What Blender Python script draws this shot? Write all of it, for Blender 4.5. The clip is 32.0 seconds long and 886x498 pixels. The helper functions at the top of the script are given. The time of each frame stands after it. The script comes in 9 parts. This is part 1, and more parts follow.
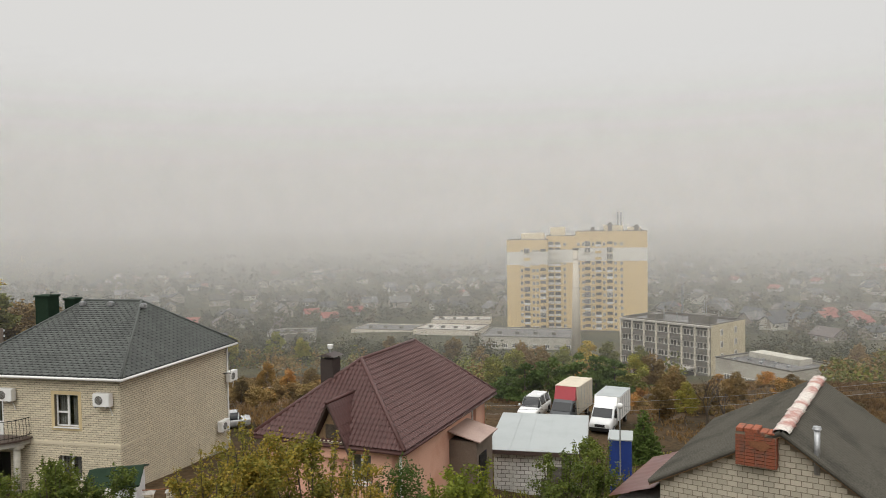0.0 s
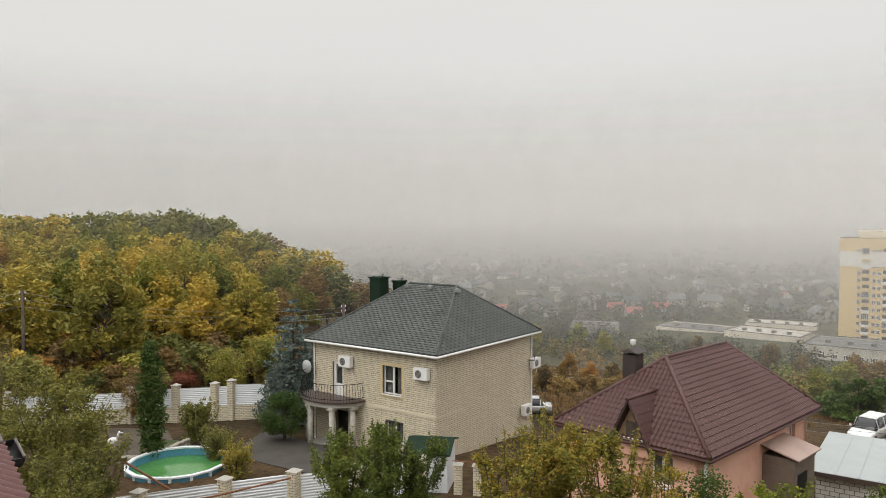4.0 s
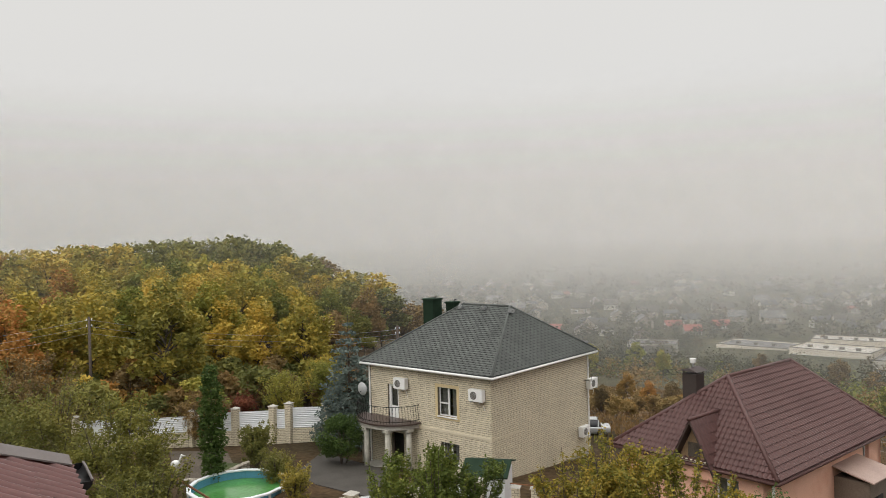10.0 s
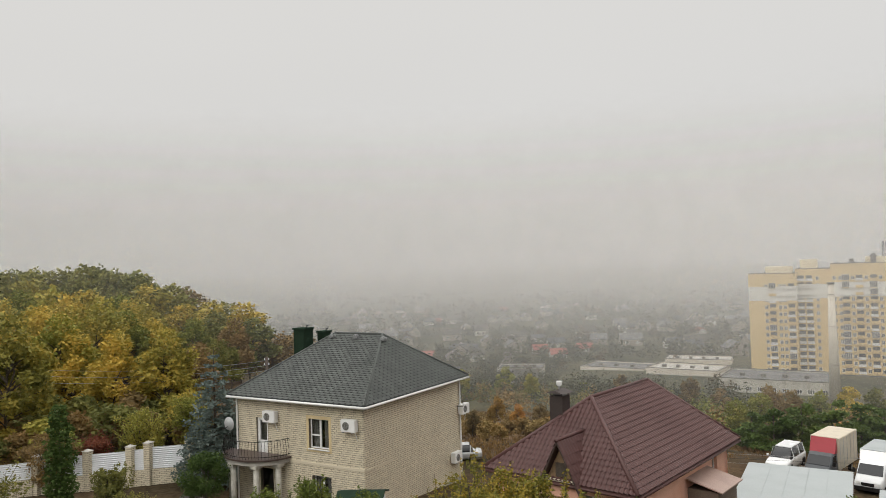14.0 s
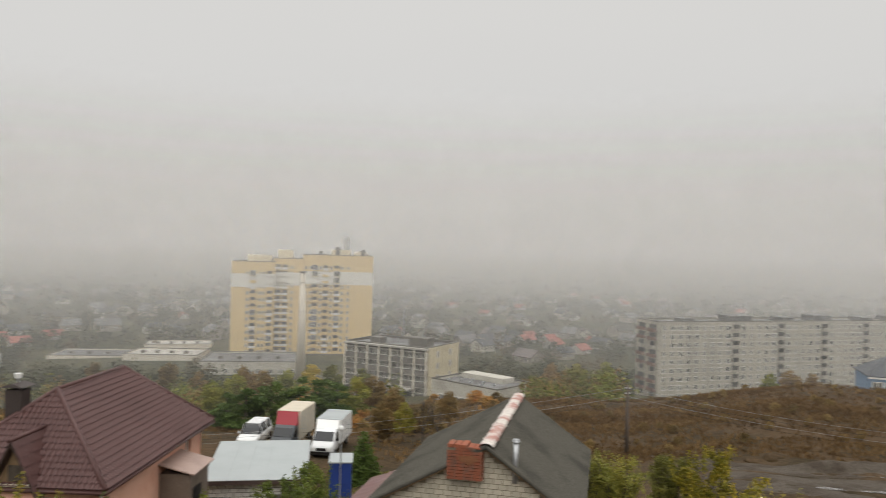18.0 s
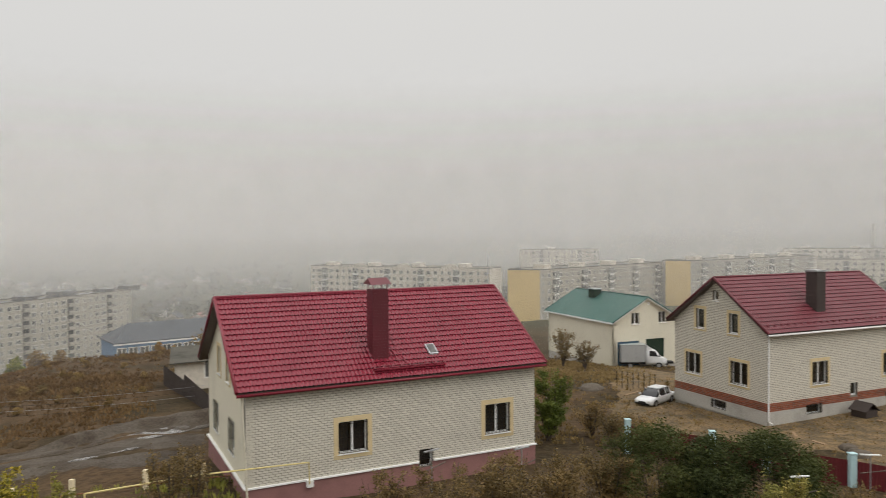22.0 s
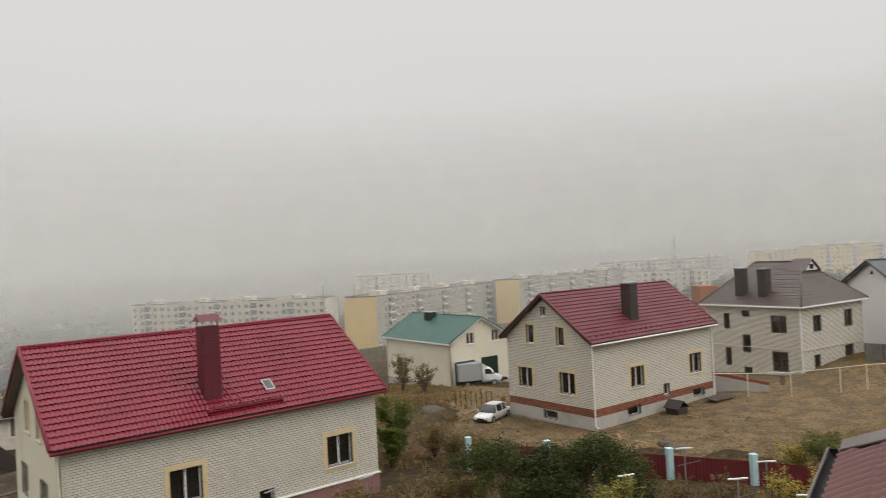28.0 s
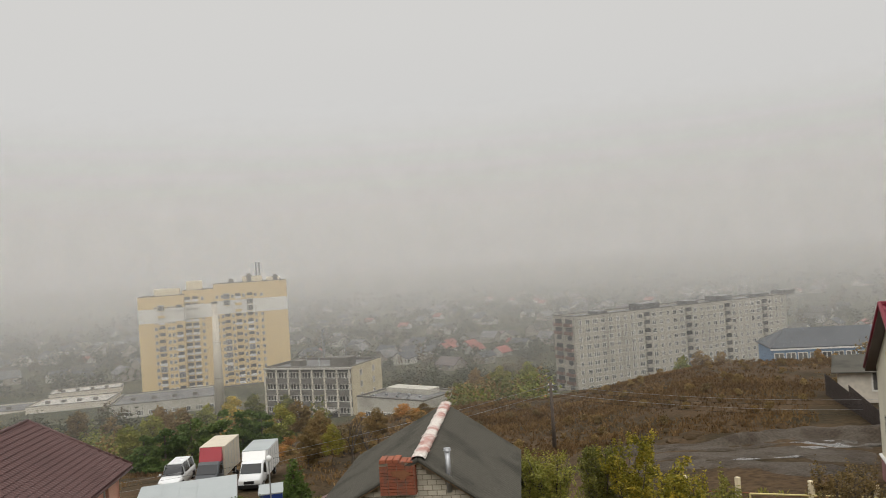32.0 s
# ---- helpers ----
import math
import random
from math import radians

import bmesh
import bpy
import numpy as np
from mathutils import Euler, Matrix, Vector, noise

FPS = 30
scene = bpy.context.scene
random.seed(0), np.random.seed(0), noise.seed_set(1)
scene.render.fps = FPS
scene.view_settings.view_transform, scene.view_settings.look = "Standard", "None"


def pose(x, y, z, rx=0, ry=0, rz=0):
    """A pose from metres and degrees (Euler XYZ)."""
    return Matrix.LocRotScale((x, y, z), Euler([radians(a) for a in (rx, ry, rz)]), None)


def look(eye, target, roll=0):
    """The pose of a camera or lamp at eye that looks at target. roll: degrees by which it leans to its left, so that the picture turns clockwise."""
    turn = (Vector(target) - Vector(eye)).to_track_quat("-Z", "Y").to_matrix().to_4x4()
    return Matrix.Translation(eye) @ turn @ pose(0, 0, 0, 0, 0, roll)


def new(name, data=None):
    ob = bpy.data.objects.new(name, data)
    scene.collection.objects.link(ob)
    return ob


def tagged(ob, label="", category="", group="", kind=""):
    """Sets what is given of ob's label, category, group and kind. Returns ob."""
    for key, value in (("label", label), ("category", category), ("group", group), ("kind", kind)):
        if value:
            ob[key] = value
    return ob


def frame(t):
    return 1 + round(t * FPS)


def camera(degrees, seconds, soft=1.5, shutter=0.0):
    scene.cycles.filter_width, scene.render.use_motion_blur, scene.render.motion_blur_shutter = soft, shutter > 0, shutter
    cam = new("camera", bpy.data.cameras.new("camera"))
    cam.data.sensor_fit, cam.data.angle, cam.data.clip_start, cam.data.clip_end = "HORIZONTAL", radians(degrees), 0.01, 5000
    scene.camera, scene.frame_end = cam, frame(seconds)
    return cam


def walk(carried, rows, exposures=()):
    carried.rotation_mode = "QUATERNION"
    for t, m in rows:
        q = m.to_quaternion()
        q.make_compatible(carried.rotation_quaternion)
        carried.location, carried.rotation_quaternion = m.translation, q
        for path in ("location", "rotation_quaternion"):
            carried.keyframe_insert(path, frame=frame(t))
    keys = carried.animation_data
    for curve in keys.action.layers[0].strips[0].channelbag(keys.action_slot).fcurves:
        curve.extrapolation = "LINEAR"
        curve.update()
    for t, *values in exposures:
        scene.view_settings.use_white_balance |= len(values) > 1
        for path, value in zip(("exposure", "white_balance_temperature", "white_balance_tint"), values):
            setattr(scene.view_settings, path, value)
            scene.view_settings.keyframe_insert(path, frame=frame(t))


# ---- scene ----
# The camera turns on the spot in a dormer of the near house; heights are given from the eye's level.
cam = camera(61.80, 32.0, soft=0.85, shutter=0.35)
ROWS = [  # seconds, heading, tilt, lean
    (0, -0.03, -1.93, 0.88),
    (0.5, 2.04, -2.70, 0.80),
    (1, 4.97, -3.01, 0.77),
    (1.5, 9.01, -3.06, 0.91),
    (2, 12.73, -2.91, 1.11),
    (2.5, 16.14, -2.35, 1.18),
    (3, 19.13, -2.18, 1.02),
    (3.5, 21.43, -2.22, 0.57),
    (5.5, 27.50, -2.40, -0.43),
    (6, 28.79, -2.33, -0.20),
    (6.5, 30.65, -2.25, 0.05),
    (7, 32.98, -2.12, 0.28),
    (7.5, 33.84, -1.89, 0.49),
    (8, 33.36, -1.34, 0.79),
    (8.5, 32.11, -1.02, 1.03),
    (9, 30.39, -0.81, 1.18),
    (9.5, 28.76, -0.74, 1.35),
    (10, 27.30, -0.63, 1.43),
    (10.5, 25.80, -0.47, 1.70),
    (11, 25.00, -0.18, 1.99),
    (11.5, 24.43, 0.12, 2.06),
    (12, 23.83, 0.44, 2.07),
    (12.5, 22.74, 0.76, 2.08),
    (13, 21.12, 1.07, 1.99),
    (13.5, 19.01, 1.32, 1.97),
    (15.5, 13.53, 0.54, 0.39),
    (16, 11.29, 0.26, 0.14),
    (16.5, 7.86, -0.08, -0.03),
    (17, -0.31, 0.03, -0.26),
    (17.5, -10.86, 0.10, -0.97),
    (18, -20.81, -0.01, -1.51),
    (18.5, -28.98, -0.06, -2.14),
    (19, -36.59, -0.06, -2.31),
    (19.5, -44.61, 0.01, -2.22),
    (20, -51.54, -0.10, -1.78),
    (20.5, -57.73, -0.50, -1.23),
    (21, -63.67, -0.94, -0.62),
    (21.5, -69.53, -1.28, -0.14),
    (22, -75.02, -1.33, 0.43),
    (22.5, -80.20, -1.24, 0.68),
    (23, -84.96, -1.11, 0.84),
    (23.5, -88.90, -0.91, 1.03),
    (24, -91.51, -0.69, 1.35),
    (24.5, -93.19, -0.46, 1.77),
    (26.5, -93.85, 0.19, 2.35),
    (27, -93.24, 0.30, 2.35),
    (27.5, -91.57, 0.33, 2.53),
    (28, -87.83, 0.39, 3.05),
    (28.5, -80.39, 0.70, 3.89),
    (29, -71.44, 1.60, 4.75),
    (29.5, -60.38, 2.85, 5.49),
    (30, -50.21, 3.56, 5.65),
    (30.5, -41.48, 3.32, 5.51),
    (31, -35.48, 2.65, 5.23),
    (31.5, -30.65, 1.77, 4.56),
    (32, -27.48, 0.83, 3.70),
]
walk(cam, [(t, pose(0, 0, 0, 90 + tilt, lean, heading)) for t, heading, tilt, lean in ROWS],
     exposures=[(0, 0.11), (3, 0.18), (6, 0.22), (9, 0.18), (13, 0.1), (16, 0.03), (20, 0.02), (24, 0.13), (28, 0.07), (30, -0.13), (31, -0.07), (32, -0.05)])

# ---- sky, sun and fog light ----
world = bpy.data.worlds.new("overcast_sky")
scene.world = world
world.use_nodes = True
wt = world.node_tree
wt.nodes.clear()
SKY_HORIZON, SKY_MID, SKY_TOP = (0.615, 0.60, 0.578, 1), (0.71, 0.695, 0.668, 1), (1.8, 1.765, 1.71, 1)
SKY_STRENGTH = 1.0


def build_sky():
    n, l = wt.nodes, wt.links
    out = n.new("ShaderNodeOutputWorld")
    co = n.new("ShaderNodeTexCoord")
    sep = n.new("ShaderNodeSeparateXYZ")
    l.new(co.outputs["Generated"], sep.inputs[0])
    cloud = n.new("ShaderNodeTexNoise")
    cloud.inputs["Scale"].default_value, cloud.inputs["Detail"].default_value, cloud.inputs["Roughness"].default_value = 2.0, 2, 0.4
    squash = n.new("ShaderNodeMapping")
    squash.inputs["Scale"].default_value = (1, 1, 3)
    l.new(co.outputs["Generated"], squash.inputs[0])
    l.new(squash.outputs[0], cloud.inputs["Vector"])
    add = n.new("ShaderNodeMath")
    add.operation = "MULTIPLY_ADD"
    add.inputs[1].default_value = 0.14
    l.new(cloud.outputs[0], add.inputs[0])
    l.new(sep.outputs["Z"], add.inputs[2])
    ramp = n.new("ShaderNodeValToRGB")
    ramp.color_ramp.elements[0].position, ramp.color_ramp.elements[0].color = 0.02, SKY_HORIZON
    ramp.color_ramp.elements[1].position, ramp.color_ramp.elements[1].color = 0.95, SKY_TOP
    ramp.color_ramp.interpolation = "EASE"
    mid = ramp.color_ramp.elements.new(0.42)
    mid.color = SKY_MID
    l.new(add.outputs[0], ramp.inputs[0])
    deck = n.new("ShaderNodeBackground")
    deck.inputs["Strength"].default_value = SKY_STRENGTH
    l.new(ramp.outputs[0], deck.inputs["Color"])
    sky = n.new("ShaderNodeTexSky")
    sky.sky_type, sky.sun_disc, sky.sun_elevation, sky.sun_rotation = "NISHITA", False, radians(42), radians(200)
    above = n.new("ShaderNodeBackground")
    above.inputs["Strength"].default_value = 0.08
    l.new(sky.outputs[0], above.inputs["Color"])
    mix = n.new("ShaderNodeMixShader")  # the cloud deck hides most of the clear sky
    mix.inputs[0].default_value = 0.93
    l.new(above.outputs[0], mix.inputs[1])
    l.new(deck.outputs[0], mix.inputs[2])
    l.new(mix.outputs[0], out.inputs["Surface"])


build_sky()
sun = new("sun", bpy.data.lights.new("sun", "SUN"))
sun.data.energy, sun.data.angle, sun.data.color = 0.85, radians(40), (1.0, 0.97, 0.92)
sun.matrix_world = look((-20, -60, 60), (0, 0, 0))
scene.cycles.transparent_max_bounces = 48

# ---- materials ----
def mat(name, col, rough=0.8, metal=0.0, var=0.25, scale=3.0, fine=40.0, bump=0.2, dist=0.01, island=0.0, rand=0.0, other=None, spec=0.4, other_at=(0.5, 0.7), stretch=(1, 1, 1), coat=0.0):
    """A procedural surface: colour broken by stains and by grain, uneven gloss, fine relief."""
    m = bpy.data.materials.new(name)
    m.use_nodes = True
    n, l = m.node_tree.nodes, m.node_tree.links
    b = n["Principled BSDF"]
    b.inputs["Metallic"].default_value, b.inputs["Specular IOR Level"].default_value = metal, spec
    b.inputs["Coat Weight"].default_value = coat
    geo = n.new("ShaderNodeNewGeometry")
    mp = n.new("ShaderNodeMapping")
    mp.inputs["Scale"].default_value = stretch
    l.new(geo.outputs["Position"], mp.inputs[0])
    big, small = n.new("ShaderNodeTexNoise"), n.new("ShaderNodeTexNoise")
    for t, s in ((big, scale), (small, fine)):
        t.inputs["Scale"].default_value, t.inputs["Detail"].default_value = s, 4
        l.new(mp.outputs[0], t.inputs["Vector"])
    ramp = n.new("ShaderNodeValToRGB")
    c2 = other or tuple(c * (1 - var) for c in col)
    ramp.color_ramp.elements[0].position, ramp.color_ramp.elements[0].color = other_at[0], (*col, 1)
    ramp.color_ramp.elements[1].position, ramp.color_ramp.elements[1].color = other_at[1], (*c2, 1)
    l.new(big.outputs[0], ramp.inputs[0])
    hsv = n.new("ShaderNodeHueSaturation")
    l.new(ramp.outputs[0], hsv.inputs["Color"])
    val = n.new("ShaderNodeMapRange")
    val.inputs["To Min"].default_value, val.inputs["To Max"].default_value = 1 - var, 1 + var
    val.inputs["From Min"].default_value, val.inputs["From Max"].default_value = 0.3, 0.7
    l.new(small.outputs[0], val.inputs["Value"])
    last = val.outputs[0]
    if island or rand:
        src = geo.outputs["Random Per Island"] if island else n.new("ShaderNodeObjectInfo").outputs["Random"]
        am = island or rand
        r2 = n.new("ShaderNodeMapRange")
        r2.inputs["To Min"].default_value, r2.inputs["To Max"].default_value = 1 - am, 1 + am
        l.new(src, r2.inputs["Value"])
        mu = n.new("ShaderNodeMath")
        mu.operation = "MULTIPLY"
        l.new(last, mu.inputs[0])
        l.new(r2.outputs[0], mu.inputs[1])
        last = mu.outputs[0]
    l.new(last, hsv.inputs["Value"])
    l.new(hsv.outputs[0], b.inputs["Base Color"])
    rr = n.new("ShaderNodeMapRange")
    rr.inputs["To Min"].default_value, rr.inputs["To Max"].default_value = max(0.03, rough - 0.12), min(1, rough + 0.12)
    l.new(big.outputs[0], rr.inputs["Value"])
    l.new(rr.outputs[0], b.inputs["Roughness"])
    if bump:
        bp = n.new("ShaderNodeBump")
        bp.inputs["Strength"].default_value, bp.inputs["Distance"].default_value = bump, dist
        l.new(small.outputs[0], bp.inputs["Height"])
        l.new(bp.outputs[0], b.inputs["Normal"])
    return m


def leaf_mat(name, cols, rough=0.6, patch_scale=0.45, spread=0.35, tree=0.45, through_light=0.22):
    """Leaves: each one takes a colour of the ramp, each tree leans to one end of it, and light shines through."""
    m = bpy.data.materials.new(name)
    m.use_nodes = True
    n, l = m.node_tree.nodes, m.node_tree.links
    b = n["Principled BSDF"]
    geo, info = n.new("ShaderNodeNewGeometry"), n.new("ShaderNodeObjectInfo")
    patch = n.new("ShaderNodeTexNoise")
    patch.inputs["Scale"].default_value = patch_scale
    l.new(geo.outputs["Position"], patch.inputs["Vector"])
    a = n.new("ShaderNodeMath")
    a.operation = "MULTIPLY_ADD"
    a.inputs[1].default_value = spread
    l.new(geo.outputs["Random Per Island"], a.inputs[0])
    s = n.new("ShaderNodeMath")
    s.operation = "MULTIPLY_ADD"
    s.inputs[1].default_value = tree
    l.new(info.outputs["Random"], s.inputs[0])
    pm = n.new("ShaderNodeMapRange")
    pm.inputs["From Min"].default_value, pm.inputs["From Max"].default_value = 0.3, 0.7
    pm.inputs["To Min"].default_value, pm.inputs["To Max"].default_value = -0.1, 0.3
    l.new(patch.outputs[0], pm.inputs["Value"])
    l.new(pm.outputs[0], s.inputs[2])
    l.new(s.outputs[0], a.inputs[2])
    ramp = n.new("ShaderNodeValToRGB")
    while len(ramp.color_ramp.elements) < len(cols):
        ramp.color_ramp.elements.new(0.5)
    for i, c in enumerate(cols):
        ramp.color_ramp.elements[i].position, ramp.color_ramp.elements[i].color = i / (len(cols) - 1), (*c, 1)
    l.new(a.outputs[0], ramp.inputs[0])
    l.new(ramp.outputs[0], b.inputs["Base Color"])
    b.inputs["Roughness"].default_value, b.inputs["Specular IOR Level"].default_value = rough, 0.14
    tr = n.new("ShaderNodeBsdfTranslucent")
    l.new(ramp.outputs[0], tr.inputs["Color"])
    mx = n.new("ShaderNodeMixShader")
    mx.inputs[0].default_value = through_light
    l.new(b.outputs[0], mx.inputs[1])
    l.new(tr.outputs[0], mx.inputs[2])
    l.new(mx.outputs[0], n["Material Output"].inputs["Surface"])
    return m


def glass_mat(name, tint=(0.8, 0.85, 0.85), see=0.75):
    m = bpy.data.materials.new(name)
    m.use_nodes = True
    n, l = m.node_tree.nodes, m.node_tree.links
    g, t, x, f = n.new("ShaderNodeBsdfGlossy"), n.new("ShaderNodeBsdfTransparent"), n.new("ShaderNodeMixShader"), n.new("ShaderNodeFresnel")
    g.inputs["Roughness"].default_value = 0.02
    t.inputs["Color"].default_value = (*[c * see for c in tint], 1)
    k = n.new("ShaderNodeMath")
    k.operation = "MULTIPLY_ADD"
    k.inputs[1].default_value, k.inputs[2].default_value = 0.85, 0.13
    l.new(f.outputs[0], k.inputs[0])
    l.new(k.outputs[0], x.inputs[0])
    l.new(t.outputs[0], x.inputs[1])
    l.new(g.outputs[0], x.inputs[2])
    l.new(x.outputs[0], n["Material Output"].inputs["Surface"])
    return m


M = dict(
    cream_brick=mat("cream_brick", (0.64, 0.57, 0.43), 0.85, var=0.08, scale=0.7, fine=60, island=0.09, bump=0.3),
    pale_brick=mat("pale_brick", (0.59, 0.555, 0.475), 0.85, var=0.05, scale=0.7, fine=60, island=0.06, bump=0.3),
    pale_brick_one=mat("pale_brick_one", (0.59, 0.555, 0.475), 0.85, var=0.05, scale=0.7, fine=60, rand=0.09, bump=0.3),
    yellow_brick=mat("yellow_brick", (0.56, 0.45, 0.26), 0.85, var=0.12, scale=1.5, fine=60, island=0.12),
    white_brick=mat("white_brick", (0.62, 0.61, 0.58), 0.85, var=0.15, scale=1.2, fine=50, island=0.15),
    red_brick=mat("red_brick", (0.25, 0.080, 0.043), 0.9, var=0.4, scale=4, fine=50, other=(0.155, 0.085, 0.062), island=0.25),
    mortar=mat("mortar", (0.20, 0.172, 0.128), 0.95, var=0.15, scale=1.0, fine=80),
    pale_mortar=mat("pale_mortar", (0.205, 0.188, 0.155), 0.95, var=0.15, scale=1.0, fine=80),
    cream_render=mat("cream_render", (0.66, 0.62, 0.50), 0.9, var=0.07, scale=0.5, fine=50, bump=0.1),
    white_render=mat("white_render", (0.72, 0.71, 0.67), 0.9, var=0.08, scale=0.4, fine=50, bump=0.1),
    pink_render=mat("pink_render", (0.72, 0.42, 0.31), 0.9, var=0.10, scale=0.8, fine=40, bump=0.15, other=(0.64, 0.33, 0.23)),
    plinth_maroon=mat("plinth_maroon", (0.26, 0.13, 0.12), 0.85, var=0.15, scale=1, fine=40),
    concrete=mat("concrete", (0.40, 0.38, 0.34), 0.9, var=0.2, scale=0.8, fine=30),
    dark_concrete=mat("dark_concrete", (0.150, 0.140, 0.122), 0.9, var=0.25, scale=0.3, fine=8),
    old_concrete=mat("old_concrete", (0.46, 0.44, 0.38), 0.9, var=0.2, scale=0.25, fine=5, other=(0.34, 0.32, 0.27)),
    panel_grey=mat("panel_grey", (0.40, 0.37, 0.315), 0.9, var=0.10, scale=0.15, fine=3, other=(0.33, 0.31, 0.27), stretch=(1, 1, 0.4)),
    panel_pale=mat("panel_pale", (0.62, 0.565, 0.475), 0.9, var=0.10, scale=0.15, fine=3),
    tower_yellow=mat("tower_yellow", (0.68, 0.51, 0.26), 0.85, var=0.05, scale=0.1, fine=3),
    tower_pale=mat("tower_pale", (0.76, 0.66, 0.46), 0.85, var=0.05, scale=0.1, fine=3),
    tower_white=mat("tower_white", (0.72, 0.70, 0.64), 0.85, var=0.06, scale=0.1, fine=3),
    gable_yellow=mat("gable_yellow", (0.72, 0.53, 0.24), 0.85, var=0.06, scale=0.1, fine=3),
    roof_red=mat("roof_red", (0.185, 0.017, 0.031), 0.34, var=0.12, scale=0.6, fine=30, bump=0.05, spec=0.35),
    roof_wine=mat("roof_wine", (0.125, 0.024, 0.032), 0.42, var=0.12, scale=0.6, fine=30, bump=0.05, spec=0.35),
    roof_brown=mat("roof_brown", (0.086, 0.040, 0.036), 0.5, var=0.15, scale=0.7, fine=30, bump=0.05, spec=0.35),
    roof_rust=mat("roof_rust", (0.118, 0.045, 0.040), 0.34, var=0.12, scale=1.2, fine=60, bump=0.04, spec=0.42, other=(0.145, 0.058, 0.052)),
    verge_tin=mat("verge_tin", (0.125, 0.102, 0.096), 0.45, var=0.12, scale=1.5, fine=40, bump=0.04),
    roof_choc=mat("roof_choc", (0.075, 0.052, 0.045), 0.4, var=0.12, scale=0.7, fine=30, bump=0.05, spec=0.5),
    roof_green=mat("roof_green", (0.035, 0.108, 0.088), 0.4, var=0.12, scale=0.5, fine=20, bump=0.05, spec=0.5),
    roof_slate=mat("roof_slate", (0.085, 0.092, 0.098), 0.45, var=0.12, scale=0.5, fine=20, bump=0.05),
    underlay=mat("underlay", (0.037, 0.040, 0.038), 0.95, var=0.2, scale=1, fine=30),
    hip_slate=mat("hip_slate", (0.056, 0.062, 0.070), 0.5, var=0.12, scale=0.3, fine=10, bump=0.05),
    shingle=mat("shingle", (0.098, 0.105, 0.099), 0.9, var=0.15, scale=0.8, fine=120, island=0.10, bump=0.4),
    asbestos=mat("asbestos", (0.088, 0.083, 0.069), 0.9, var=0.2, scale=0.7, fine=25, spec=0.12, other=(0.057, 0.054, 0.046), bump=0.15),
    flat_roof=mat("flat_roof", (0.115, 0.112, 0.108), 0.75, var=0.3, scale=0.2, fine=2.5, other=(0.19, 0.19, 0.185)),
    sheet_pale=mat("sheet_pale", (0.37, 0.40, 0.40), 0.45, metal=0.1, var=0.06, scale=0.6, fine=20, bump=0.03),
    white_plastic=mat("white_plastic", (0.78, 0.78, 0.76), 0.4, var=0.04, scale=4, fine=60, bump=0),
    cream_metal=mat("cream_metal", (0.62, 0.58, 0.47), 0.5, var=0.06, scale=3, fine=40, bump=0),
    black_iron=mat("black_iron", (0.018, 0.017, 0.017), 0.5, metal=0.4, var=0.2, scale=8, fine=60, bump=0.05),
    # near-black colour painted for the shade inside openings
    opening_dark=mat("opening_dark", (0.03, 0.028, 0.026), 0.9, var=0.3, scale=1, fine=10),
    curtain=mat("curtain", (0.42, 0.40, 0.37), 0.95, var=0.2, scale=6, fine=30),
    dark_curtain=mat("dark_curtain", (0.055, 0.05, 0.05), 0.95, var=0.2, scale=6, fine=30),
    far_pane=mat("far_pane", (0.095, 0.092, 0.086), 0.35, var=0.3, scale=0.4, fine=4, bump=0, rand=0.6, spec=0.6),
    green_metal=mat("green_metal", (0.018, 0.034, 0.021), 0.85, spec=0.08, var=0.15, scale=2, fine=30, bump=0.05),
    blue_metal=mat("blue_metal", (0.03, 0.075, 0.12), 0.5, var=0.15, scale=2, fine=30, bump=0.05),
    blue_bright=mat("blue_bright", (0.018, 0.045, 0.21), 0.5, var=0.15, scale=2, fine=30, bump=0.05),
    fence_white=mat("fence_white", (0.74, 0.76, 0.78), 0.45, metal=0.0, var=0.06, scale=1, fine=20, bump=0.03),
    fence_red=mat("fence_red", (0.125, 0.018, 0.022), 0.5, var=0.12, scale=1, fine=20, bump=0.03),
    fence_dark=mat("fence_dark", (0.05, 0.038, 0.034), 0.6, var=0.12, scale=1, fine=20, bump=0.03),
    post_aqua=mat("post_aqua", (0.42, 0.58, 0.60), 0.7, var=0.12, scale=4, fine=30),
    galvanised=mat("galvanised", (0.42, 0.43, 0.44), 0.4, metal=0.7, var=0.12, scale=4, fine=40, bump=0.03),
    rust=mat("rust", (0.20, 0.085, 0.04), 0.85, var=0.3, scale=5, fine=40),
    gas_yellow=mat("gas_yellow", (0.60, 0.50, 0.22), 0.5, var=0.1, scale=4, fine=30, bump=0.02),
    gas_ochre=mat("gas_ochre", (0.42, 0.24, 0.06), 0.6, var=0.15, scale=4, fine=30, bump=0.02),
    wood_pole=mat("wood_pole", (0.10, 0.08, 0.065), 0.9, var=0.3, scale=2, fine=30, stretch=(4, 4, 0.4)),
    bark=mat("bark", (0.085, 0.068, 0.052), 0.95, var=0.35, scale=4, fine=30, stretch=(3, 3, 0.6), bump=0.5, dist=0.03),
    wood=mat("wood", (0.26, 0.17, 0.095), 0.8, var=0.25, scale=3, fine=40, stretch=(6, 6, 1)),
    stone=mat("stone", (0.30, 0.27, 0.22), 0.9, var=0.25, scale=2, fine=20, island=0.25, bump=0.4),
    earth=mat("earth", (0.085, 0.068, 0.050), 0.95, var=0.3, scale=0.6, fine=9, bump=0.6, dist=0.05),
    paving=mat("paving", (0.066, 0.059, 0.051), 0.85, var=0.2, scale=0.8, fine=14, island=0.12),
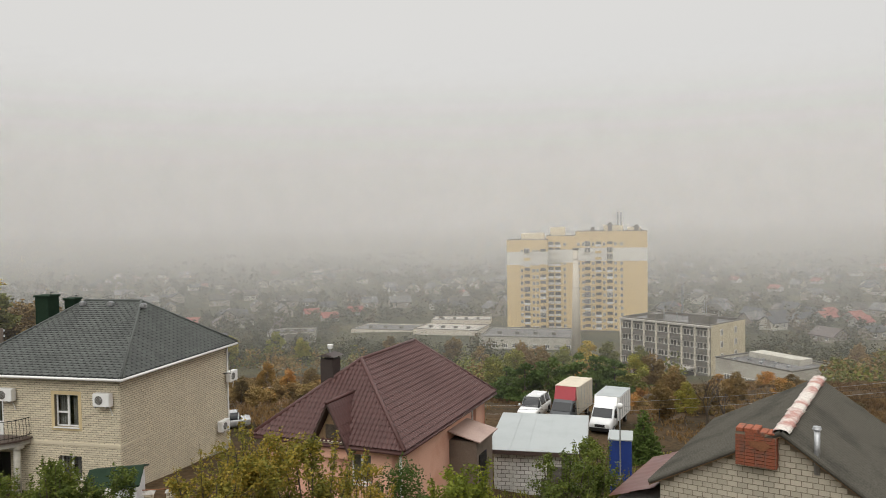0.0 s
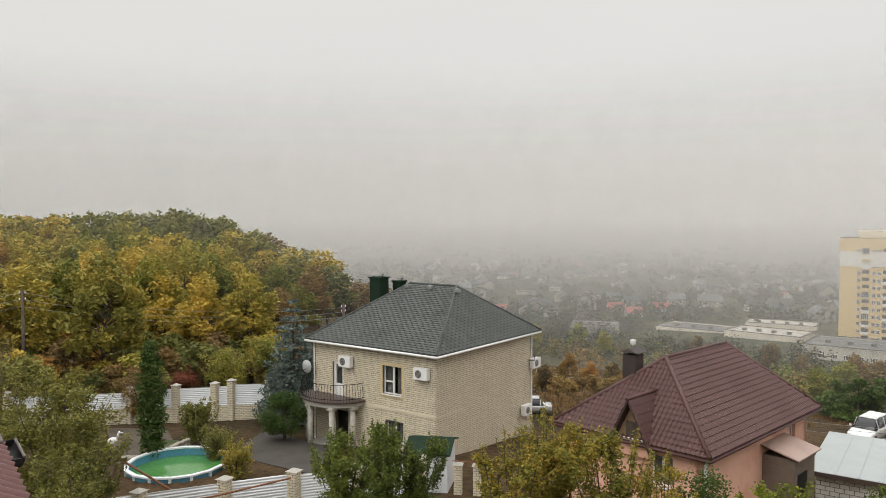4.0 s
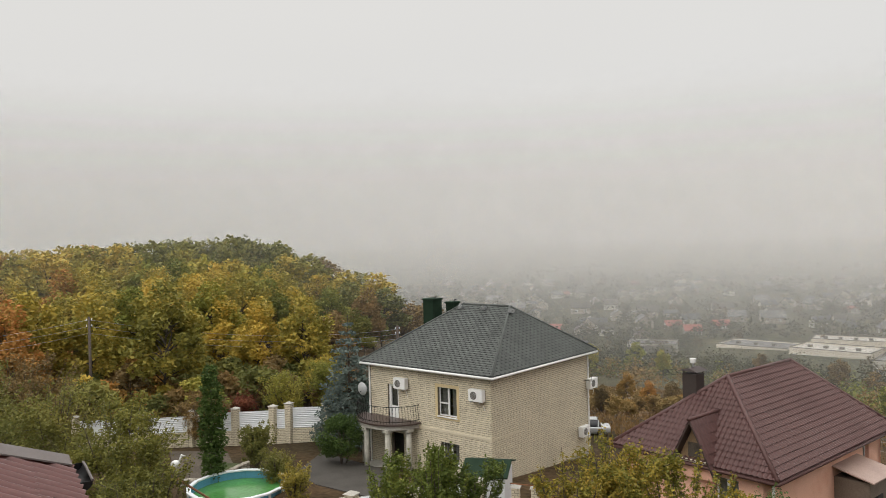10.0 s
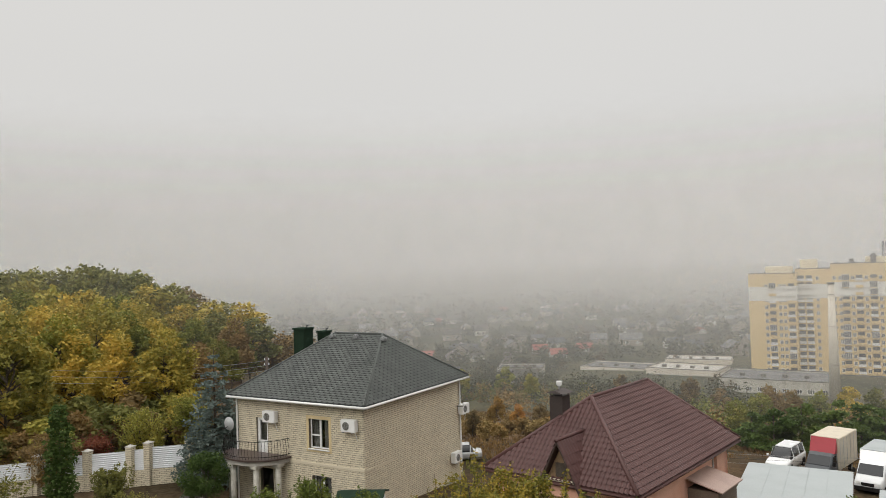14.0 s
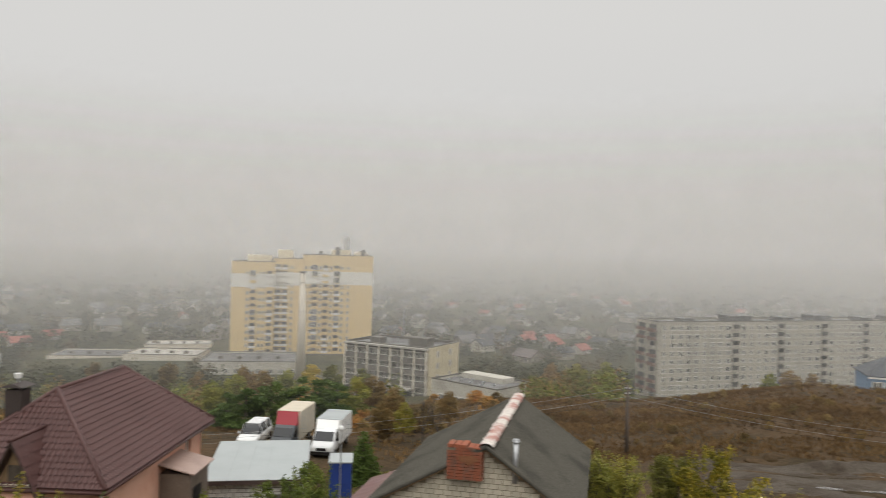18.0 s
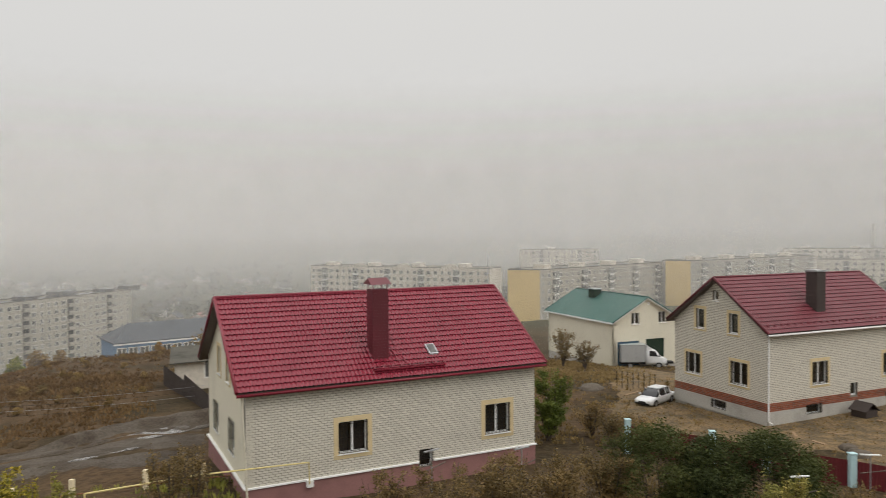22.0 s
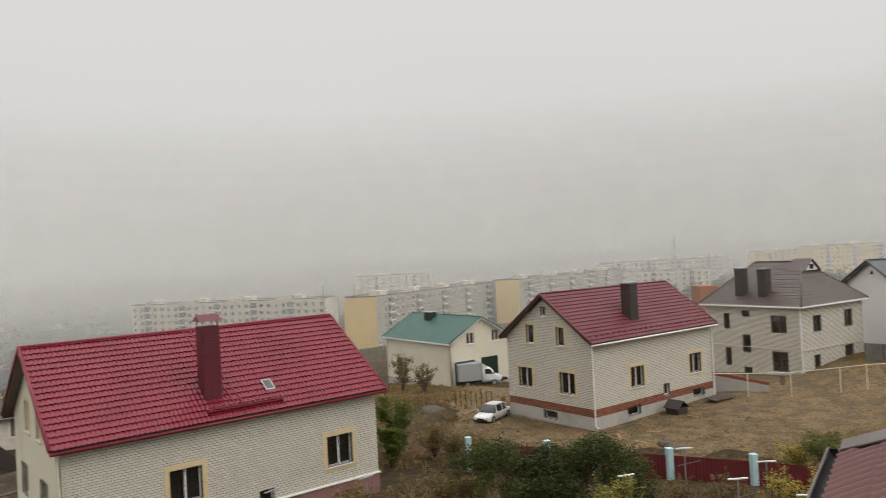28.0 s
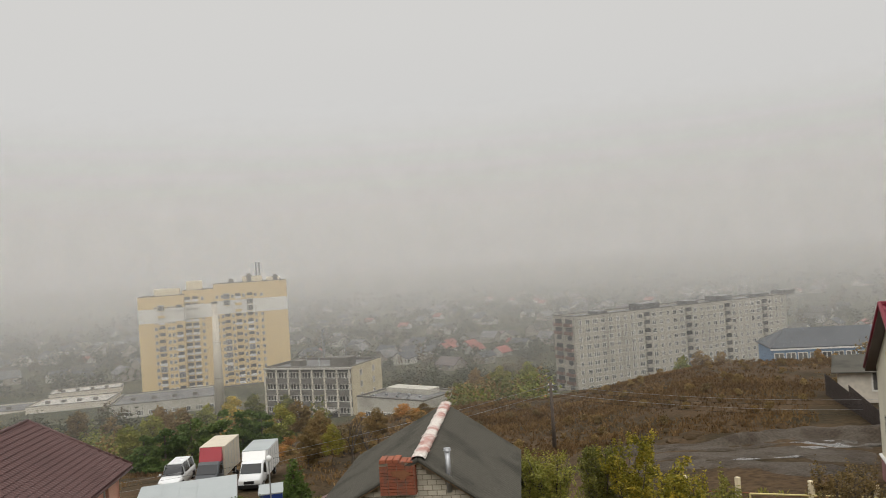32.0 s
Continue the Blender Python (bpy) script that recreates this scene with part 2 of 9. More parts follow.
    pool_blue=mat("pool_blue", (0.10, 0.30, 0.42), 0.4, var=0.1, scale=2, fine=20, bump=0.02),
    pool_rim=mat("pool_rim", (0.72, 0.76, 0.78), 0.4, var=0.05, scale=2, fine=20, bump=0.02),
    pool_water=mat("pool_water", (0.075, 0.235, 0.062), 0.06, var=0.15, scale=0.5, fine=6, bump=0.04, dist=0.01, spec=0.5),
    puddle=mat("puddle", (0.11, 0.10, 0.088), 0.04, var=0.1, scale=0.5, fine=5, bump=0.02, spec=0.6),
    car_white=mat("car_white", (0.72, 0.73, 0.73), 0.25, var=0.05, scale=2, fine=30, bump=0, coat=0.5),
    car_silver=mat("car_silver", (0.50, 0.51, 0.52), 0.3, metal=0.4, var=0.05, scale=2, fine=30, bump=0, coat=0.5),
    truck_red=mat("truck_red", (0.30, 0.025, 0.035), 0.4, var=0.1, scale=2, fine=30, bump=0),
    tarp=mat("tarp", (0.56, 0.50, 0.40), 0.8, var=0.12, scale=1.5, fine=20),
    van_grey=mat("van_grey", (0.42, 0.43, 0.43), 0.45, metal=0.2, var=0.08, scale=1.5, fine=20, bump=0),
    dark_glass=mat("dark_glass", (0.018, 0.020, 0.022), 0.06, var=0.1, scale=2, fine=20, bump=0, spec=0.6),
    rubber=mat("rubber", (0.02, 0.02, 0.02), 0.9, var=0.2, scale=5, fine=40),
    lamp_lens=mat("lamp_lens", (0.70, 0.70, 0.68), 0.15, var=0.1, scale=5, fine=40, bump=0),
    glass=glass_mat("window_glass"),
)
LEAF = dict(
    green=leaf_mat("leaf_green", [(0.094, 0.110, 0.030), (0.178, 0.193, 0.043), (0.305, 0.281, 0.059), (0.448, 0.352, 0.073)]),
    dark=leaf_mat("leaf_dark_green", [(0.073, 0.082, 0.029), (0.132, 0.139, 0.042), (0.206, 0.199, 0.053), (0.307, 0.251, 0.066)]),
    yellow=leaf_mat("leaf_yellow", [(0.139, 0.140, 0.040), (0.271, 0.241, 0.053), (0.449, 0.337, 0.065), (0.600, 0.394, 0.074)]),
    orange=leaf_mat("leaf_orange", [(0.158, 0.116, 0.041), (0.304, 0.183, 0.053), (0.436, 0.226, 0.063), (0.502, 0.213, 0.071)]),
    fresh=leaf_mat("leaf_fresh_green", [(0.085, 0.114, 0.018), (0.171, 0.198, 0.027), (0.279, 0.282, 0.038), (0.403, 0.324, 0.050)]),
    hedge=leaf_mat("leaf_hedge", [(0.024, 0.034, 0.013), (0.045, 0.057, 0.019), (0.074, 0.086, 0.026), (0.12, 0.116, 0.036)]),
    turning=leaf_mat("leaf_turning", [(0.083, 0.091, 0.022), (0.183, 0.175, 0.035), (0.354, 0.258, 0.044), (0.525, 0.270, 0.053)], patch_scale=1.1, spread=0.45, tree=0.25),
    orchard=leaf_mat("leaf_orchard", [(0.048, 0.070, 0.019), (0.098, 0.130, 0.028), (0.169, 0.198, 0.040), (0.325, 0.288, 0.057)], patch_scale=1.1, tree=0.25),
    olive=leaf_mat("leaf_olive", [(0.073, 0.079, 0.025), (0.143, 0.144, 0.036), (0.224, 0.209, 0.048), (0.308, 0.256, 0.055)], patch_scale=0.9, spread=0.45, tree=0.2),
    lime=leaf_mat("leaf_lime", [(0.085, 0.093, 0.016), (0.192, 0.177, 0.024), (0.362, 0.274, 0.034), (0.540, 0.353, 0.042)], patch_scale=1.0, spread=0.45, tree=0.2),
    haze=leaf_mat("leaf_valley", [(0.050, 0.054, 0.031), (0.087, 0.086, 0.046), (0.137, 0.121, 0.059), (0.196, 0.146, 0.070)], patch_scale=0.035, spread=0.12, tree=0.0, through_light=0.1),
    rust=leaf_mat("leaf_valley_rust", [(0.077, 0.062, 0.033), (0.131, 0.092, 0.043), (0.200, 0.125, 0.053)], patch_scale=0.035, spread=0.2, tree=0.0, through_light=0.1),
    brown=leaf_mat("leaf_brown", [(0.094, 0.073, 0.037), (0.165, 0.119, 0.052), (0.242, 0.160, 0.063), (0.297, 0.176, 0.066)]),
    red=leaf_mat("leaf_red", [(0.13, 0.052, 0.036), (0.21, 0.068, 0.046), (0.27, 0.105, 0.052)]),
    spruce=leaf_mat("needle_blue", [(0.072, 0.096, 0.082), (0.138, 0.174, 0.154), (0.240, 0.288, 0.258)]),
    pine=leaf_mat("needle_green", [(0.042, 0.072, 0.020), (0.078, 0.118, 0.029), (0.118, 0.158, 0.038)]),
    weed=leaf_mat("dry_weed", [(0.068, 0.046, 0.025), (0.125, 0.078, 0.039), (0.204, 0.128, 0.057), (0.296, 0.192, 0.080)], 0.9, patch_scale=0.16),
    hay=leaf_mat("dry_grass", [(0.123, 0.088, 0.040), (0.213, 0.148, 0.061), (0.312, 0.216, 0.090), (0.197, 0.164, 0.055)], 0.9, patch_scale=0.22),
)

# ---- building kit ----
def bm_box(bm, x0, y0, z0, x1, y1, z1):
    v = [bm.verts.new(p) for p in ((x0, y0, z0), (x1, y0, z0), (x1, y1, z0), (x0, y1, z0), (x0, y0, z1), (x1, y0, z1), (x1, y1, z1), (x0, y1, z1))]
    for f in ((3, 2, 1, 0), (4, 5, 6, 7), (0, 1, 5, 4), (1, 2, 6, 5), (2, 3, 7, 6), (3, 0, 4, 7)):
        bm.faces.new([v[i] for i in f])
    return v


def box(x0, y0, z0, x1, y1, z1, bevel=0.0):
    bm = bmesh.new()
    bm_box(bm, x0, y0, z0, x1, y1, z1)
    if bevel:
        bmesh.ops.bevel(bm, geom=bm.edges[:], offset=bevel, segments=2, affect="EDGES")
    return bm


def boxes(rows):
    bm = bmesh.new()
    for r in rows:
        bm_box(bm, *r)
    bmesh.ops.remove_doubles(bm, verts=bm.verts[:], dist=0.0004)
    return bm


def bm_tube(bm, a, b, r0, r1=None, seg=8, caps=True):
    a, b = Vector(a), Vector(b)
    r1 = r0 if r1 is None else r1
    d = (b - a).normalized()
    s = d.orthogonal().normalized()
    t = d.cross(s)
    rings = []
    for p, r in ((a, r0), (b, r1)):
        rings.append([bm.verts.new(p + r * (math.cos(6.28319 * i / seg) * s + math.sin(6.28319 * i / seg) * t)) for i in range(seg)])
    for i in range(seg):
        j = (i + 1) % seg
        bm.faces.new((rings[0][i], rings[0][j], rings[1][j], rings[1][i]))
    if caps:
        bm.faces.new(rings[0][::-1])
        bm.faces.new(rings[1])


def tube(a, b, r0, r1=None, seg=8):
    bm = bmesh.new()
    bm_tube(bm, a, b, r0, r1, seg)
    return bm


def pipe(points, r, seg=6):
    """One bent tube through the points."""
    pts = [Vector(p) for p in points]
    bm = bmesh.new()
    rings, side = [], None
    for i, p in enumerate(pts):
        d = (pts[min(i + 1, len(pts) - 1)] - pts[max(i - 1, 0)]).normalized()
        side = (side - d * side.dot(d)).normalized() if side and abs(side.dot(d)) < 0.95 else d.orthogonal().normalized()
        t = d.cross(side)
        rings.append([bm.verts.new(p + r * (math.cos(6.28319 * k / seg) * side + math.sin(6.28319 * k / seg) * t)) for k in range(seg)])
    for u, v in zip(rings, rings[1:]):
        for k in range(seg):
            j = (k + 1) % seg
            bm.faces.new((u[k], u[j], v[j], v[k]))
    bm.faces.new(rings[0][::-1])
    bm.faces.new(rings[-1])
    return bm


def prism(poly, off):
    """A flat polygon (3D points) pushed along the vector off."""
    bm = bmesh.new()
    bm_prism(bm, poly, off)
    return bm


def bm_prism(bm, poly, off):
    off = Vector(off)
    a = [bm.verts.new(p) for p in poly]
    b = [bm.verts.new(Vector(p) + off) for p in poly]
    bm.faces.new(a[::-1])
    bm.faces.new(b)
    for i in range(len(a)):
        j = (i + 1) % len(a)
        bm.faces.new((a[i], a[j], b[j], b[i]))


def mesh_of(name, bm, material):
    bmesh.ops.recalc_face_normals(bm, faces=bm.faces[:])
    me = bpy.data.meshes.new(name)
    bm.to_mesh(me)
    bm.free()
    for m in material if isinstance(material, (list, tuple)) else [material]:
        me.materials.append(m)
    return me


def raw_mesh(name, verts, faces, material):
    me = bpy.data.meshes.new(name)
    me.from_pydata(verts, [], faces)
    for m in material if isinstance(material, (list, tuple)) else [material]:
        me.materials.append(m)
    return me


def part(name, bm, material, parent, label="", smooth=False, kind=""):
    me = bm if isinstance(bm, bpy.types.Mesh) else mesh_of(name, bm, material)
    if smooth:
        me.polygons.foreach_set("use_smooth", [True] * len(me.polygons))
    ob = new(name, me)
    ob.parent = parent
    return tagged(ob, label=label, kind=kind)


def thing(name, label, category, m=None, group="", kind=""):
    ob = new(name)
    ob.empty_display_size = 0.2
    if m is not None:
        ob.matrix_world = m
    return tagged(ob, label, category, group, kind)


def solid(name, bm, material, label, category, m=None, group="", kind="", smooth=False):
    ob = part(name, bm, material, None, label, smooth, kind)
    if m is not None:
        ob.matrix_world = m
    return tagged(ob, label, category, group, kind)


def polar(az, d, z=0.0):
    return Vector((d * math.sin(radians(az)), d * math.cos(radians(az)), z))


def clip_poly(poly, a, b, c):
    """Keeps the part of a 2D polygon where a*x + b*y <= c."""
    out = []
    for i in range(len(poly)):
        p, q = poly[i], poly[(i + 1) % len(poly)]
        dp, dq = a * p[0] + b * p[1] - c, a * q[0] + b * q[1] - c
        if dp <= 0:
            out.append(p)
        if (dp < 0 < dq) or (dq < 0 < dp):
            t = dp / (dp - dq)
            out.append((p[0] + t * (q[0] - p[0]), p[1] + t * (q[1] - p[1])))
    return out


def facade(length, height, openings, limits=(), thick=0.3):
    """A wall in the plane y = 0, outside towards -y, with openings (x0, z0, x1, z1) right through it; limits: half planes that shape a gable."""
    xs = sorted({0.0, length, *[o[0] for o in openings], *[o[2] for o in openings]})
    zs = sorted({0.0, height, *[o[1] for o in openings], *[o[3] for o in openings]})
    bm = bmesh.new()
    for x0, x1 in zip(xs, xs[1:]):
        for z0, z1 in zip(zs, zs[1:]):
            if any(o[0] < (x0 + x1) / 2 < o[2] and o[1] < (z0 + z1) / 2 < o[3] for o in openings):
                continue
            poly = [(x0, z0), (x1, z0), (x1, z1), (x0, z1)]
            for a, b, c in limits:
                poly = clip_poly(poly, a, b, c)
                if len(poly) < 3:
                    break
            if len(poly) >= 3:
                bm_prism(bm, [(x, 0, z) for x, z in poly], (0, thick, 0))
    bmesh.ops.remove_doubles(bm, verts=bm.verts[:], dist=0.0005)
    return bm


def bricks(length, height, openings, limits=(), bw=0.244, bh=0.082, joint=0.021, proud=0.012):
    """Single bricks in running bond on the plane y = 0, for one joined mesh: verts and faces."""
    vs, fs = [], []
    row, z = 0, 0.0
    while z < height - bh * 0.5:
        x = -(bw + joint) / 2 * (row % 2)
        while x < length:
            x0, x1 = max(0, x), min(length, x + bw)
            cz = z + bh / 2
            cuts = [(x0, x1)]
            for o in openings:
                if o[1] < cz < o[3]:
                    cuts = [c for p, q in cuts for c in ((p, min(q, o[0])), (max(p, o[2]), q)) if c[1] - c[0] > 0.02]
            for x0, x1 in cuts:
                if x1 - x0 > 0.02 and all(a * (x1 if a > 0 else x0) + b * (z + bh) <= c for a, b, c in limits):
                    i, p = len(vs), -proud * random.uniform(0.6, 1.2)
                    vs += [(x0, 0, z), (x1, 0, z), (x1, 0, z + bh), (x0, 0, z + bh), (x0, p, z), (x1, p, z), (x1, p, z + bh), (x0, p, z + bh)]
                    fs += [(i + 4, i + 5, i + 6, i + 7), (i, i + 1, i + 5, i + 4), (i + 3, i + 7, i + 6, i + 2), (i, i + 4, i + 7, i + 3), (i + 1, i + 2, i + 6, i + 5)]
            x += bw + joint
        z += bh + joint
        row += 1
    return vs, fs


def tile_slope(eave0, eave1, top0, top1, wave=0.19, step=0.35, amp=0.03, lip=0.03, seg=3, material=None, soft_wave=False):
    """Pressed metal tile on the slope between an eave and a ridge: waves across it, a lip at every step up it."""
    e0, e1, t0, t1 = (Vector(p) for p in (eave0, eave1, top0, top1))
    u = (e1 - e0).normalized()
    up = t0 - e0 if (t0 - e0).length > (t1 - e1).length * 0.2 else t1 - e1
    up = (up - u * up.dot(u)).normalized()
    nrm = u.cross(up)
    if nrm.z < 0:
        nrm = -nrm
    length, rise = (e1 - e0).length, (t0 - e0).dot(up)
    l0, l1 = (t0 - e0).dot(u), (t1 - e0).dot(u)
    cols = max(2, int(length / wave) * seg)
    xs = [length * i / cols for i in range(cols + 1)]
    ds = []
    d = 0.0
    while d < rise - 0.02:
        lo, hi = d - (0.02 if d else 0), min(d + step + 0.02, rise)
        ds += [(lo, lip), (lo * 0.45 + hi * 0.55, lip * 0.5), (hi, -0.003)]
        d += step
    vs, fs = [], []
    n = cols + 1
    for d, h in ds:
        k = min(1, max(0, d / rise))
        a, b = l0 * k, length + (l1 - length) * k
        for x in xs:
            xx = min(max(x, a), b)
            w = (0.5 - 0.5 * math.cos(2 * math.pi * xx / wave)) ** 1.4 if soft_wave else abs(math.sin(math.pi * xx / wave)) ** 1.5 if amp else 0
            vs.append(e0 + u * xx + up * d + nrm * (h + amp * w))
    for j in range(len(ds) - 1):
        for i in range(cols):
            q = (j * n + i, j * n + i + 1, (j + 1) * n + i + 1, (j + 1) * n + i)
            if (vs[q[0]] - vs[q[1]]).length + (vs[q[2]] - vs[q[3]]).length > 1e-4:
                fs.append(q)
    me = raw_mesh("roof_slope", vs, fs, material)
    me.polygons.foreach_set("use_smooth", [True] * len(me.polygons))
    me.set_sharp_from_angle(angle=radians(60))
    return me


def shingle_slope(eave0, eave1, top0, top1, wide=0.36, high=0.17, thick=0.03, material=None):
    """Bitumen tabs in staggered rows on a slope, one small plate each."""
    e0, e1, t0, t1 = (Vector(p) for p in (eave0, eave1, top0, top1))
    u = (e1 - e0).normalized()
    up = t0 - e0
    up = (up - u * up.dot(u)).normalized()
    nrm = u.cross(up)
    if nrm.z < 0:
        nrm = -nrm
    length, rise = (e1 - e0).length, (t0 - e0).dot(up)
    l0, l1 = (t0 - e0).dot(u), (t1 - e0).dot(u)
    vs, fs = [], []
    j, d = 0, 0.0
    while d < rise:
        k = d / rise
        a, b = l0 * k, length + (l1 - length) * k
        x = math.floor(a / wide) * wide - wide * 0.5 * (j % 2)
        while x < b:
            x0, x1 = max(a, x), min(b, x + wide * 0.97)
            if x1 - x0 > 0.03:
                i = len(vs)
                c = 0.25 * (x1 - x0)
                lo, hi = e0 + up * d + nrm * (thick + 0.006 * random.random()), e0 + up * min(rise, d + high * 1.12) + nrm * 0.002
                vs += [lo + u * (x0 + c), lo + u * (x1 - c), lo + u * x1 + up * high * 0.45, hi + u * x1, hi + u * x0, lo + u * x0 + up * high * 0.45]
                fs.append((i, i + 1, i + 2, i + 3, i + 4, i + 5))
            x += wide
        d += high
        j += 1
    return raw_mesh("shingles", vs, fs, material)


def window_part(parent, x0, z0, x1, z1, y=0.0, trim=None, grille=False, drapes=None, mull=1, frame_m=None, sill=True, deep=0.14, trim_w=0.22):
    """A window in a wall whose outside is the plane y, seen from -y: frame with mullions, pane, sill, and what belongs to it."""
    fm = frame_m or M["white_plastic"]
    w, t = x1 - x0, 0.06
    rows = [(x0, y + deep, z0, x1, y + deep + 0.06, z0 + t), (x0, y + deep, z1 - t, x1, y + deep + 0.06, z1), (x0, y + deep, z0 + t, x0 + t, y + deep + 0.06, z1 - t), (x1 - t, y + deep, z0 + t, x1, y + deep + 0.06, z1 - t)]
    for i in range(mull):
        c = x0 + w * (i + 1) / (mull + 1)
        rows.append((c - 0.05, y + deep - 0.01, z0 + t, c + 0.05, y + deep + 0.055, z1 - t))
    win = part("window", boxes(rows), fm, parent)
    pane = part("pane", raw_mesh("pane", [(x0 + t, y + deep + 0.03, z0 + t), (x1 - t, y + deep + 0.03, z0 + t), (x1 - t, y + deep + 0.03, z1 - t), (x0 + t, y + deep + 0.03, z1 - t)], [(0, 1, 2, 3)], M["glass"]), None, win)
    pane.visible_shadow = False
    if drapes:
        bm = bmesh.new()
        n = 14
        for a, b in ((x0, x0 + w * 0.42), (x1 - w * 0.42, x1)):
            vs = [(a + (b - a) * i / n, y + deep + 0.2 + 0.03 * math.sin(i * 2.2), z) for i in range(n + 1) for z in (z0 - 0.05, z1 + 0.05)]
            vv = [bm.verts.new(v) for v in vs]
            for i in range(n):
                bm.faces.new((vv[2 * i], vv[2 * i + 2], vv[2 * i + 3], vv[2 * i + 1]))
        part("curtain", bm, drapes, win)
    if sill:
        part("sill", box(x0 - 0.05, y - 0.07, z0 - 0.05, x1 + 0.05, y + deep, z0 - 0.005, 0.008), M["white_plastic"], win)
    if trim:
        g = trim_w
        rows = [(x0 - g, y - 0.022, z0 - g, x1 + g, y + 0.03, z0 - 0.055), (x0 - g, y - 0.022, z1, x1 + g, y + 0.03, z1 + g), (x0 - g, y - 0.022, z0 - 0.05, x0, y + 0.03, z1), (x1, y - 0.022, z0 - 0.05, x1 + g, y + 0.03, z1)]
        part("surround", boxes(rows), trim, win, "ochre brick surround")
    if grille:
        bm = bmesh.new()
        for i in range(8):
            x = x0 + w * i / 7
            bm_tube(bm, (x, y - 0.05, z0), (x, y - 0.05, z1), 0.009, seg=4)
        for z in (z0 + 0.1, (z0 + z1) / 2, z1 - 0.1):
            bm_tube(bm, (x0 - 0.03, y - 0.05, z), (x1 + 0.03, y - 0.05, z), 0.011, seg=4)
        part("grille", bm, M["black_iron"], win, "black iron window grille")
    return win


# ---- ground: one sheet, from the garden slope down into the valley ----
RADII = (0, 20, 40, 60, 100, 180, 260, 400, 900)
SLOPES = {  # heights below the eye along some headings
    -150: (-9, -9.5, -9.5, -9.5, -9.5, -9, -8, -6, 0),
    -60: (-9, -10.3, -11.3, -12, -13, -14, -15, -18, -26),
    -38: (-9, -10.4, -11.9, -12.4, -14, -20, -28, -42, -58),
    -18: (-9, -10.3, -12.2, -14.5, -21, -34, -46, -57, -60),
    10: (-9, -10.8, -14.9, -15.9, -24, -38, -48, -53, -60),
    32: (-9, -9.8, -12, -16.4, -19.5, -35, -48, -54, -60),
    50: (-9, -9.7, -11.4, -12.9, -15, -33, -47, -57, -60),
    70: (-9, -10.8, -11.9, -12.3, -15.4, -23, -36, -48, -58),
    95: (-9, -10.4, -11.45, -11.7, -16.2, -20, -27, -36, -46),
    112: (-9, -10.3, -11.25, -10.95, -13.2, -15, -19, -26, -36),
    130: (-9, -9.8, -10.6, -10.0, -11, -12, -16, -22, -28),
}
HEADINGS = sorted(SLOPES)


def ground_z(x, y):
    r, az = math.hypot(x, y), math.degrees(math.atan2(x, y))
    if az < HEADINGS[0]:
        az += 360
    keys = HEADINGS + [HEADINGS[0] + 360]
    i = max(k for k in range(len(keys) - 1) if keys[k] <= az)
    f = (az - keys[i]) / (keys[i + 1] - keys[i])
    f = f * f * (3 - 2 * f)

    def along(p):
        return float(np.interp(r, RADII, p))

    h = along(SLOPES[keys[i]]) * (1 - f) + along(SLOPES[keys[i + 1] if keys[i + 1] in SLOPES else HEADINGS[0]]) * f
    bumps = min(1, r / 60)
    h += bumps * 0.5 * noise.noise((x * 0.03, y * 0.03, 1.3)) + 0.12 * bumps * noise.noise((x * 0.2, y * 0.2, 4.1))
    if 52 < r < 110 and 112 < az < 131:  # the bank below a yard wall
        k, f = min(1, (r - 52) / 10), 1 - abs(az - 121.5) / 9.5
        h += 1.15 * k * k * (3 - 2 * k) * min(1, max(0, f) * 2) * min(1, (110 - r) / 30)
    if r > 900:
        h += (r - 900) * 0.004
    return h


def on_ground(az, d, up=0.0):
    p = polar(az, d)
    return Vector((p.x, p.y, ground_z(p.x, p.y) + up))


def build_ground():
    rings = [0.5]
    while rings[-1] < 4600:
        rings.append(rings[-1] + max(1.0, rings[-1] * 0.035))
    n = 240
    vs = [Vector((0, 0, ground_z(0, 0)))]
    for r in rings:
        for i in range(n):
            p = polar(360 * i / n - 150, r)
            vs.append(Vector((p.x, p.y, ground_z(p.x, p.y))))
    fs = [(0, 1 + (i + 1) % n, 1 + i) for i in range(n)]
    for j in range(len(rings) - 1):
        for i in range(n):
            k = (i + 1) % n
            fs.append((1 + j * n + i, 1 + j * n + k, 1 + (j + 1) * n + k, 1 + (j + 1) * n + i))
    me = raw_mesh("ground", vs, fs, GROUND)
    me.polygons.foreach_set("use_smooth", [True] * len(me.polygons))
    tagged(new("ground", me), "brown autumn hillside of earth and dry grass falling to a valley", "ground", kind="structure")


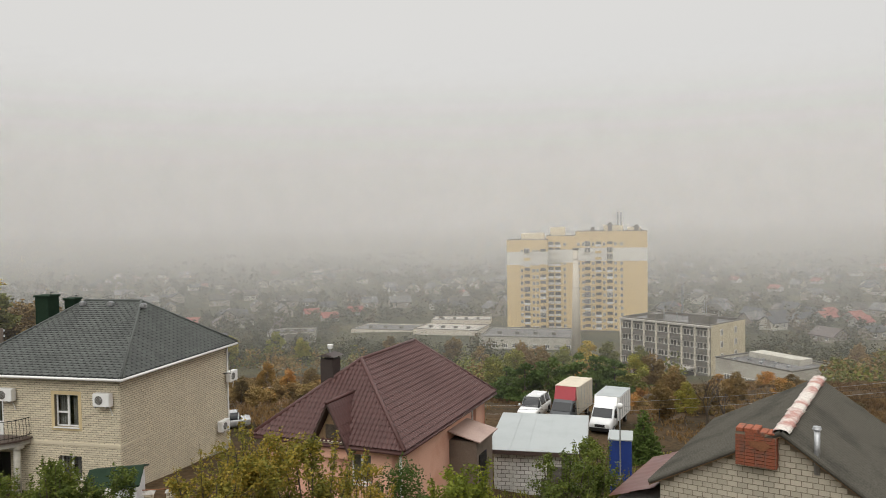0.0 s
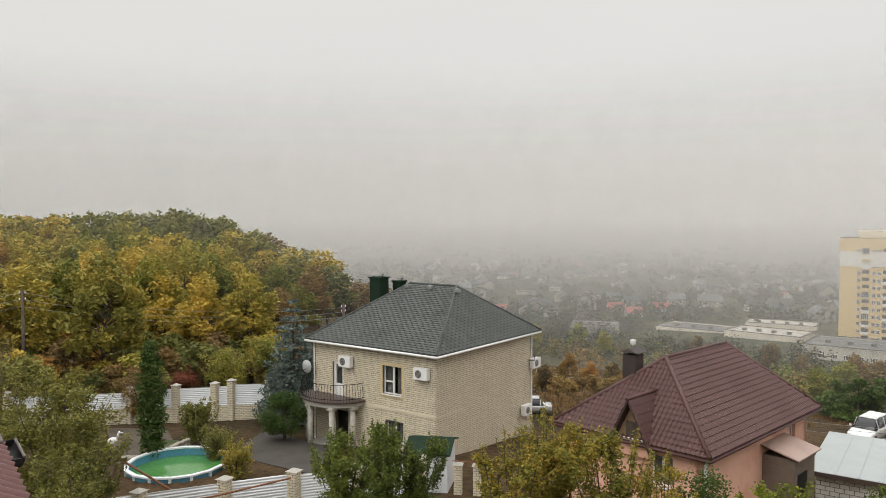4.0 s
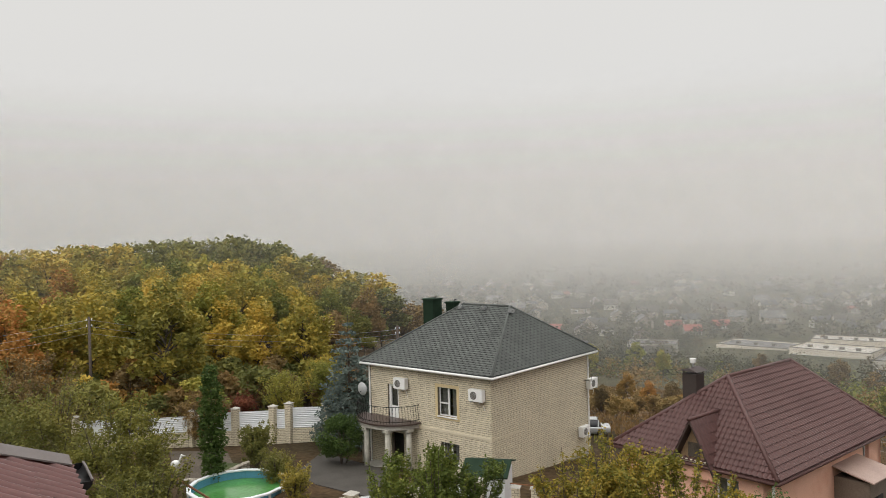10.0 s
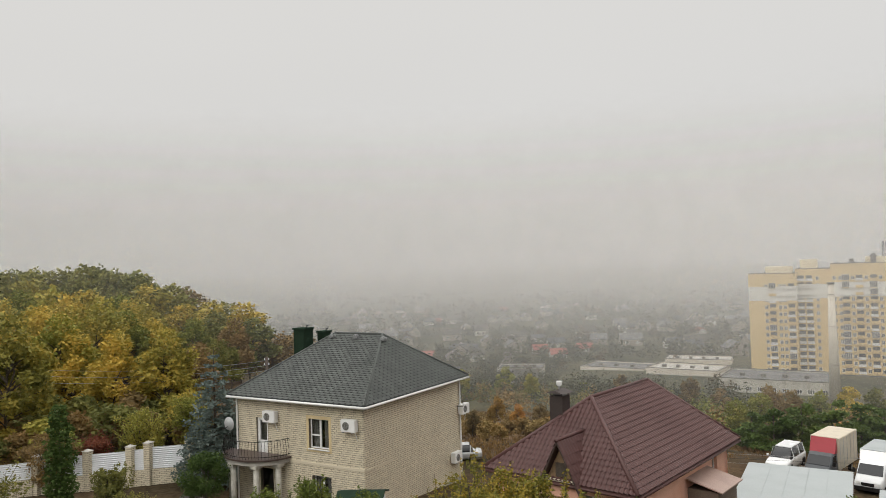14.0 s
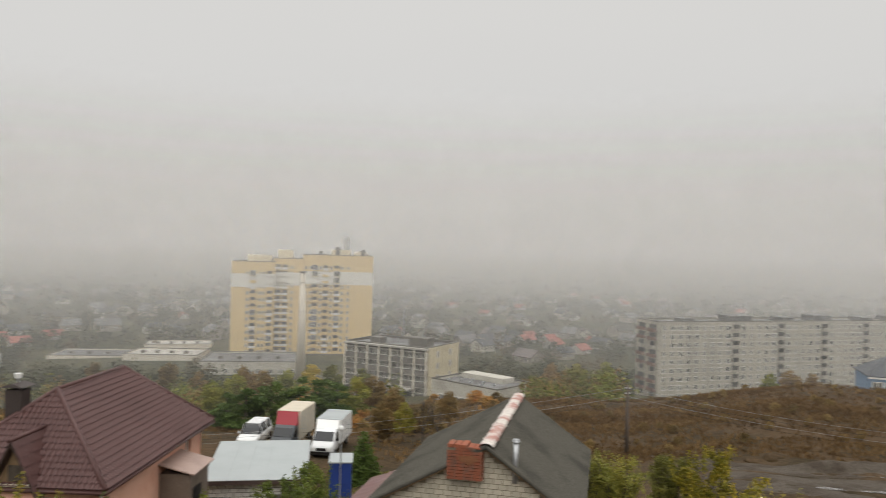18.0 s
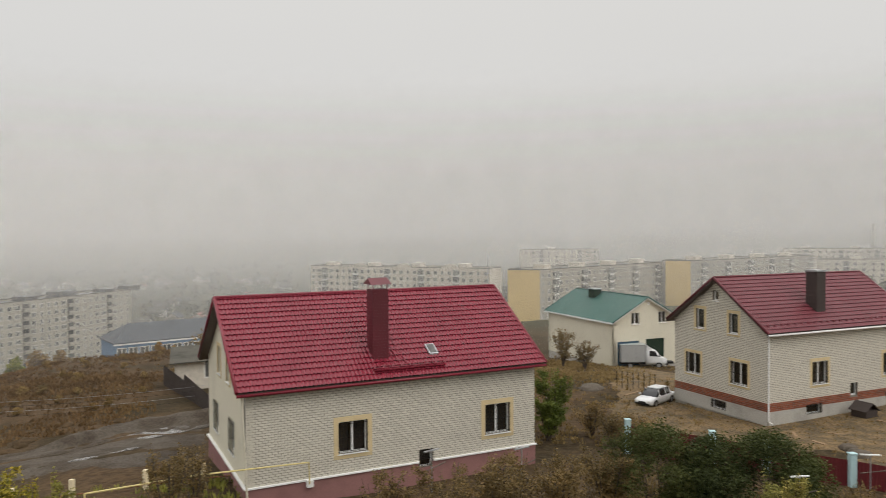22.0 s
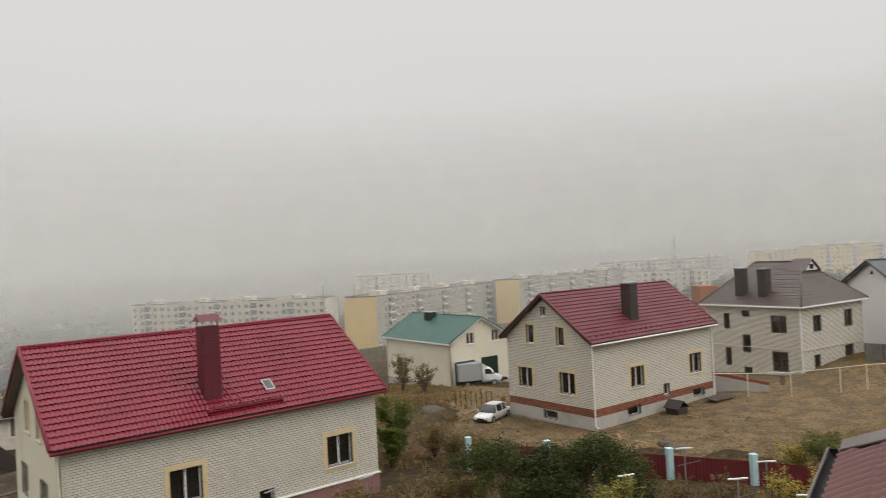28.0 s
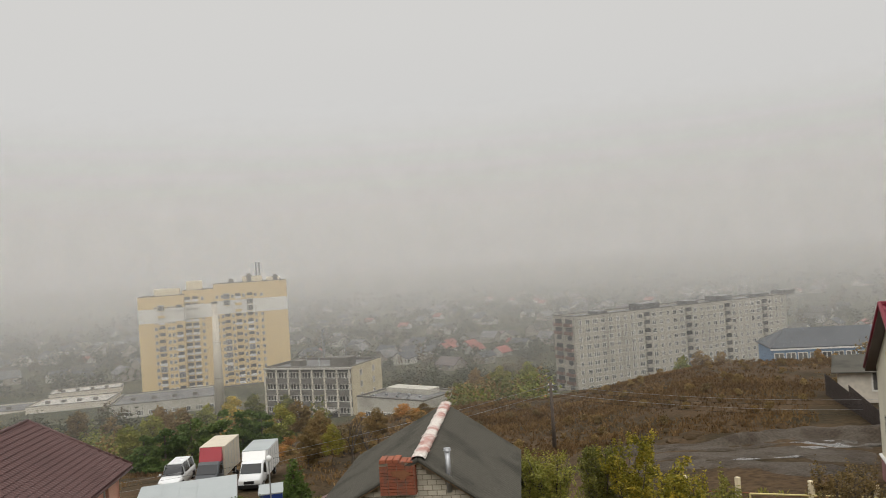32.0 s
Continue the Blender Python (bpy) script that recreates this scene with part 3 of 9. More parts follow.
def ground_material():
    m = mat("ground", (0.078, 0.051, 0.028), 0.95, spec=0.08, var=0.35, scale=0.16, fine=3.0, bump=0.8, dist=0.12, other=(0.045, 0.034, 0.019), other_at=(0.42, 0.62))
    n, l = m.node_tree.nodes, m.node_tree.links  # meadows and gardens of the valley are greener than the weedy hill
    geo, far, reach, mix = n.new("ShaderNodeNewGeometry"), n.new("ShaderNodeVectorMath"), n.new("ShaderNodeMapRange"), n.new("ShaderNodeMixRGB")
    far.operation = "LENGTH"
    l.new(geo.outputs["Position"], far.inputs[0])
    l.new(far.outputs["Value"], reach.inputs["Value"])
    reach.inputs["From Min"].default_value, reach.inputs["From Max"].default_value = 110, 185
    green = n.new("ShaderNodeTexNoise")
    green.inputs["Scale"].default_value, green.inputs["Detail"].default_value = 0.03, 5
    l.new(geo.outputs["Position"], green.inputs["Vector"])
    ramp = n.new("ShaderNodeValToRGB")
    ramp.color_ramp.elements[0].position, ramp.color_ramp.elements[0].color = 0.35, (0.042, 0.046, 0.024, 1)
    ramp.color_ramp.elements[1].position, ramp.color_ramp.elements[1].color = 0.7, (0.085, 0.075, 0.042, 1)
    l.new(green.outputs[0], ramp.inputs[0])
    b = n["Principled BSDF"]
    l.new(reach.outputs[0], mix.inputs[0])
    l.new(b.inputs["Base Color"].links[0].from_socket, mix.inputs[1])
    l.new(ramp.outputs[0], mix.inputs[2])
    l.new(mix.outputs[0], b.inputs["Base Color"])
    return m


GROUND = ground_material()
build_ground()

# ---- houses ----
FACE_TURN = {"AB": 0, "BC": 90, "CD": 180, "AD": -90}


class House:
    """A house on a rectangle of eaves: A is one eave corner, AB runs along the heading az, the depth lies to the left of AB. Heights from the eye."""

    def __init__(self, label, A, az, L, W, ze, zr, base, inset=(0, 0), ov=0.4, category="house", ridge=None):
        self.L, self.W, self.ov, self.base, self.inset = L, W, ov, base, inset
        self.ze, self.zr = ze - base, zr - base
        self.ridge = W / 2 if ridge is None else ridge
        self.root = thing("house", label, category, pose(A[0], A[1], base, 0, 0, 90 - az))
        self.g, self.g2 = (self.zr - self.ze) / self.ridge, (self.zr - self.ze) / (W - self.ridge)
        self.len = {"AB": L - 2 * ov, "CD": L - 2 * ov, "AD": W - 2 * ov, "BC": W - 2 * ov}
        self.at = {"AB": pose(ov, ov, 0), "BC": pose(L - ov, ov, 0, 0, 0, 90), "CD": pose(L - ov, W - ov, 0, 0, 0, 180), "AD": pose(ov, W - ov, 0, 0, 0, -90)}

        part("foundation", box(ov + 0.02, ov + 0.02, -2.6, L - ov - 0.02, W - ov - 0.02, -0.002), M["concrete"], self.root)

    def span(self, face, s0, s1):
        """Distances from the corner A or B, turned into the wall's own x."""
        if face == "AD":
            return self.len[face] - s1, self.len[face] - s0
        return s0, s1

    def walls(self, material, holes=None, brick=None, thick=0.3, bw=0.244, bh=0.082, brick_from=None, skip_brick=("CD",)):
        holes = holes or {}
        gable = self.inset == (0, 0)
        for face in ("AB", "BC", "CD", "AD"):
            top = self.ze + self.g * self.ov - 0.06
            ops = []
            for h in holes.get(face, ()):
                a, b = self.span(face, h[0], h[2])
                ops.append((a, h[1] - self.base, b, h[3] - self.base))
            limits = ()
            length = self.len[face]
            if gable and face in ("AD", "BC"):
                a, b = (self.g, self.g2) if face == "BC" else (self.g2, self.g)
                limits = ((-a, 1, top), (b, 1, top + b * length))
                top = self.zr - 0.05
            skin = 0.0
            bm = facade(length, top, ops, limits, thick)
            wall = part("wall", bm, material[face] if isinstance(material, dict) else material, self.root)
            wall.matrix_basis = self.at[face]
            if brick and face not in skip_brick:
                z0 = (brick_from - self.base) if brick_from is not None else 0
                grow = [(o[0], o[1] - z0, o[2], o[3] - z0) for o in ops]
                lim = tuple((a, b, c - b * z0) for a, b, c in limits)
                vs, fs = bricks(length, top - z0, grow, lim, bw, bh)
                ob = part("brickwork", raw_mesh("brickwork", [(x, y, z + z0) for x, y, z in vs], fs, brick), None, self.root, kind="stuff")
                ob.matrix_basis = self.at[face]

    def window(self, face, s0, z0, s1, z1, **kw):
        a, b = self.span(face, s0, s1)
        w = window_part(self.root, a, z0 - self.base, b, z1 - self.base, **kw)
        w.matrix_basis = self.at[face]
        return w

    def piece(self, face, name, bm, material, label="", smooth=False):
        o = part(name, bm, material, self.root, label, smooth)
        o.matrix_basis = self.at[face]
        return o

    def corners(self):
        L, W, e, r = self.L, self.W, self.ze, self.zr
        A, B, C, D = Vector((0, 0, e)), Vector((L, 0, e)), Vector((L, W, e)), Vector((0, W, e))
        return A, B, C, D, Vector((self.inset[0], self.ridge, r)), Vector((L - self.inset[1], self.ridge, r))

    def roof(self, material, kind="tile", deck=None, cap_r=0.09, **kw):
        A, B, C, D, RA, RB = self.corners()
        deck = deck or material
        slopes = [(A, B, RA, RB), (C, D, RB, RA)]
        hip0, hip1 = self.inset[0] > 0.1, self.inset[1] > 0.1
        if hip0:
            slopes.append((D, A, RA, RA))
        if hip1:
            slopes.append((B, C, RB, RB))
        for e0, e1, t0, t1 in slopes:
            poly = [e0, e1, t1, t0] if t0 != t1 else [e0, e1, t0]
            under = part("roof_deck", prism([p + Vector((0, 0, -0.03)) for p in poly], (0, 0, -0.13)), deck, self.root)
            if kind == "tile":
                me = tile_slope(e0, e1, t0, t1, material=material, **kw)
                part("roof_slope", me, None, self.root, smooth=True)
            elif kind == "shingle":
                part("shingles", shingle_slope(e0, e1, t0, t1, material=material), None, self.root, kind="stuff")
        caps = [(RA, RB)]
        if hip0:
            caps += [(A, RA), (D, RA)]
        else:
            caps += [(A, RA), (D, RA)]
        caps += [(B, RB), (C, RB)]
        for i, (a, b) in enumerate(caps):
            up = Vector((0, 0, 0.03))
            part("ridge_cap" if i == 0 or (hip0 if i < 3 else hip1) else "verge_board", tube(a + up, b + up, cap_r, seg=8), material, self.root, smooth=True)

    def gutter(self, sides=("AB",), material=None, r=0.065):
        A, B, C, D, _, _ = self.corners()
        for s in sides:
            a, b = {"AB": (A, B), "BC": (B, C), "CD": (C, D), "AD": (A, D)}[s]
            o = Vector((0, 0, -0.1))
            part("gutter", tube(a + o, b + o, r, seg=8), material or M["white_plastic"], self.root, smooth=True)

    def spout(self, x, y, material=None, low=0.3):
        part("downpipe", pipe([(x, y, self.ze - 0.1), (x, y, low), (x + 0.15, y - 0.15, low - 0.15)], 0.05), material or M["white_plastic"], self.root)


def chimney(h, x, y, w, d, z0, z1, material, cap=None, ribs=0, roofed=False, label=""):
    """A chimney through the roof of house h, in the house's own axes."""
    c = part("chimney", box(x - w / 2, y - d / 2, z0, x + w / 2, y + d / 2, z1, 0.015), material, h.root, label)
    if ribs:
        for i in range(ribs):
            z = z0 + (z1 - z0) * (i + 0.5) / ribs
            part("rib", box(x - w / 2 - 0.015, y - d / 2 - 0.015, z - 0.02, x + w / 2 + 0.015, y + d / 2 + 0.015, z + 0.02), material, c)
    if roofed:
        for i in (-1, 1):
            for j in (-1, 1):
                part("leg", box(x + i * (w / 2 - 0.05) - 0.02, y + j * (d / 2 - 0.05) - 0.02, z1, x + i * (w / 2 - 0.05) + 0.02, y + j * (d / 2 - 0.05) + 0.02, z1 + 0.25 * roofed), material, c)
        bm = bmesh.new()
        o = 0.12
        v = [bm.verts.new(p) for p in ((x - w / 2 - o, y - d / 2 - o, z1 + 0.22 * roofed), (x + w / 2 + o, y - d / 2 - o, z1 + 0.22 * roofed), (x + w / 2 + o, y + d / 2 + o, z1 + 0.22 * roofed), (x - w / 2 - o, y + d / 2 + o, z1 + 0.22 * roofed), (x - w / 2 - o * 0.7, y, z1 + 0.5 * roofed), (x + w / 2 + o * 0.7, y, z1 + 0.5 * roofed))]
        for f in ((0, 1, 5, 4), (2, 3, 4, 5), (1, 2, 5), (3, 0, 4), (3, 2, 1, 0)):
            bm.faces.new([v[i] for i in f])
        part("cowl", bm, material, c)
    elif cap:
        part("cap", box(x - w / 2 - 0.06, y - d / 2 - 0.06, z1, x + w / 2 + 0.06, y + d / 2 + 0.06, z1 + 0.1, 0.01), cap, c)
    return c


def ac_unit(m, label="white air conditioner outdoor unit on a brick wall"):
    """Stands off a wall; local -y looks away from it."""
    a = thing("air_conditioner", label, "air conditioner", m, group="air conditioners")
    body = part("casing", box(-0.42, -0.36, 0, 0.42, -0.06, 0.58, 0.02), M["white_plastic"], a)
    for r in (0.07, 0.13, 0.19):
        ring = pipe([(-0.1 + r * math.cos(k * 0.3927), -0.375, 0.29 + r * math.sin(k * 0.3927)) for k in range(17)], 0.006, 4)
        part("fan_ring", ring, M["van_grey"], body)
    # flat dark disc painted for the shade inside the fan opening
    part("fan_recess", tube((-0.1, -0.364, 0.29), (-0.1, -0.356, 0.29), 0.2, seg=20), M["dark_concrete"], body)
    for x in (-0.28, 0.28):
        part("bracket", box(x - 0.02, -0.4, -0.04, x + 0.02, 0.0, -0.001), M["galvanised"], a)
    part("hose", pipe([(0.3, -0.2, 0.02), (0.34, -0.1, -0.25), (0.36, -0.05, -0.45)], 0.015), M["white_plastic"], a)
    return a


# the dark-roofed house
def dark_house():
    k = 0.87
    base = -12.3
    h = House("cream brick two storey house with a dark grey shingle hip roof", (-26.45 * k, 39.3 * k), 103.0, 10.44 * k, 11.77 * k, -7.5 * k, -4.24 * k, base, (3.82 * k, 2.85 * k), 0.42)
    win = (4.86, -8.93, 6.12, -7.45)
    low = (5.05, -11.25, 6.2, -10.25)
    door = (1.28, -9.6, 2.08, -7.65)
    entry = (1.5, -12.25, 2.4, -10.25)
    h.walls(M["mortar"], {"AB": [win, low, door, entry]}, M["cream_brick"])
    h.window("AB", *win, trim=M["yellow_brick"], trim_w=0.16, drapes=M["curtain"])
    h.window("AB", *low, grille=True, drapes=M["curtain"])
    h.window("AB", *door, mull=0, drapes=M["curtain"], sill=False)
    h.piece("AB", "door_frame", boxes([(door[0] + 0.002, 0.1, door[1] - base, door[0] + 0.17, 0.17, door[3] - base), (door[2] - 0.17, 0.1, door[1] - base, door[2] - 0.002, 0.17, door[3] - base), (door[0] + 0.17, 0.1, door[3] - base - 0.16, door[2] - 0.17, 0.17, door[3] - base)]), M["white_plastic"], "white frame of the balcony door")
    h.piece("AB", "door_panel", box(door[0] + 0.07, 0.10, door[1] - base + 0.07, door[2] - 0.07, 0.16, door[1] - base + 0.75, 0.01), M["white_plastic"], "white lower panel of the balcony door")
    h.piece("AB", "window_transom", box(win[0] + 0.06, 0.125, -8.32 - base, (win[0] + win[2]) / 2 - 0.05, 0.195, -8.25 - base), M["white_plastic"])
    h.window("AB", *entry, mull=0, sill=False, frame_m=M["roof_choc"])
    h.piece("AB", "string_course", box(-0.03, -0.035, 2.55, h.len["AB"] + 0.03, 0.02, 2.68), M["cream_brick"])
    h.piece("BC", "string_course", box(0.0, -0.03, 2.55, 2.4, 0.02, 2.64), M["cream_brick"])
    h.roof(M["shingle"], "shingle", deck=M["underlay"], cap_r=0.06)
    h.gutter(("AB", "BC"))
    h.spout(h.L - 0.36, h.W - 0.5)
    h.spout(0.36, 0.36)
    # roof vents by the ridge
    A, B, C, D, RA, RB = h.corners()
    for t in (0.05, 0.55, 1.12):
        p = RA.lerp(RB, t) + Vector((0, -0.45, -0.22 if t < 1 else -0.3))
        v = part("roof_vent", box(p.x - 0.16, p.y - 0.12, p.z, p.x + 0.16, p.y + 0.14, p.z + 0.22, 0.05), M["galvanised"], h.root)
    for x, y, w in ((1.1, 4.95, 0.8), (1.45, 6.4, 0.58)):
        c = chimney(h, x, y, w, w, h.ze + 0.6, h.zr + (0.2 if x < 1.3 else -0.1), M["green_metal"], M["green_metal"], label="green sheet metal chimney")
        part("flue", pipe([(x + w * 0.3, y, h.zr), (x + w * 0.3, y, h.zr + (0.42 if x < 1.3 else 0.12)), (x + w * 0.3 + 0.14, y, h.zr + (0.45 if x < 1.3 else 0.15))], 0.035), M["black_iron"], c)
    # rounded balcony on pillars
    z = -9.75 - base
    cx, rx, ry = 1.55, 2.0, 1.65
    arc = [(cx + rx * math.cos(math.pi + math.pi * i / 18), ry * math.sin(math.pi + math.pi * i / 18), z) for i in range(19)]
    bal = h.piece("AB", "balcony", prism(arc, (0, 0, 0.22)), M["concrete"], "rounded concrete balcony slab")
    big = [(cx + (x - cx) * 1.06, y * 1.06, z + 0.22) for x, y, _ in arc]
    part("cornice", prism(big, (0, 0, 0.08)), M["roof_choc"], bal)
    for zz in (0.42, 1.2):
        bm = pipe([(p[0], p[1], z + zz) for p in arc], 0.018, 5)
        part("handrail" if zz > 1 else "bottom_rail", bm, M["black_iron"], bal)
    for i in range(0, 37):
        a = math.pi + math.pi * i / 36
        x, y = cx + rx * math.cos(a), ry * math.sin(a)
        ex, ey = 0.10 * math.cos(a), 0.10 * math.sin(a)
        part("baluster", pipe([(x, y, z + 0.3), (x + ex, y + ey, z + 0.62), (x, y, z + 1.2)], 0.010, 4), M["black_iron"], bal)
    for a in (200, 250, 300, 340):
        x, y = cx + 0.88 * rx * math.cos(radians(a)), 0.88 * ry * math.sin(radians(a))
        p = h.piece("AB", "pillar", tube((x, y, 0), (x, y, z), 0.15, seg=14), M["old_concrete"], "", True)
        part("capital", box(x - 0.22, y - 0.22, z - 0.16, x + 0.22, y + 0.22, z), M["old_concrete"], p)
        part("plinth", box(x - 0.22, y - 0.22, 0, x + 0.22, y + 0.22, 0.2), M["old_concrete"], p)
    part("step", boxes([(cx - 1.6, -2.4, 0, cx + 1.6, -0.01, 0.16), (cx - 1.3, -2.1, 0.16, cx + 1.3, -0.01, 0.32)]), M["concrete"], h.root).matrix_basis = h.at["AB"]
    # satellite dish on the wall
    m = h.root.matrix_world @ h.at["AB"]
    dish = thing("satellite_dish", "grey satellite dish on the corner of a brick house", "satellite dish", m @ pose(-0.25, -0.1, -8.05 - base))
    bm = bmesh.new()
    rings = [[bm.verts.new((0.36 * r * math.cos(i * 0.3927), -0.35 - 0.12 * (1 - r * r), 0.36 * r * math.sin(i * 0.3927))) for i in range(16)] for r in (0.3, 0.65, 1.0)]
    bm.faces.new(rings[0])
    for a, b in zip(rings, rings[1:]):
        for i in range(16):
            bm.faces.new((a[i], a[(i + 1) % 16], b[(i + 1) % 16], b[i]))
    part("reflector", bm, M["van_grey"], dish, smooth=True)
    part("arm", pipe([(0, 0.1, -0.1), (0, -0.3, -0.1), (0, -0.75, -0.2)], 0.015), M["black_iron"], dish)
    ac_unit(m @ pose(7.55, 0, -7.85 - base))
    ac_unit(m @ pose(2.45, 0, -7.8 - base))
    m = h.root.matrix_world @ h.at["BC"]
    ac_unit(m @ pose(9.5, 0, -8.72 - base))
    ac_unit(m @ pose(8.5, 0, -11.3 - base))
    # bracket with cables at the corner
    part("cable_bracket", pipe([(8.9, 0, 4.1), (8.9, -0.5, 4.1), (8.9, -0.5, 4.5)], 0.02), M["black_iron"], h.root).matrix_basis = h.at["BC"]
    return h


# the brown house with pink walls
def brown_house():
    base = -12.2
    h = House("pink rendered house with a brown metal tile hip roof", (-1.55, 27.09), 22.9, 10.5, 6.87, -8.4, -5.69, base, (3.02, 2.17), 0.45)
    w1, w2 = (7.75, -9.75, 8.35, -8.85), (1.2, -10.0, 2.1, -8.85)
    h.walls(M["pink_render"], {"AB": [w1], "AD": [w2]})
    h.window("AB", *w1, mull=0, sill=False)
    h.window("AD", *w2, drapes=M["curtain"])
    h.roof(M["roof_brown"], step=0.25, wave=0.19, amp=0.055, lip=0.036, seg=6)
    h.gutter(("AB", "AD"), M["roof_brown"])
    h.spout(0.3, 0.3, M["white_plastic"])
    # little gabled dormer over the hip
    x0, x1, y0, y1, zb, zt = -0.1, 2.3, 2.3, 4.0, h.ze - 0.2, h.ze + 1.62
    ym = (y0 + y1) / 2
    d = part("dormer", prism([(x0 + 0.25, y0 + 0.2, zb - 0.4), (x0 + 0.25, y1 - 0.2, zb - 0.4), (x0 + 0.25, y1 - 0.2, zb + 0.35), (x0 + 0.25, ym, zt - 0.2), (x0 + 0.25, y0 + 0.2, zb + 0.35)], (2.2, 0, 0)), M["pink_render"], h.root)
    for ya in (y0 - 0.05, y1 + 0.05):
        part("dormer_slope", tile_slope((x0 - 0.15, ya, zb), (x1, ya, zb), (x0 - 0.15, ym, zt), (x1, ym, zt), material=M["roof_brown"]), None, d, smooth=True)
        part("dormer_deck", prism([(x0 - 0.15, ya, zb - 0.03), (x1, ya, zb - 0.03), (x1, ym, zt - 0.03), (x0 - 0.15, ym, zt - 0.03)], (0, 0, -0.09)), M["roof_choc"], d)
    part("dormer_boarding", prism([(x0 + 0.2, y0 + 0.22, zb + 0.3), (x0 + 0.2, y1 - 0.22, zb + 0.3), (x0 + 0.2, ym, zt - 0.22)], (0.045, 0, 0)), M["wood"], d, "bare brown boards closing the dormer gable")
    part("dormer_hatch", box(x0 + 0.15, ym - 0.22, zb + 0.38, x0 + 0.195, ym + 0.26, zb + 0.92, 0.01), M["bark"], d, "dark wooden hatch")
    part("dormer_sill", box(x0 + 0.1, y0 + 0.1, zb + 0.2, x0 + 0.25, y1 - 0.1, zb + 0.3, 0.01), M["cream_render"], d)
    part("dormer_cap", tube((x0 - 0.2, ym, zt + 0.02), (x1, ym, zt + 0.02), 0.07), M["roof_brown"], d, smooth=True)
    chimney(h, 2.45, 4.6, 0.62, 0.62, h.ze + 1.0, h.zr + 0.1, M["fence_dark"], roofed=0.5, label="dark brown sheet metal chimney with a cowl")
    part("lantern", tube((2.45, 4.6, h.zr + 0.5), (2.45, 4.6, h.zr + 0.68), 0.1, 0.13, 10), M["white_plastic"], h.root, "white rotating chimney cowl")
    part("lantern_stem", tube((2.45, 4.6, h.zr + 0.3), (2.45, 4.6, h.zr + 0.52), 0.04), M["galvanised"], h.root)
    # porch box on the long side, with a dark door
    p = h.piece("AB", "porch", box(4.95, -1.3, 0, 7.0, 0.0, 2.72, 0.02), mat("porch_sheet", (0.165, 0.128, 0.10), 0.6, var=0.15, scale=1.2, fine=20), "olive brown sheet porch with a tin roof")
    part("porch_roof", prism([(4.8, -1.5, 2.74), (7.15, -1.5, 2.74), (7.15, 0, 3.1), (4.8, 0, 3.1)], (0, 0, 0.05)), mat("tan_tin", (0.36, 0.255, 0.215), 0.4, var=0.12, scale=1.5, fine=20, bump=0.05), p, "pale brown tin roof sheet")
    part("porch_door", box(5.2, -1.34, 0.05, 6.1, -1.3, 2.1), M["black_iron"], p)
    return h


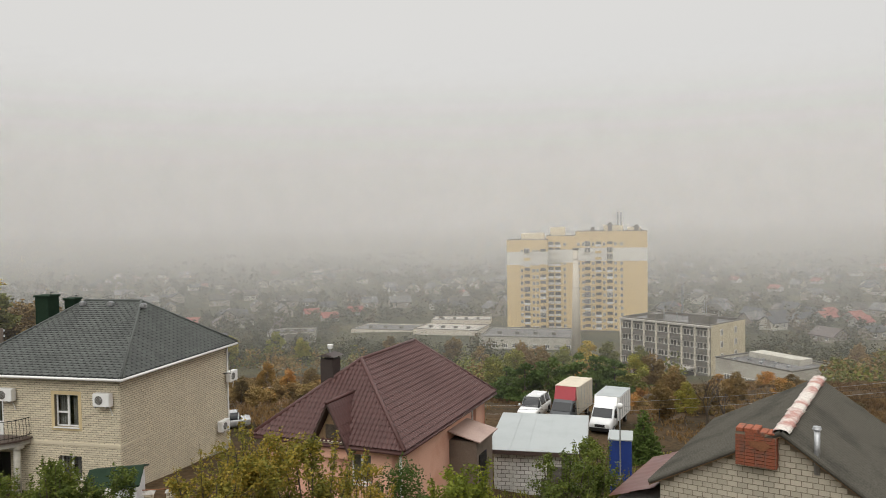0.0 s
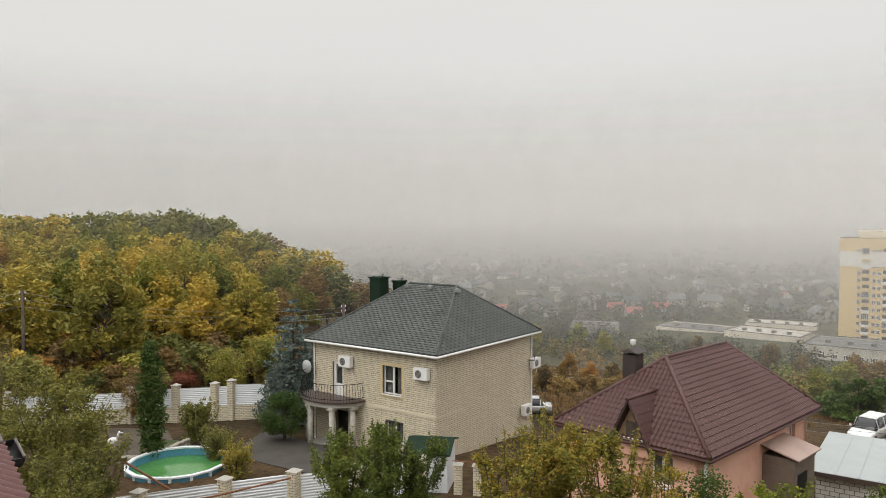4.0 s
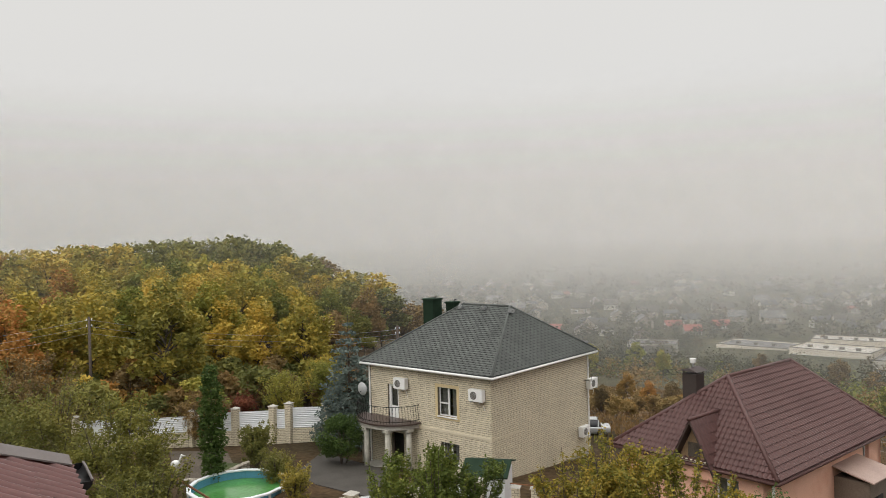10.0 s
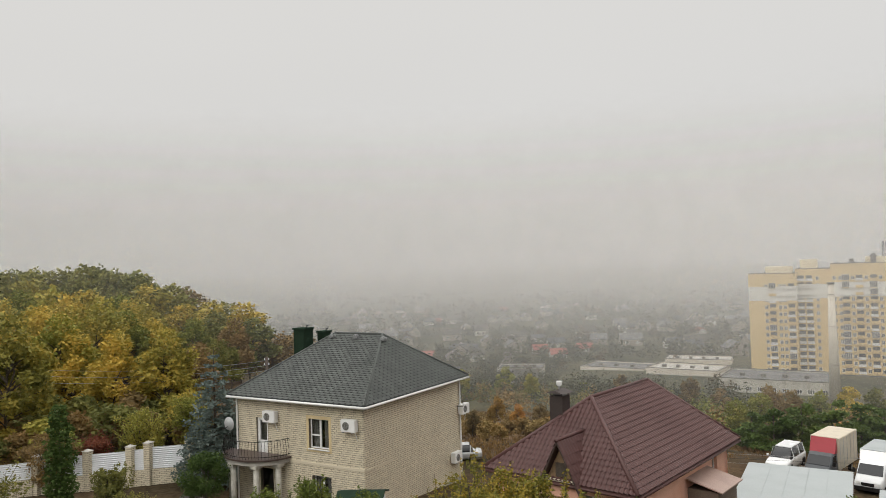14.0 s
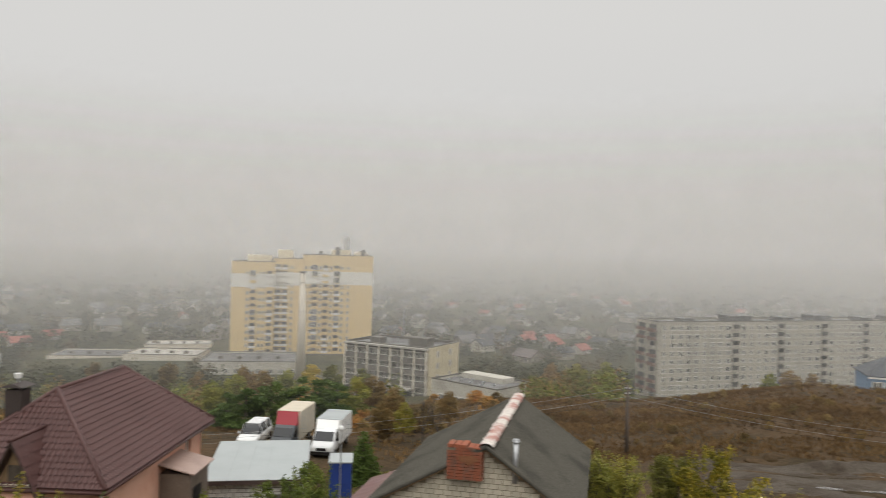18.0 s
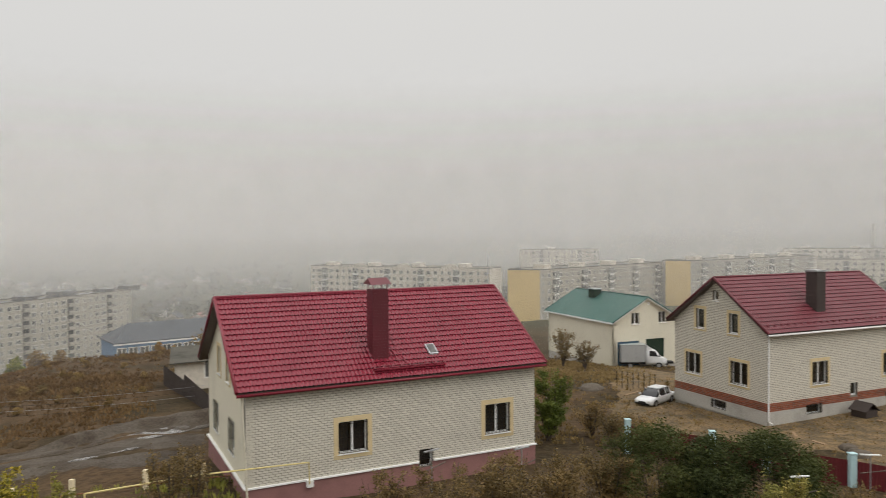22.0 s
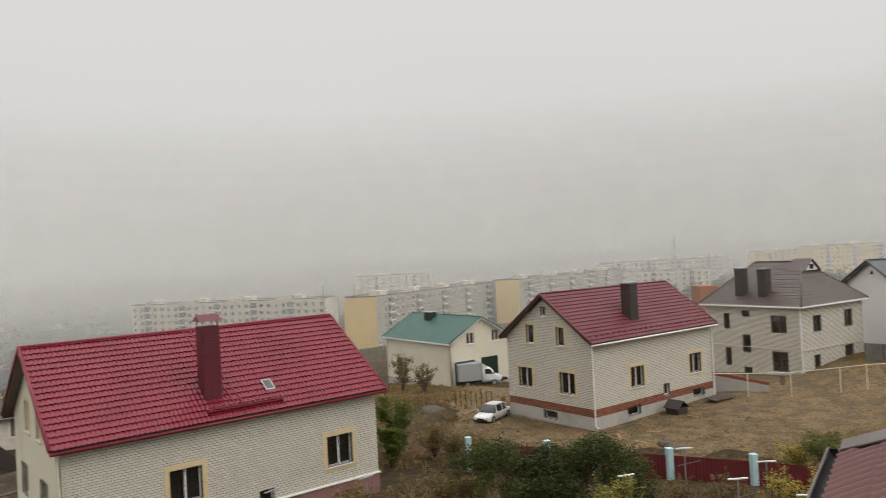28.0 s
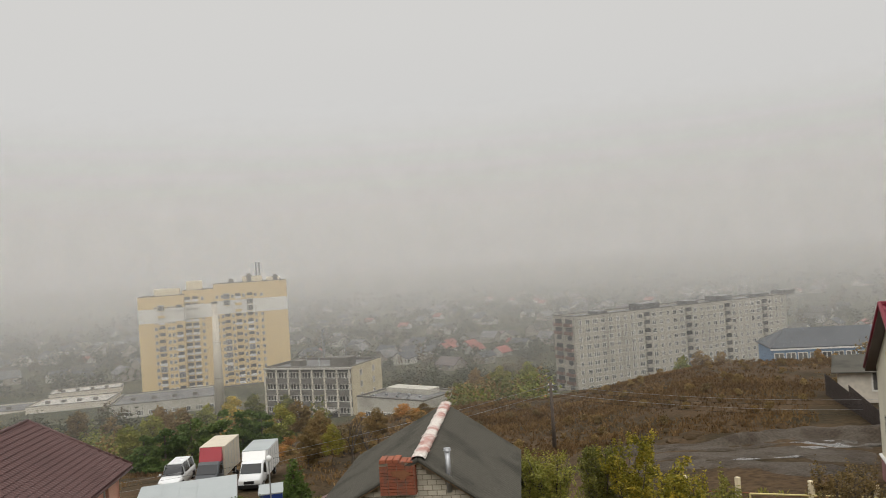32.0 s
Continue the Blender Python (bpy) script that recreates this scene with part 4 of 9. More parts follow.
def red_house():
    base = -11.7
    h = House("pale brick house with a cherry red metal tile gable roof", (26.13, 15.53), 138.6, 14.76, 10.05, -6.4, -2.97, base, (0, 0), 0.42)
    front = [(3.92, -9.52, 5.23, -8.14), (11.15, -9.6, 12.48, -8.18), (7.72, -10.66, 8.38, -9.85)]
    side = [(2.45, -9.7, 3.65, -8.22), (6.4, -9.65, 7.6, -8.2), (3.3, -6.7, 4.1, -5.35), (5.6, -6.7, 6.4, -5.35), (2.6, -11.3, 3.5, -10.8)]
    z1 = -10.42
    h.walls({"AB": M["pale_mortar"], "BC": M["pale_mortar"], "CD": M["cream_render"], "AD": M["cream_render"]}, {"AB": front, "AD": side}, M["pale_brick"], brick_from=z1, skip_brick=("CD", "AD", "BC", "AB"))
    for i, w in enumerate(front):
        h.window("AB", *w, trim=M["yellow_brick"] if i < 2 else None, grille=True, mull=1 if i < 2 else 0, drapes=M["dark_curtain"] if i < 2 else None, sill=i < 2)
    for i, w in enumerate(side):
        h.window("AD", *w, grille=i < 2, mull=0 if i > 1 else 1, trim=M["yellow_brick"] if 1 < i < 4 else None, trim_w=0.14, drapes=M["dark_curtain"] if i < 4 else None, sill=i < 4)
    for f in ("AB", "AD"):
        n = h.len[f]
        e = 0.06
        h.piece(f, "plinth", facade(n + e, z1 - base, [(a - 0.02, b0 - base, c + 0.02, min(d, z1) - base) for a, b0, c, d in [((n - s[2]) if f == "AD" else s[0], s[1], (n - s[0]) if f == "AD" else s[2], s[3]) for s in (front[2:] if f == "AB" else side[4:])]], thick=0.055), M["plinth_maroon"], "maroon rendered plinth").matrix_basis = h.at[f] @ pose(-e if f == "AB" else 0, -0.058, 0)
        led = [(-0.1, -0.13, z1 - base, n + 0.02, 0.0, z1 - base + 0.06)]
        if f == "AB":
            led = [(-0.1, -0.13, z1 - base, 7.69, 0.0, z1 - base + 0.06), (8.41, -0.13, z1 - base, n + 0.05, 0.0, z1 - base + 0.06)]
        h.piece(f, "ledge", boxes(led), M["white_plastic"], "white ledge over the plinth")
    h.roof(M["roof_red"], deck=M["roof_choc"], cap_r=0.08, amp=0.044, lip=0.052, seg=6)
    h.gutter(("AB",), M["roof_red"])
    # chimney, its flashing, snow guards, skylight, ladder and aerial
    A, B, C, D, RA, RB = h.corners()

    def on(x, y, up=0.0):
        return Vector((x, y, h.ze + h.g * y + up))

    c = chimney(h, 6.55, 1.35, 0.75, 0.75, h.ze + 0.5, h.zr + 0.42, M["roof_wine"], ribs=26, roofed=True, label="tall square red ribbed metal chimney with a cowl")
    for i in range(2):
        part("snow_guard", pipe([on(5.95, 0.5 - 0.16 * i, 0.16 + 0.05 * i), on(9.45, 0.5 - 0.16 * i, 0.16 + 0.05 * i)], 0.025), M["roof_red"], h.root)
    for i in range(9):
        x = 6.0 + 3.4 * i / 8
        part("guard_bracket", prism([on(x, 0.6, 0.02), on(x, 0.25, 0.02), on(x, 0.45, 0.22)], (0.05, 0, 0)), M["roof_red"], h.root)
    part("walkway", box(5.95, 0.25, h.ze + 0.34, 9.45, 0.62, h.ze + 0.38), M["roof_red"], h.root, "red roof walkway board")
    sk = part("skylight", prism([on(8.95, 0.95, 0.03), on(9.4, 0.95, 0.03), on(9.4, 1.5, 0.03), on(8.95, 1.5, 0.03)], (0, 0, 0.1)), M["galvanised"], h.root)
    part("pane", prism([on(9.0, 1.0, 0.135), on(9.35, 1.0, 0.135), on(9.35, 1.45, 0.135), on(9.0, 1.45, 0.135)], (0, 0, 0.01)), M["flat_roof"], sk)
    for dx in (0, 0.32):
        part("ladder_rail", pipe([on(7.35 + dx, 0.5, 0.07), on(6.75 + dx, 4.9, 0.07)], 0.03), M["roof_red"], h.root)
    for i in range(15):
        a, b = on(7.35, 0.5, 0.07).lerp(on(6.75, 4.9, 0.07), i / 14), on(7.67, 0.5, 0.07).lerp(on(7.07, 4.9, 0.07), i / 14)
        part("ladder_rung", tube(a, b, 0.022, seg=5), M["roof_red"], h.root)
    m = h.root.matrix_world
    ant = thing("roof_aerial", "thin metal television aerial on a roof ridge", "aerial", m @ pose(h.L - 0.35, h.W / 2, h.zr + 0.08))
    part("mast", tube((0, 0, 0), (0.0, 0, 1.75), 0.018, 0.012), M["galvanised"], ant)
    for i, w in enumerate((0.5, 0.42, 0.34, 0.28)):
        part("rod", tube((-w / 2, 0, 0.6 + 0.08 * i), (w / 2, 0, 0.62 + 0.08 * i), 0.007, seg=4), M["galvanised"], ant)
    # gas pipe and meter box on the front wall
    part("meter_box", box(2.45, -0.22, 1.02, 2.75, -0.0, 1.32, 0.01), M["white_plastic"], h.root, "white gas meter box").matrix_basis = h.at["AB"]
    part("downpipe", pipe([(0.25, 0.3, h.ze - 0.1), (0.45, 0.33, 0.3)], 0.045), M["cream_metal"], h.root)
    h.z1 = z1
    h.front = front
    return h


def wine_house():
    base = -11.5
    h = House("pale brick house with a wine red metal tile gable roof", (45.85, -7.08), 141.1, 13.41, 8.63, -6.05, -3.01, base, (0, 0), 0.4)
    side = [(3.85, -4.48, 4.35, -3.85), (5.1, -6.38, 5.85, -5.1), (2.28, -6.4, 3.0, -5.15), (5.45, -9.42, 6.75, -8.06), (1.52, -9.48, 2.84, -8.08), (3.2, -11.3, 4.45, -10.75)]
    front = [(3.62, -9.39, 4.92, -8.0), (9.97, -9.3, 11.3, -7.92), (6.95, -10.38, 7.6, -9.55), (3.1, -11.15, 4.42, -10.5), (10.2, -11.0, 11.5, -10.42)]
    h.walls(M["pale_mortar"], {"AB": front, "AD": side}, M["pale_brick"], brick_from=-10.2)
    for i, w in enumerate(side):
        h.window("AD", *w, trim=M["yellow_brick"] if 0 < i < 5 else None, grille=2 < i, mull=1 if i in (3, 4) else 0, trim_w=0.18, sill=i < 5)
    for i, w in enumerate(front):
        h.window("AB", *w, trim=M["yellow_brick"] if i < 2 else None, grille=i != 2, mull=1 if i < 2 else 0, trim_w=0.2, sill=i < 2)
    for f in ("AB", "AD"):
        n = h.len[f]
        vs, fs = bricks(n, 0.5, [((n - w[2]) if f == "AD" else w[0], w[1] + 10.6, (n - w[0]) if f == "AD" else w[2], w[3] + 10.6) for w in (front if f == "AB" else side)], proud=0.02)
        o = part("brick_belt", raw_mesh("brick_belt", [(x, y, z - 10.68 - base) for x, y, z in vs], fs, M["red_brick"]), None, h.root, "red brick belt over the plinth", kind="stuff")
        o.matrix_basis = h.at[f]
        ops = [((n - w[2]) if f == "AD" else w[0], max(0, w[1] - base), (n - w[0]) if f == "AD" else w[2], w[3] - base) for w in (front[3:] if f == "AB" else side[5:])]
        h.piece(f, "plinth", facade(n, 0.8, [(a, b, c, min(0.8, d)) for a, b, c, d in ops], thick=0.05), M["concrete"], "grey concrete plinth").matrix_basis = h.at[f] @ pose(0, -0.052, 0)
    h.roof(M["roof_wine"], deck=M["roof_choc"], cap_r=0.07, amp=0.04, lip=0.042, seg=4)
    h.gutter(("AB",))
    h.spout(0.35, 0.3)
    h.spout(h.L - 0.35, 0.3)
    chimney(h, 5.75, 1.6, 0.8, 0.8, h.ze + 0.5, h.zr + 0.35, M["fence_dark"], M["galvanised"], label="square dark brown metal chimney")
    for i in range(24):
        x = 0.4 + i * 0.55
        y = 0.45
        part("snow_guard", prism([(x, y + 0.12, h.ze + h.g * (y + 0.12)), (x, y - 0.08, h.ze + h.g * (y - 0.08)), (x, y, h.ze + h.g * y + 0.16)], (0.16, 0, 0)), M["roof_wine"], h.root)
    return h


def choc_house():
    base = -11.85
    h = House("pale two storey brick house with a brown tile hip roof", (67.73, -20.31), 235.1, 9.78, 10.02, -5.7, -2.27, base, (2.43, 2.9), 0.4)
    left = [(1.82, -7.87, 2.43, -6.46), (3.65, -6.74, 4.4, -6.21), (6.37, -7.97, 7.76, -6.53), (3.61, -9.75, 4.4, -8.29), (1.84, -11.05, 2.45, -9.53), (6.34, -11.1, 7.77, -9.53), (3.62, -11.7, 4.4, -11.05)]
    right = [(1.72, -7.95, 2.9, -6.56), (6.33, -7.91, 7.6, -6.46), (6.25, -11.0, 7.55, -9.48), (1.65, -11.6, 2.55, -9.8)]
    h.walls(M["pale_mortar"], {"AB": left, "BC": right}, M["pale_brick"])
    for w in left:
        h.window("AB", *w, mull=1 if w[2] - w[0] > 1 else 0, frame_m=M["roof_choc"], sill=False)
    for w in right:
        h.window("BC", *w, mull=0 if w[3] - w[1] > 1.7 else 1, frame_m=M["roof_choc"], sill=False)
    h.roof(M["roof_choc"], deck=M["white_plastic"], cap_r=0.07)
    h.gutter(("AB", "BC"))
    h.spout(h.L - 0.35, 0.3)
    part("gablet", prism([(h.L - 3.3, h.W / 2 - 1.0, h.zr - 0.75), (h.L - 3.3, h.W / 2 + 1.0, h.zr - 0.75), (h.L - 3.3, h.W / 2, h.zr + 0.1)], (1.3, 0, 0)), M["white_render"], h.root, "small white gablet at the ridge end")
    for s in (-1, 1):
        part("gablet_slope", prism([(h.L - 3.6, h.W / 2 + s * 1.25, h.zr - 0.85), (h.L - 1.85, h.W / 2 + s * 1.25, h.zr - 0.85), (h.L - 1.85, h.W / 2, h.zr + 0.18), (h.L - 3.6, h.W / 2, h.zr + 0.18)], (0, 0, 0.06)), M["roof_choc"], h.root)
    part("gablet_window", box(h.L - 2.02, h.W / 2 - 0.28, h.zr - 0.65, h.L - 1.97, h.W / 2 + 0.28, h.zr - 0.25), M["dark_glass"], h.root)
    for x in (3.55, 5.75):
        chimney(h, x, 1.3, 0.8, 0.8, h.ze + 0.4, h.zr - (0.40 if x < 4 else 0.45), M["fence_dark"], M["galvanised"] , label="square brown metal chimney")
    part("gas_pipe", pipe([(0.1, -0.1, 2.6), (h.L - 0.9, -0.1, 2.6)], 0.03), M["cream_metal"], h.root).matrix_basis = h.at["AB"]
    part("gas_pipe", pipe([(0.0, -0.1, 2.6), (8.8, -0.1, 2.5)], 0.03), M["cream_metal"], h.root).matrix_basis = h.at["BC"]
    return h


def green_house():
    base = -13.9
    h = House("cream rendered garage house with a green metal gable roof", (86.63, 10.95), 232.8, 13.5, 8.79, -9.3, -6.87, base, (0, 0), 0.35)
    side = [(2.2, -9.6, 3.2, -8.42), (5.6, -9.6, 6.6, -8.42), (0.5, -13.8, 3.2, -11.3), (4.0, -13.8, 6.3, -11.2)]
    h.walls(M["cream_render"], {"BC": side})
    for w in side[:2]:
        h.window("BC", *w)
    h.piece("BC", "gate", box(0.5, 0.05, 0.1, 3.2, 0.12, 2.6), M["blue_metal"], "blue sheet metal garage gate")
    h.piece("BC", "gate", box(4.0, 0.05, 0.1, 6.3, 0.12, 2.7), M["green_metal"], "green sheet metal garage gate")
    h.piece("BC", "vent", box(4.15, -0.02, 6.2, 4.5, 0.02, 6.5), M["white_plastic"])
    h.roof(M["roof_green"], deck=M["white_plastic"], cap_r=0.07)
    h.gutter(("AB",))
    chimney(h, 5.0, 3.6, 1.2, 0.9, h.ze + 1.2, h.zr + 0.3, M["green_metal"], M["sheet_pale"])
    return h


def grey_house():
    base = -10.6
    h = House("white brick house with a grey corrugated asbestos gable roof", (11.02, 17.59), 33.5, 7.82, 6.24, -7.5, -5.6, base, (0, 0), 0.25, ridge=2.75)
    h.walls(M["mortar"], {"AD": [(1.2, -8.9, 2.2, -8.0)]}, mat("cream_block", (0.46, 0.42, 0.335), 0.85, var=0.1, scale=1.2, fine=50, island=0.12), bh=0.13)
    h.window("AD", 1.2, -8.9, 2.2, -8.0, frame_m=M["blue_metal"], sill=False)
    A, B, C, D, RA, RB = h.corners()
    for e0, e1, t0, t1 in ((A, B, RA, RB), (C, D, RB, RA)):
        part("roof_deck", prism([p + Vector((0, 0, -0.03)) for p in (e0, e1, t1, t0)], (0, 0, -0.06)), M["wood"], h.root)
        part("roof_slope", tile_slope(e0, e1, t0, t1, wave=0.2, step=1.6, amp=0.075, lip=0.018, seg=6, material=M["asbestos"]), None, h.root, "weathered corrugated asbestos sheets", smooth=True)
    # mortar smeared along the ridge
    bm = bmesh.new()
    n = 26
    rings = []
    for i in range(n * 2 + 1):
        p = RA.lerp(RB, i / n / 2)
        k = 0.17 + 0.05 * noise.noise((i * 0.7, 2.1, 0))
        rings.append([bm.verts.new(p + Vector((0, k * 1.25 * math.cos(a * 0.7854) * (1 + 0.25 * noise.noise((i * 0.9, a, 3.0))), 0.02 + 0.6 * k * math.sin(a * 0.7854)))) for a in range(8)])
    for u, v in zip(rings, rings[1:]):
        for a in range(8):
            bm.faces.new((u[a], u[(a + 1) % 8], v[(a + 1) % 8], v[a]))
    part("ridge_mortar", bm, mat("ridge_mortar", (0.60, 0.55, 0.50), 0.9, var=0.25, scale=1.3, fine=20, other=(0.40, 0.22, 0.19), other_at=(0.47, 0.58), bump=0.6, dist=0.04), h.root, "pale mortar with pink patches along the ridge", smooth=True)
    for e in (A, D):
        part("verge_board", tube(e + Vector((0, 0, 0.02)), RA + Vector((0, 0, 0.02)), 0.07), M["asbestos"], h.root)
    # crumbling brick chimney at the gable
    w, d = 1.0, 0.55
    c = part("chimney", box(-0.05, h.ridge + 0.12, h.zr - 0.95, d, h.ridge + 0.12 + w, h.zr - 0.05), M["mortar"], h.root, "crumbling red brick chimney stack")
    for row in range(10):
        for face in range(2):
            n = 4 if face == 0 else 2
            span = w if face == 0 else d + 0.05
            for i in range(n):
                if row == 9 and random.random() < 0.3:
                    continue
                a0 = span * i / n + 0.008
                a1 = span * (i + 1) / n - 0.008
                z = h.zr - 0.95 + row * 0.092
                j = 0.01 * random.random()
                if face == 0:
                    part("brick", box(-0.075 - j, h.ridge + 0.12 + a0, z, -0.04, h.ridge + 0.12 + a1, z + 0.08), M["red_brick"], c)
                else:
                    part("brick", box(-0.05 + a0, h.ridge + 0.095 - j, z, -0.05 + a1, h.W / 2 + 0.13, z + 0.08), M["red_brick"], c)
    patch = [(-0.088, h.ridge + 0.5 + 0.26 * math.cos(a * 0.5236) * (1 + 0.35 * math.sin(a * 2.3)), h.zr - 0.36 + 0.13 * math.sin(a * 0.5236) * (1 + 0.3 * math.sin(a * 1.7))) for a in range(12)]
    part("mortar_patch", prism(patch, (-0.012, 0, 0)), M["rust"], c, "brown mortar where bricks have fallen off")
    for i in range(5):
        part("top_slab", box(-0.09 + 0.02 * (i % 2), h.ridge + 0.14 + 0.195 * i, h.zr - 0.05, 0.4 + 0.03 * (i % 3), h.ridge + 0.32 + 0.195 * i, h.zr + (0.05 if i > 1 else -0.01), 0.01), M["red_brick"], c)
    p = part("flue_pipe", tube((0.25, 1.93, h.ze + 0.9), (0.25, 1.93, h.ze + 2.08), 0.075, seg=12), M["galvanised"], h.root, "grey flue pipe with a cap", smooth=True)
    part("flue_cap", tube((0.25, 1.93, h.ze + 2.08), (0.25, 1.93, h.ze + 2.15), 0.12, 0.09, 12), M["galvanised"], p)
    # lean-to with tin sheets on the far side
    part("lean_to_roof", tile_slope((0.2, h.W + 1.3, h.ze - 0.75), (4.5, h.W + 1.3, h.ze - 0.75), (0.2, h.W - 0.1, h.ze - 0.2), (4.5, h.W - 0.1, h.ze - 0.2), wave=0.5, step=0.7, amp=0.015, material=M["roof_rust"]), None, h.root, "rusty tin lean-to roof")
    part("lean_to_wall", box(0.3, h.W - 0.3, 0, 4.4, h.W + 1.15, h.ze - 0.85), M["white_brick"], h.root)
    return h


def near_house():
    """The house whose dormer the camera stands in: the front slope of its hipped roof lies to both sides."""
    front, g, fe, half, back = 30.5, 0.584, 0.52, 6.17, 4.1
    ze = -1.313 - g * fe
    deep = fe + back  # from the eave to the ridge
    zr = ze + g * deep
    root = thing("house", "own house with a hipped roof of rust brown metal tile", "house", pose(0, 0, 0, 0, 0, -front))
    # own axes: x to the right, y ahead

    def at(x, y, up=0.0):
        return Vector((x, y, ze + g * (fe - y) + up))

    for s in (-1, 1):
        ends = [(s * half, fe), (s * 1.6, fe), (s * 1.6, -back), (s * (half - deep), -back)]
        if s > 0:
            ends = [ends[1], ends[0], ends[3], ends[2]]
        part("roof_slope", tile_slope(at(*ends[0]), at(*ends[1]), at(*ends[3]), at(*ends[2]), wave=0.135, step=0.35, amp=0.05, lip=0.022, seg=10, soft_wave=True, material=M["roof_rust"]), None, root, "rust brown pressed metal tile", smooth=True)
        part("roof_deck", prism([at(s * (half - 0.05), fe - 0.03, -0.03), at(s * 1.6, fe - 0.03, -0.03), at(s * 1.6, -back, -0.03), at(s * (half - deep), -back, -0.03)], (0, 0, -0.1)), M["roof_choc"], root)
        part("side_slope", tile_slope((s * half, -2 * back - fe if s > 0 else fe, ze), (s * half, fe if s > 0 else -2 * back - fe, ze), (s * (half - deep), -back, zr), (s * (half - deep), -back - 0.01, zr), seg=2, material=M["roof_rust"]), None, root, smooth=True)
    part("roof_slope", tile_slope((half, -2 * back - fe, ze), (-half, -2 * back - fe, ze), (half - deep, -back, zr), (deep - half, -back, zr), seg=2, material=M["roof_rust"]), None, root, smooth=True)
    part("apron_slope", tile_slope(at(-1.6, fe), at(1.6, fe), at(-1.6, -0.5), at(1.6, -0.5), wave=0.135, step=0.35, amp=0.05, lip=0.022, seg=6, soft_wave=True, material=M["roof_rust"]), None, root, "rust brown metal tile below the dormer", smooth=True)
    rnd = random.Random(6)
    for s in (-1, 1):
        # folded tin along the hip, standing a little off the tiles
        foot, head = Vector((s * (half + 0.02), fe + 0.02, ze)), Vector((s * (half - deep), -back, zr))
        for name, shift, out in (("hip_board", Vector((-s * 0.24, 0.0, 0.03)), Vector((0, 0, 0.012))), ("hip_board", Vector((0, -0.24, 0.03)), Vector((0, 0, 0.012)))):
            crest = Vector((0, 0, 0.075))
            part(name, prism([foot + crest, head + crest, head + shift + Vector((0, 0, 0.03)), foot + shift + Vector((0, 0, 0.03))], out), M["verge_tin"], root, "broad grey brown folded tin along the hip")
        # black strip painted for the shade in the gap under the hip tin
        part("hip_batten", prism([foot + Vector((-s * 0.10, 0, -0.05)), head + Vector((-s * 0.10, 0, -0.05)), head + Vector((-s * 0.10, 0, 0.05)), foot + Vector((-s * 0.10, 0, 0.05))], (s * 0.03, 0, 0)), M["black_iron"], root)
        x0, x1 = (1.6, half + 0.06) if s > 0 else (-half - 0.06, -5.70)
        rim = [(0.062 * math.cos(a * 0.3491), 0.062 * math.sin(a * 0.3491)) for a in range(9, 19)]
        bm = bmesh.new()
        ring = [[bm.verts.new((x, fe + 0.06 + p, ze + q)) for p, q in rim] for x in (x0, x1)]
        inner = [[bm.verts.new((x, fe + 0.06 + p * 0.9, ze + q * 0.9)) for p, q in rim] for x in (x0, x1)]
        for i in range(len(rim) - 1):
            bm.faces.new((ring[0][i], ring[0][i + 1], ring[1][i + 1], ring[1][i]))
            bm.faces.new((inner[0][i], inner[1][i], inner[1][i + 1], inner[0][i + 1]))
            for c in (0, 1):
                bm.faces.new((ring[c][i], inner[c][i], inner[c][i + 1], ring[c][i + 1]))
        gut = part("gutter", bm, M["black_iron"], root, "black half round eaves gutter", smooth=True)
        part("gutter_lip", tube((x0, fe + 0.122, ze + 0.004), (x1, fe + 0.122, ze + 0.004), 0.010, seg=6), M["verge_tin"], gut)
        for end in (x0, x1):
            part("stop_end", prism([(end, fe + 0.06 + 1.05 * p, ze + 1.05 * q) for p, q in rim], (s * 0.006, 0, 0)), M["black_iron"], gut)
        for i in range(24):  # roofing screws
            row = rnd.randrange(7)
            y = fe - (0.2 + 0.35 * row) / math.sqrt(1 + g * g)
            x = s * (round(rnd.uniform(2.6, half - (fe - y) - 0.5) / 0.135) * 0.135)
            part("screw", tube(at(x, y, 0.012), at(x, y, 0.042), 0.014, 0.010, 6), M["black_iron"], root)
        part("dormer_cheek", box(min(s * 1.55, s * 1.62), -3.4, -2.0, max(s * 1.55, s * 1.62), -0.55, 1.3), M["white_render"], root)
    part("dormer_front", facade(3.1, 3.2, [(0.5, 0.7, 2.6, 2.7)], thick=0.1), M["white_render"], root).matrix_basis = pose(-1.55, -0.55, -2.0) @ pose(3.1, 0, 0, 0, 0, 180)
    part("dormer_roof", box(-1.8, -3.6, 1.3, 1.8, -0.45, 1.4), M["roof_rust"], root)
    part("wall", boxes([(-half + 0.5, -2 * back, -9.6, half - 0.5, 0.0, -1.9)]), M["cream_brick"], root)


near_house()
DARK, BROWN, RED, WINE, CHOC, GREEN, GREY = dark_house(), brown_house(), red_house(), wine_house(), choc_house(), green_house(), grey_house()

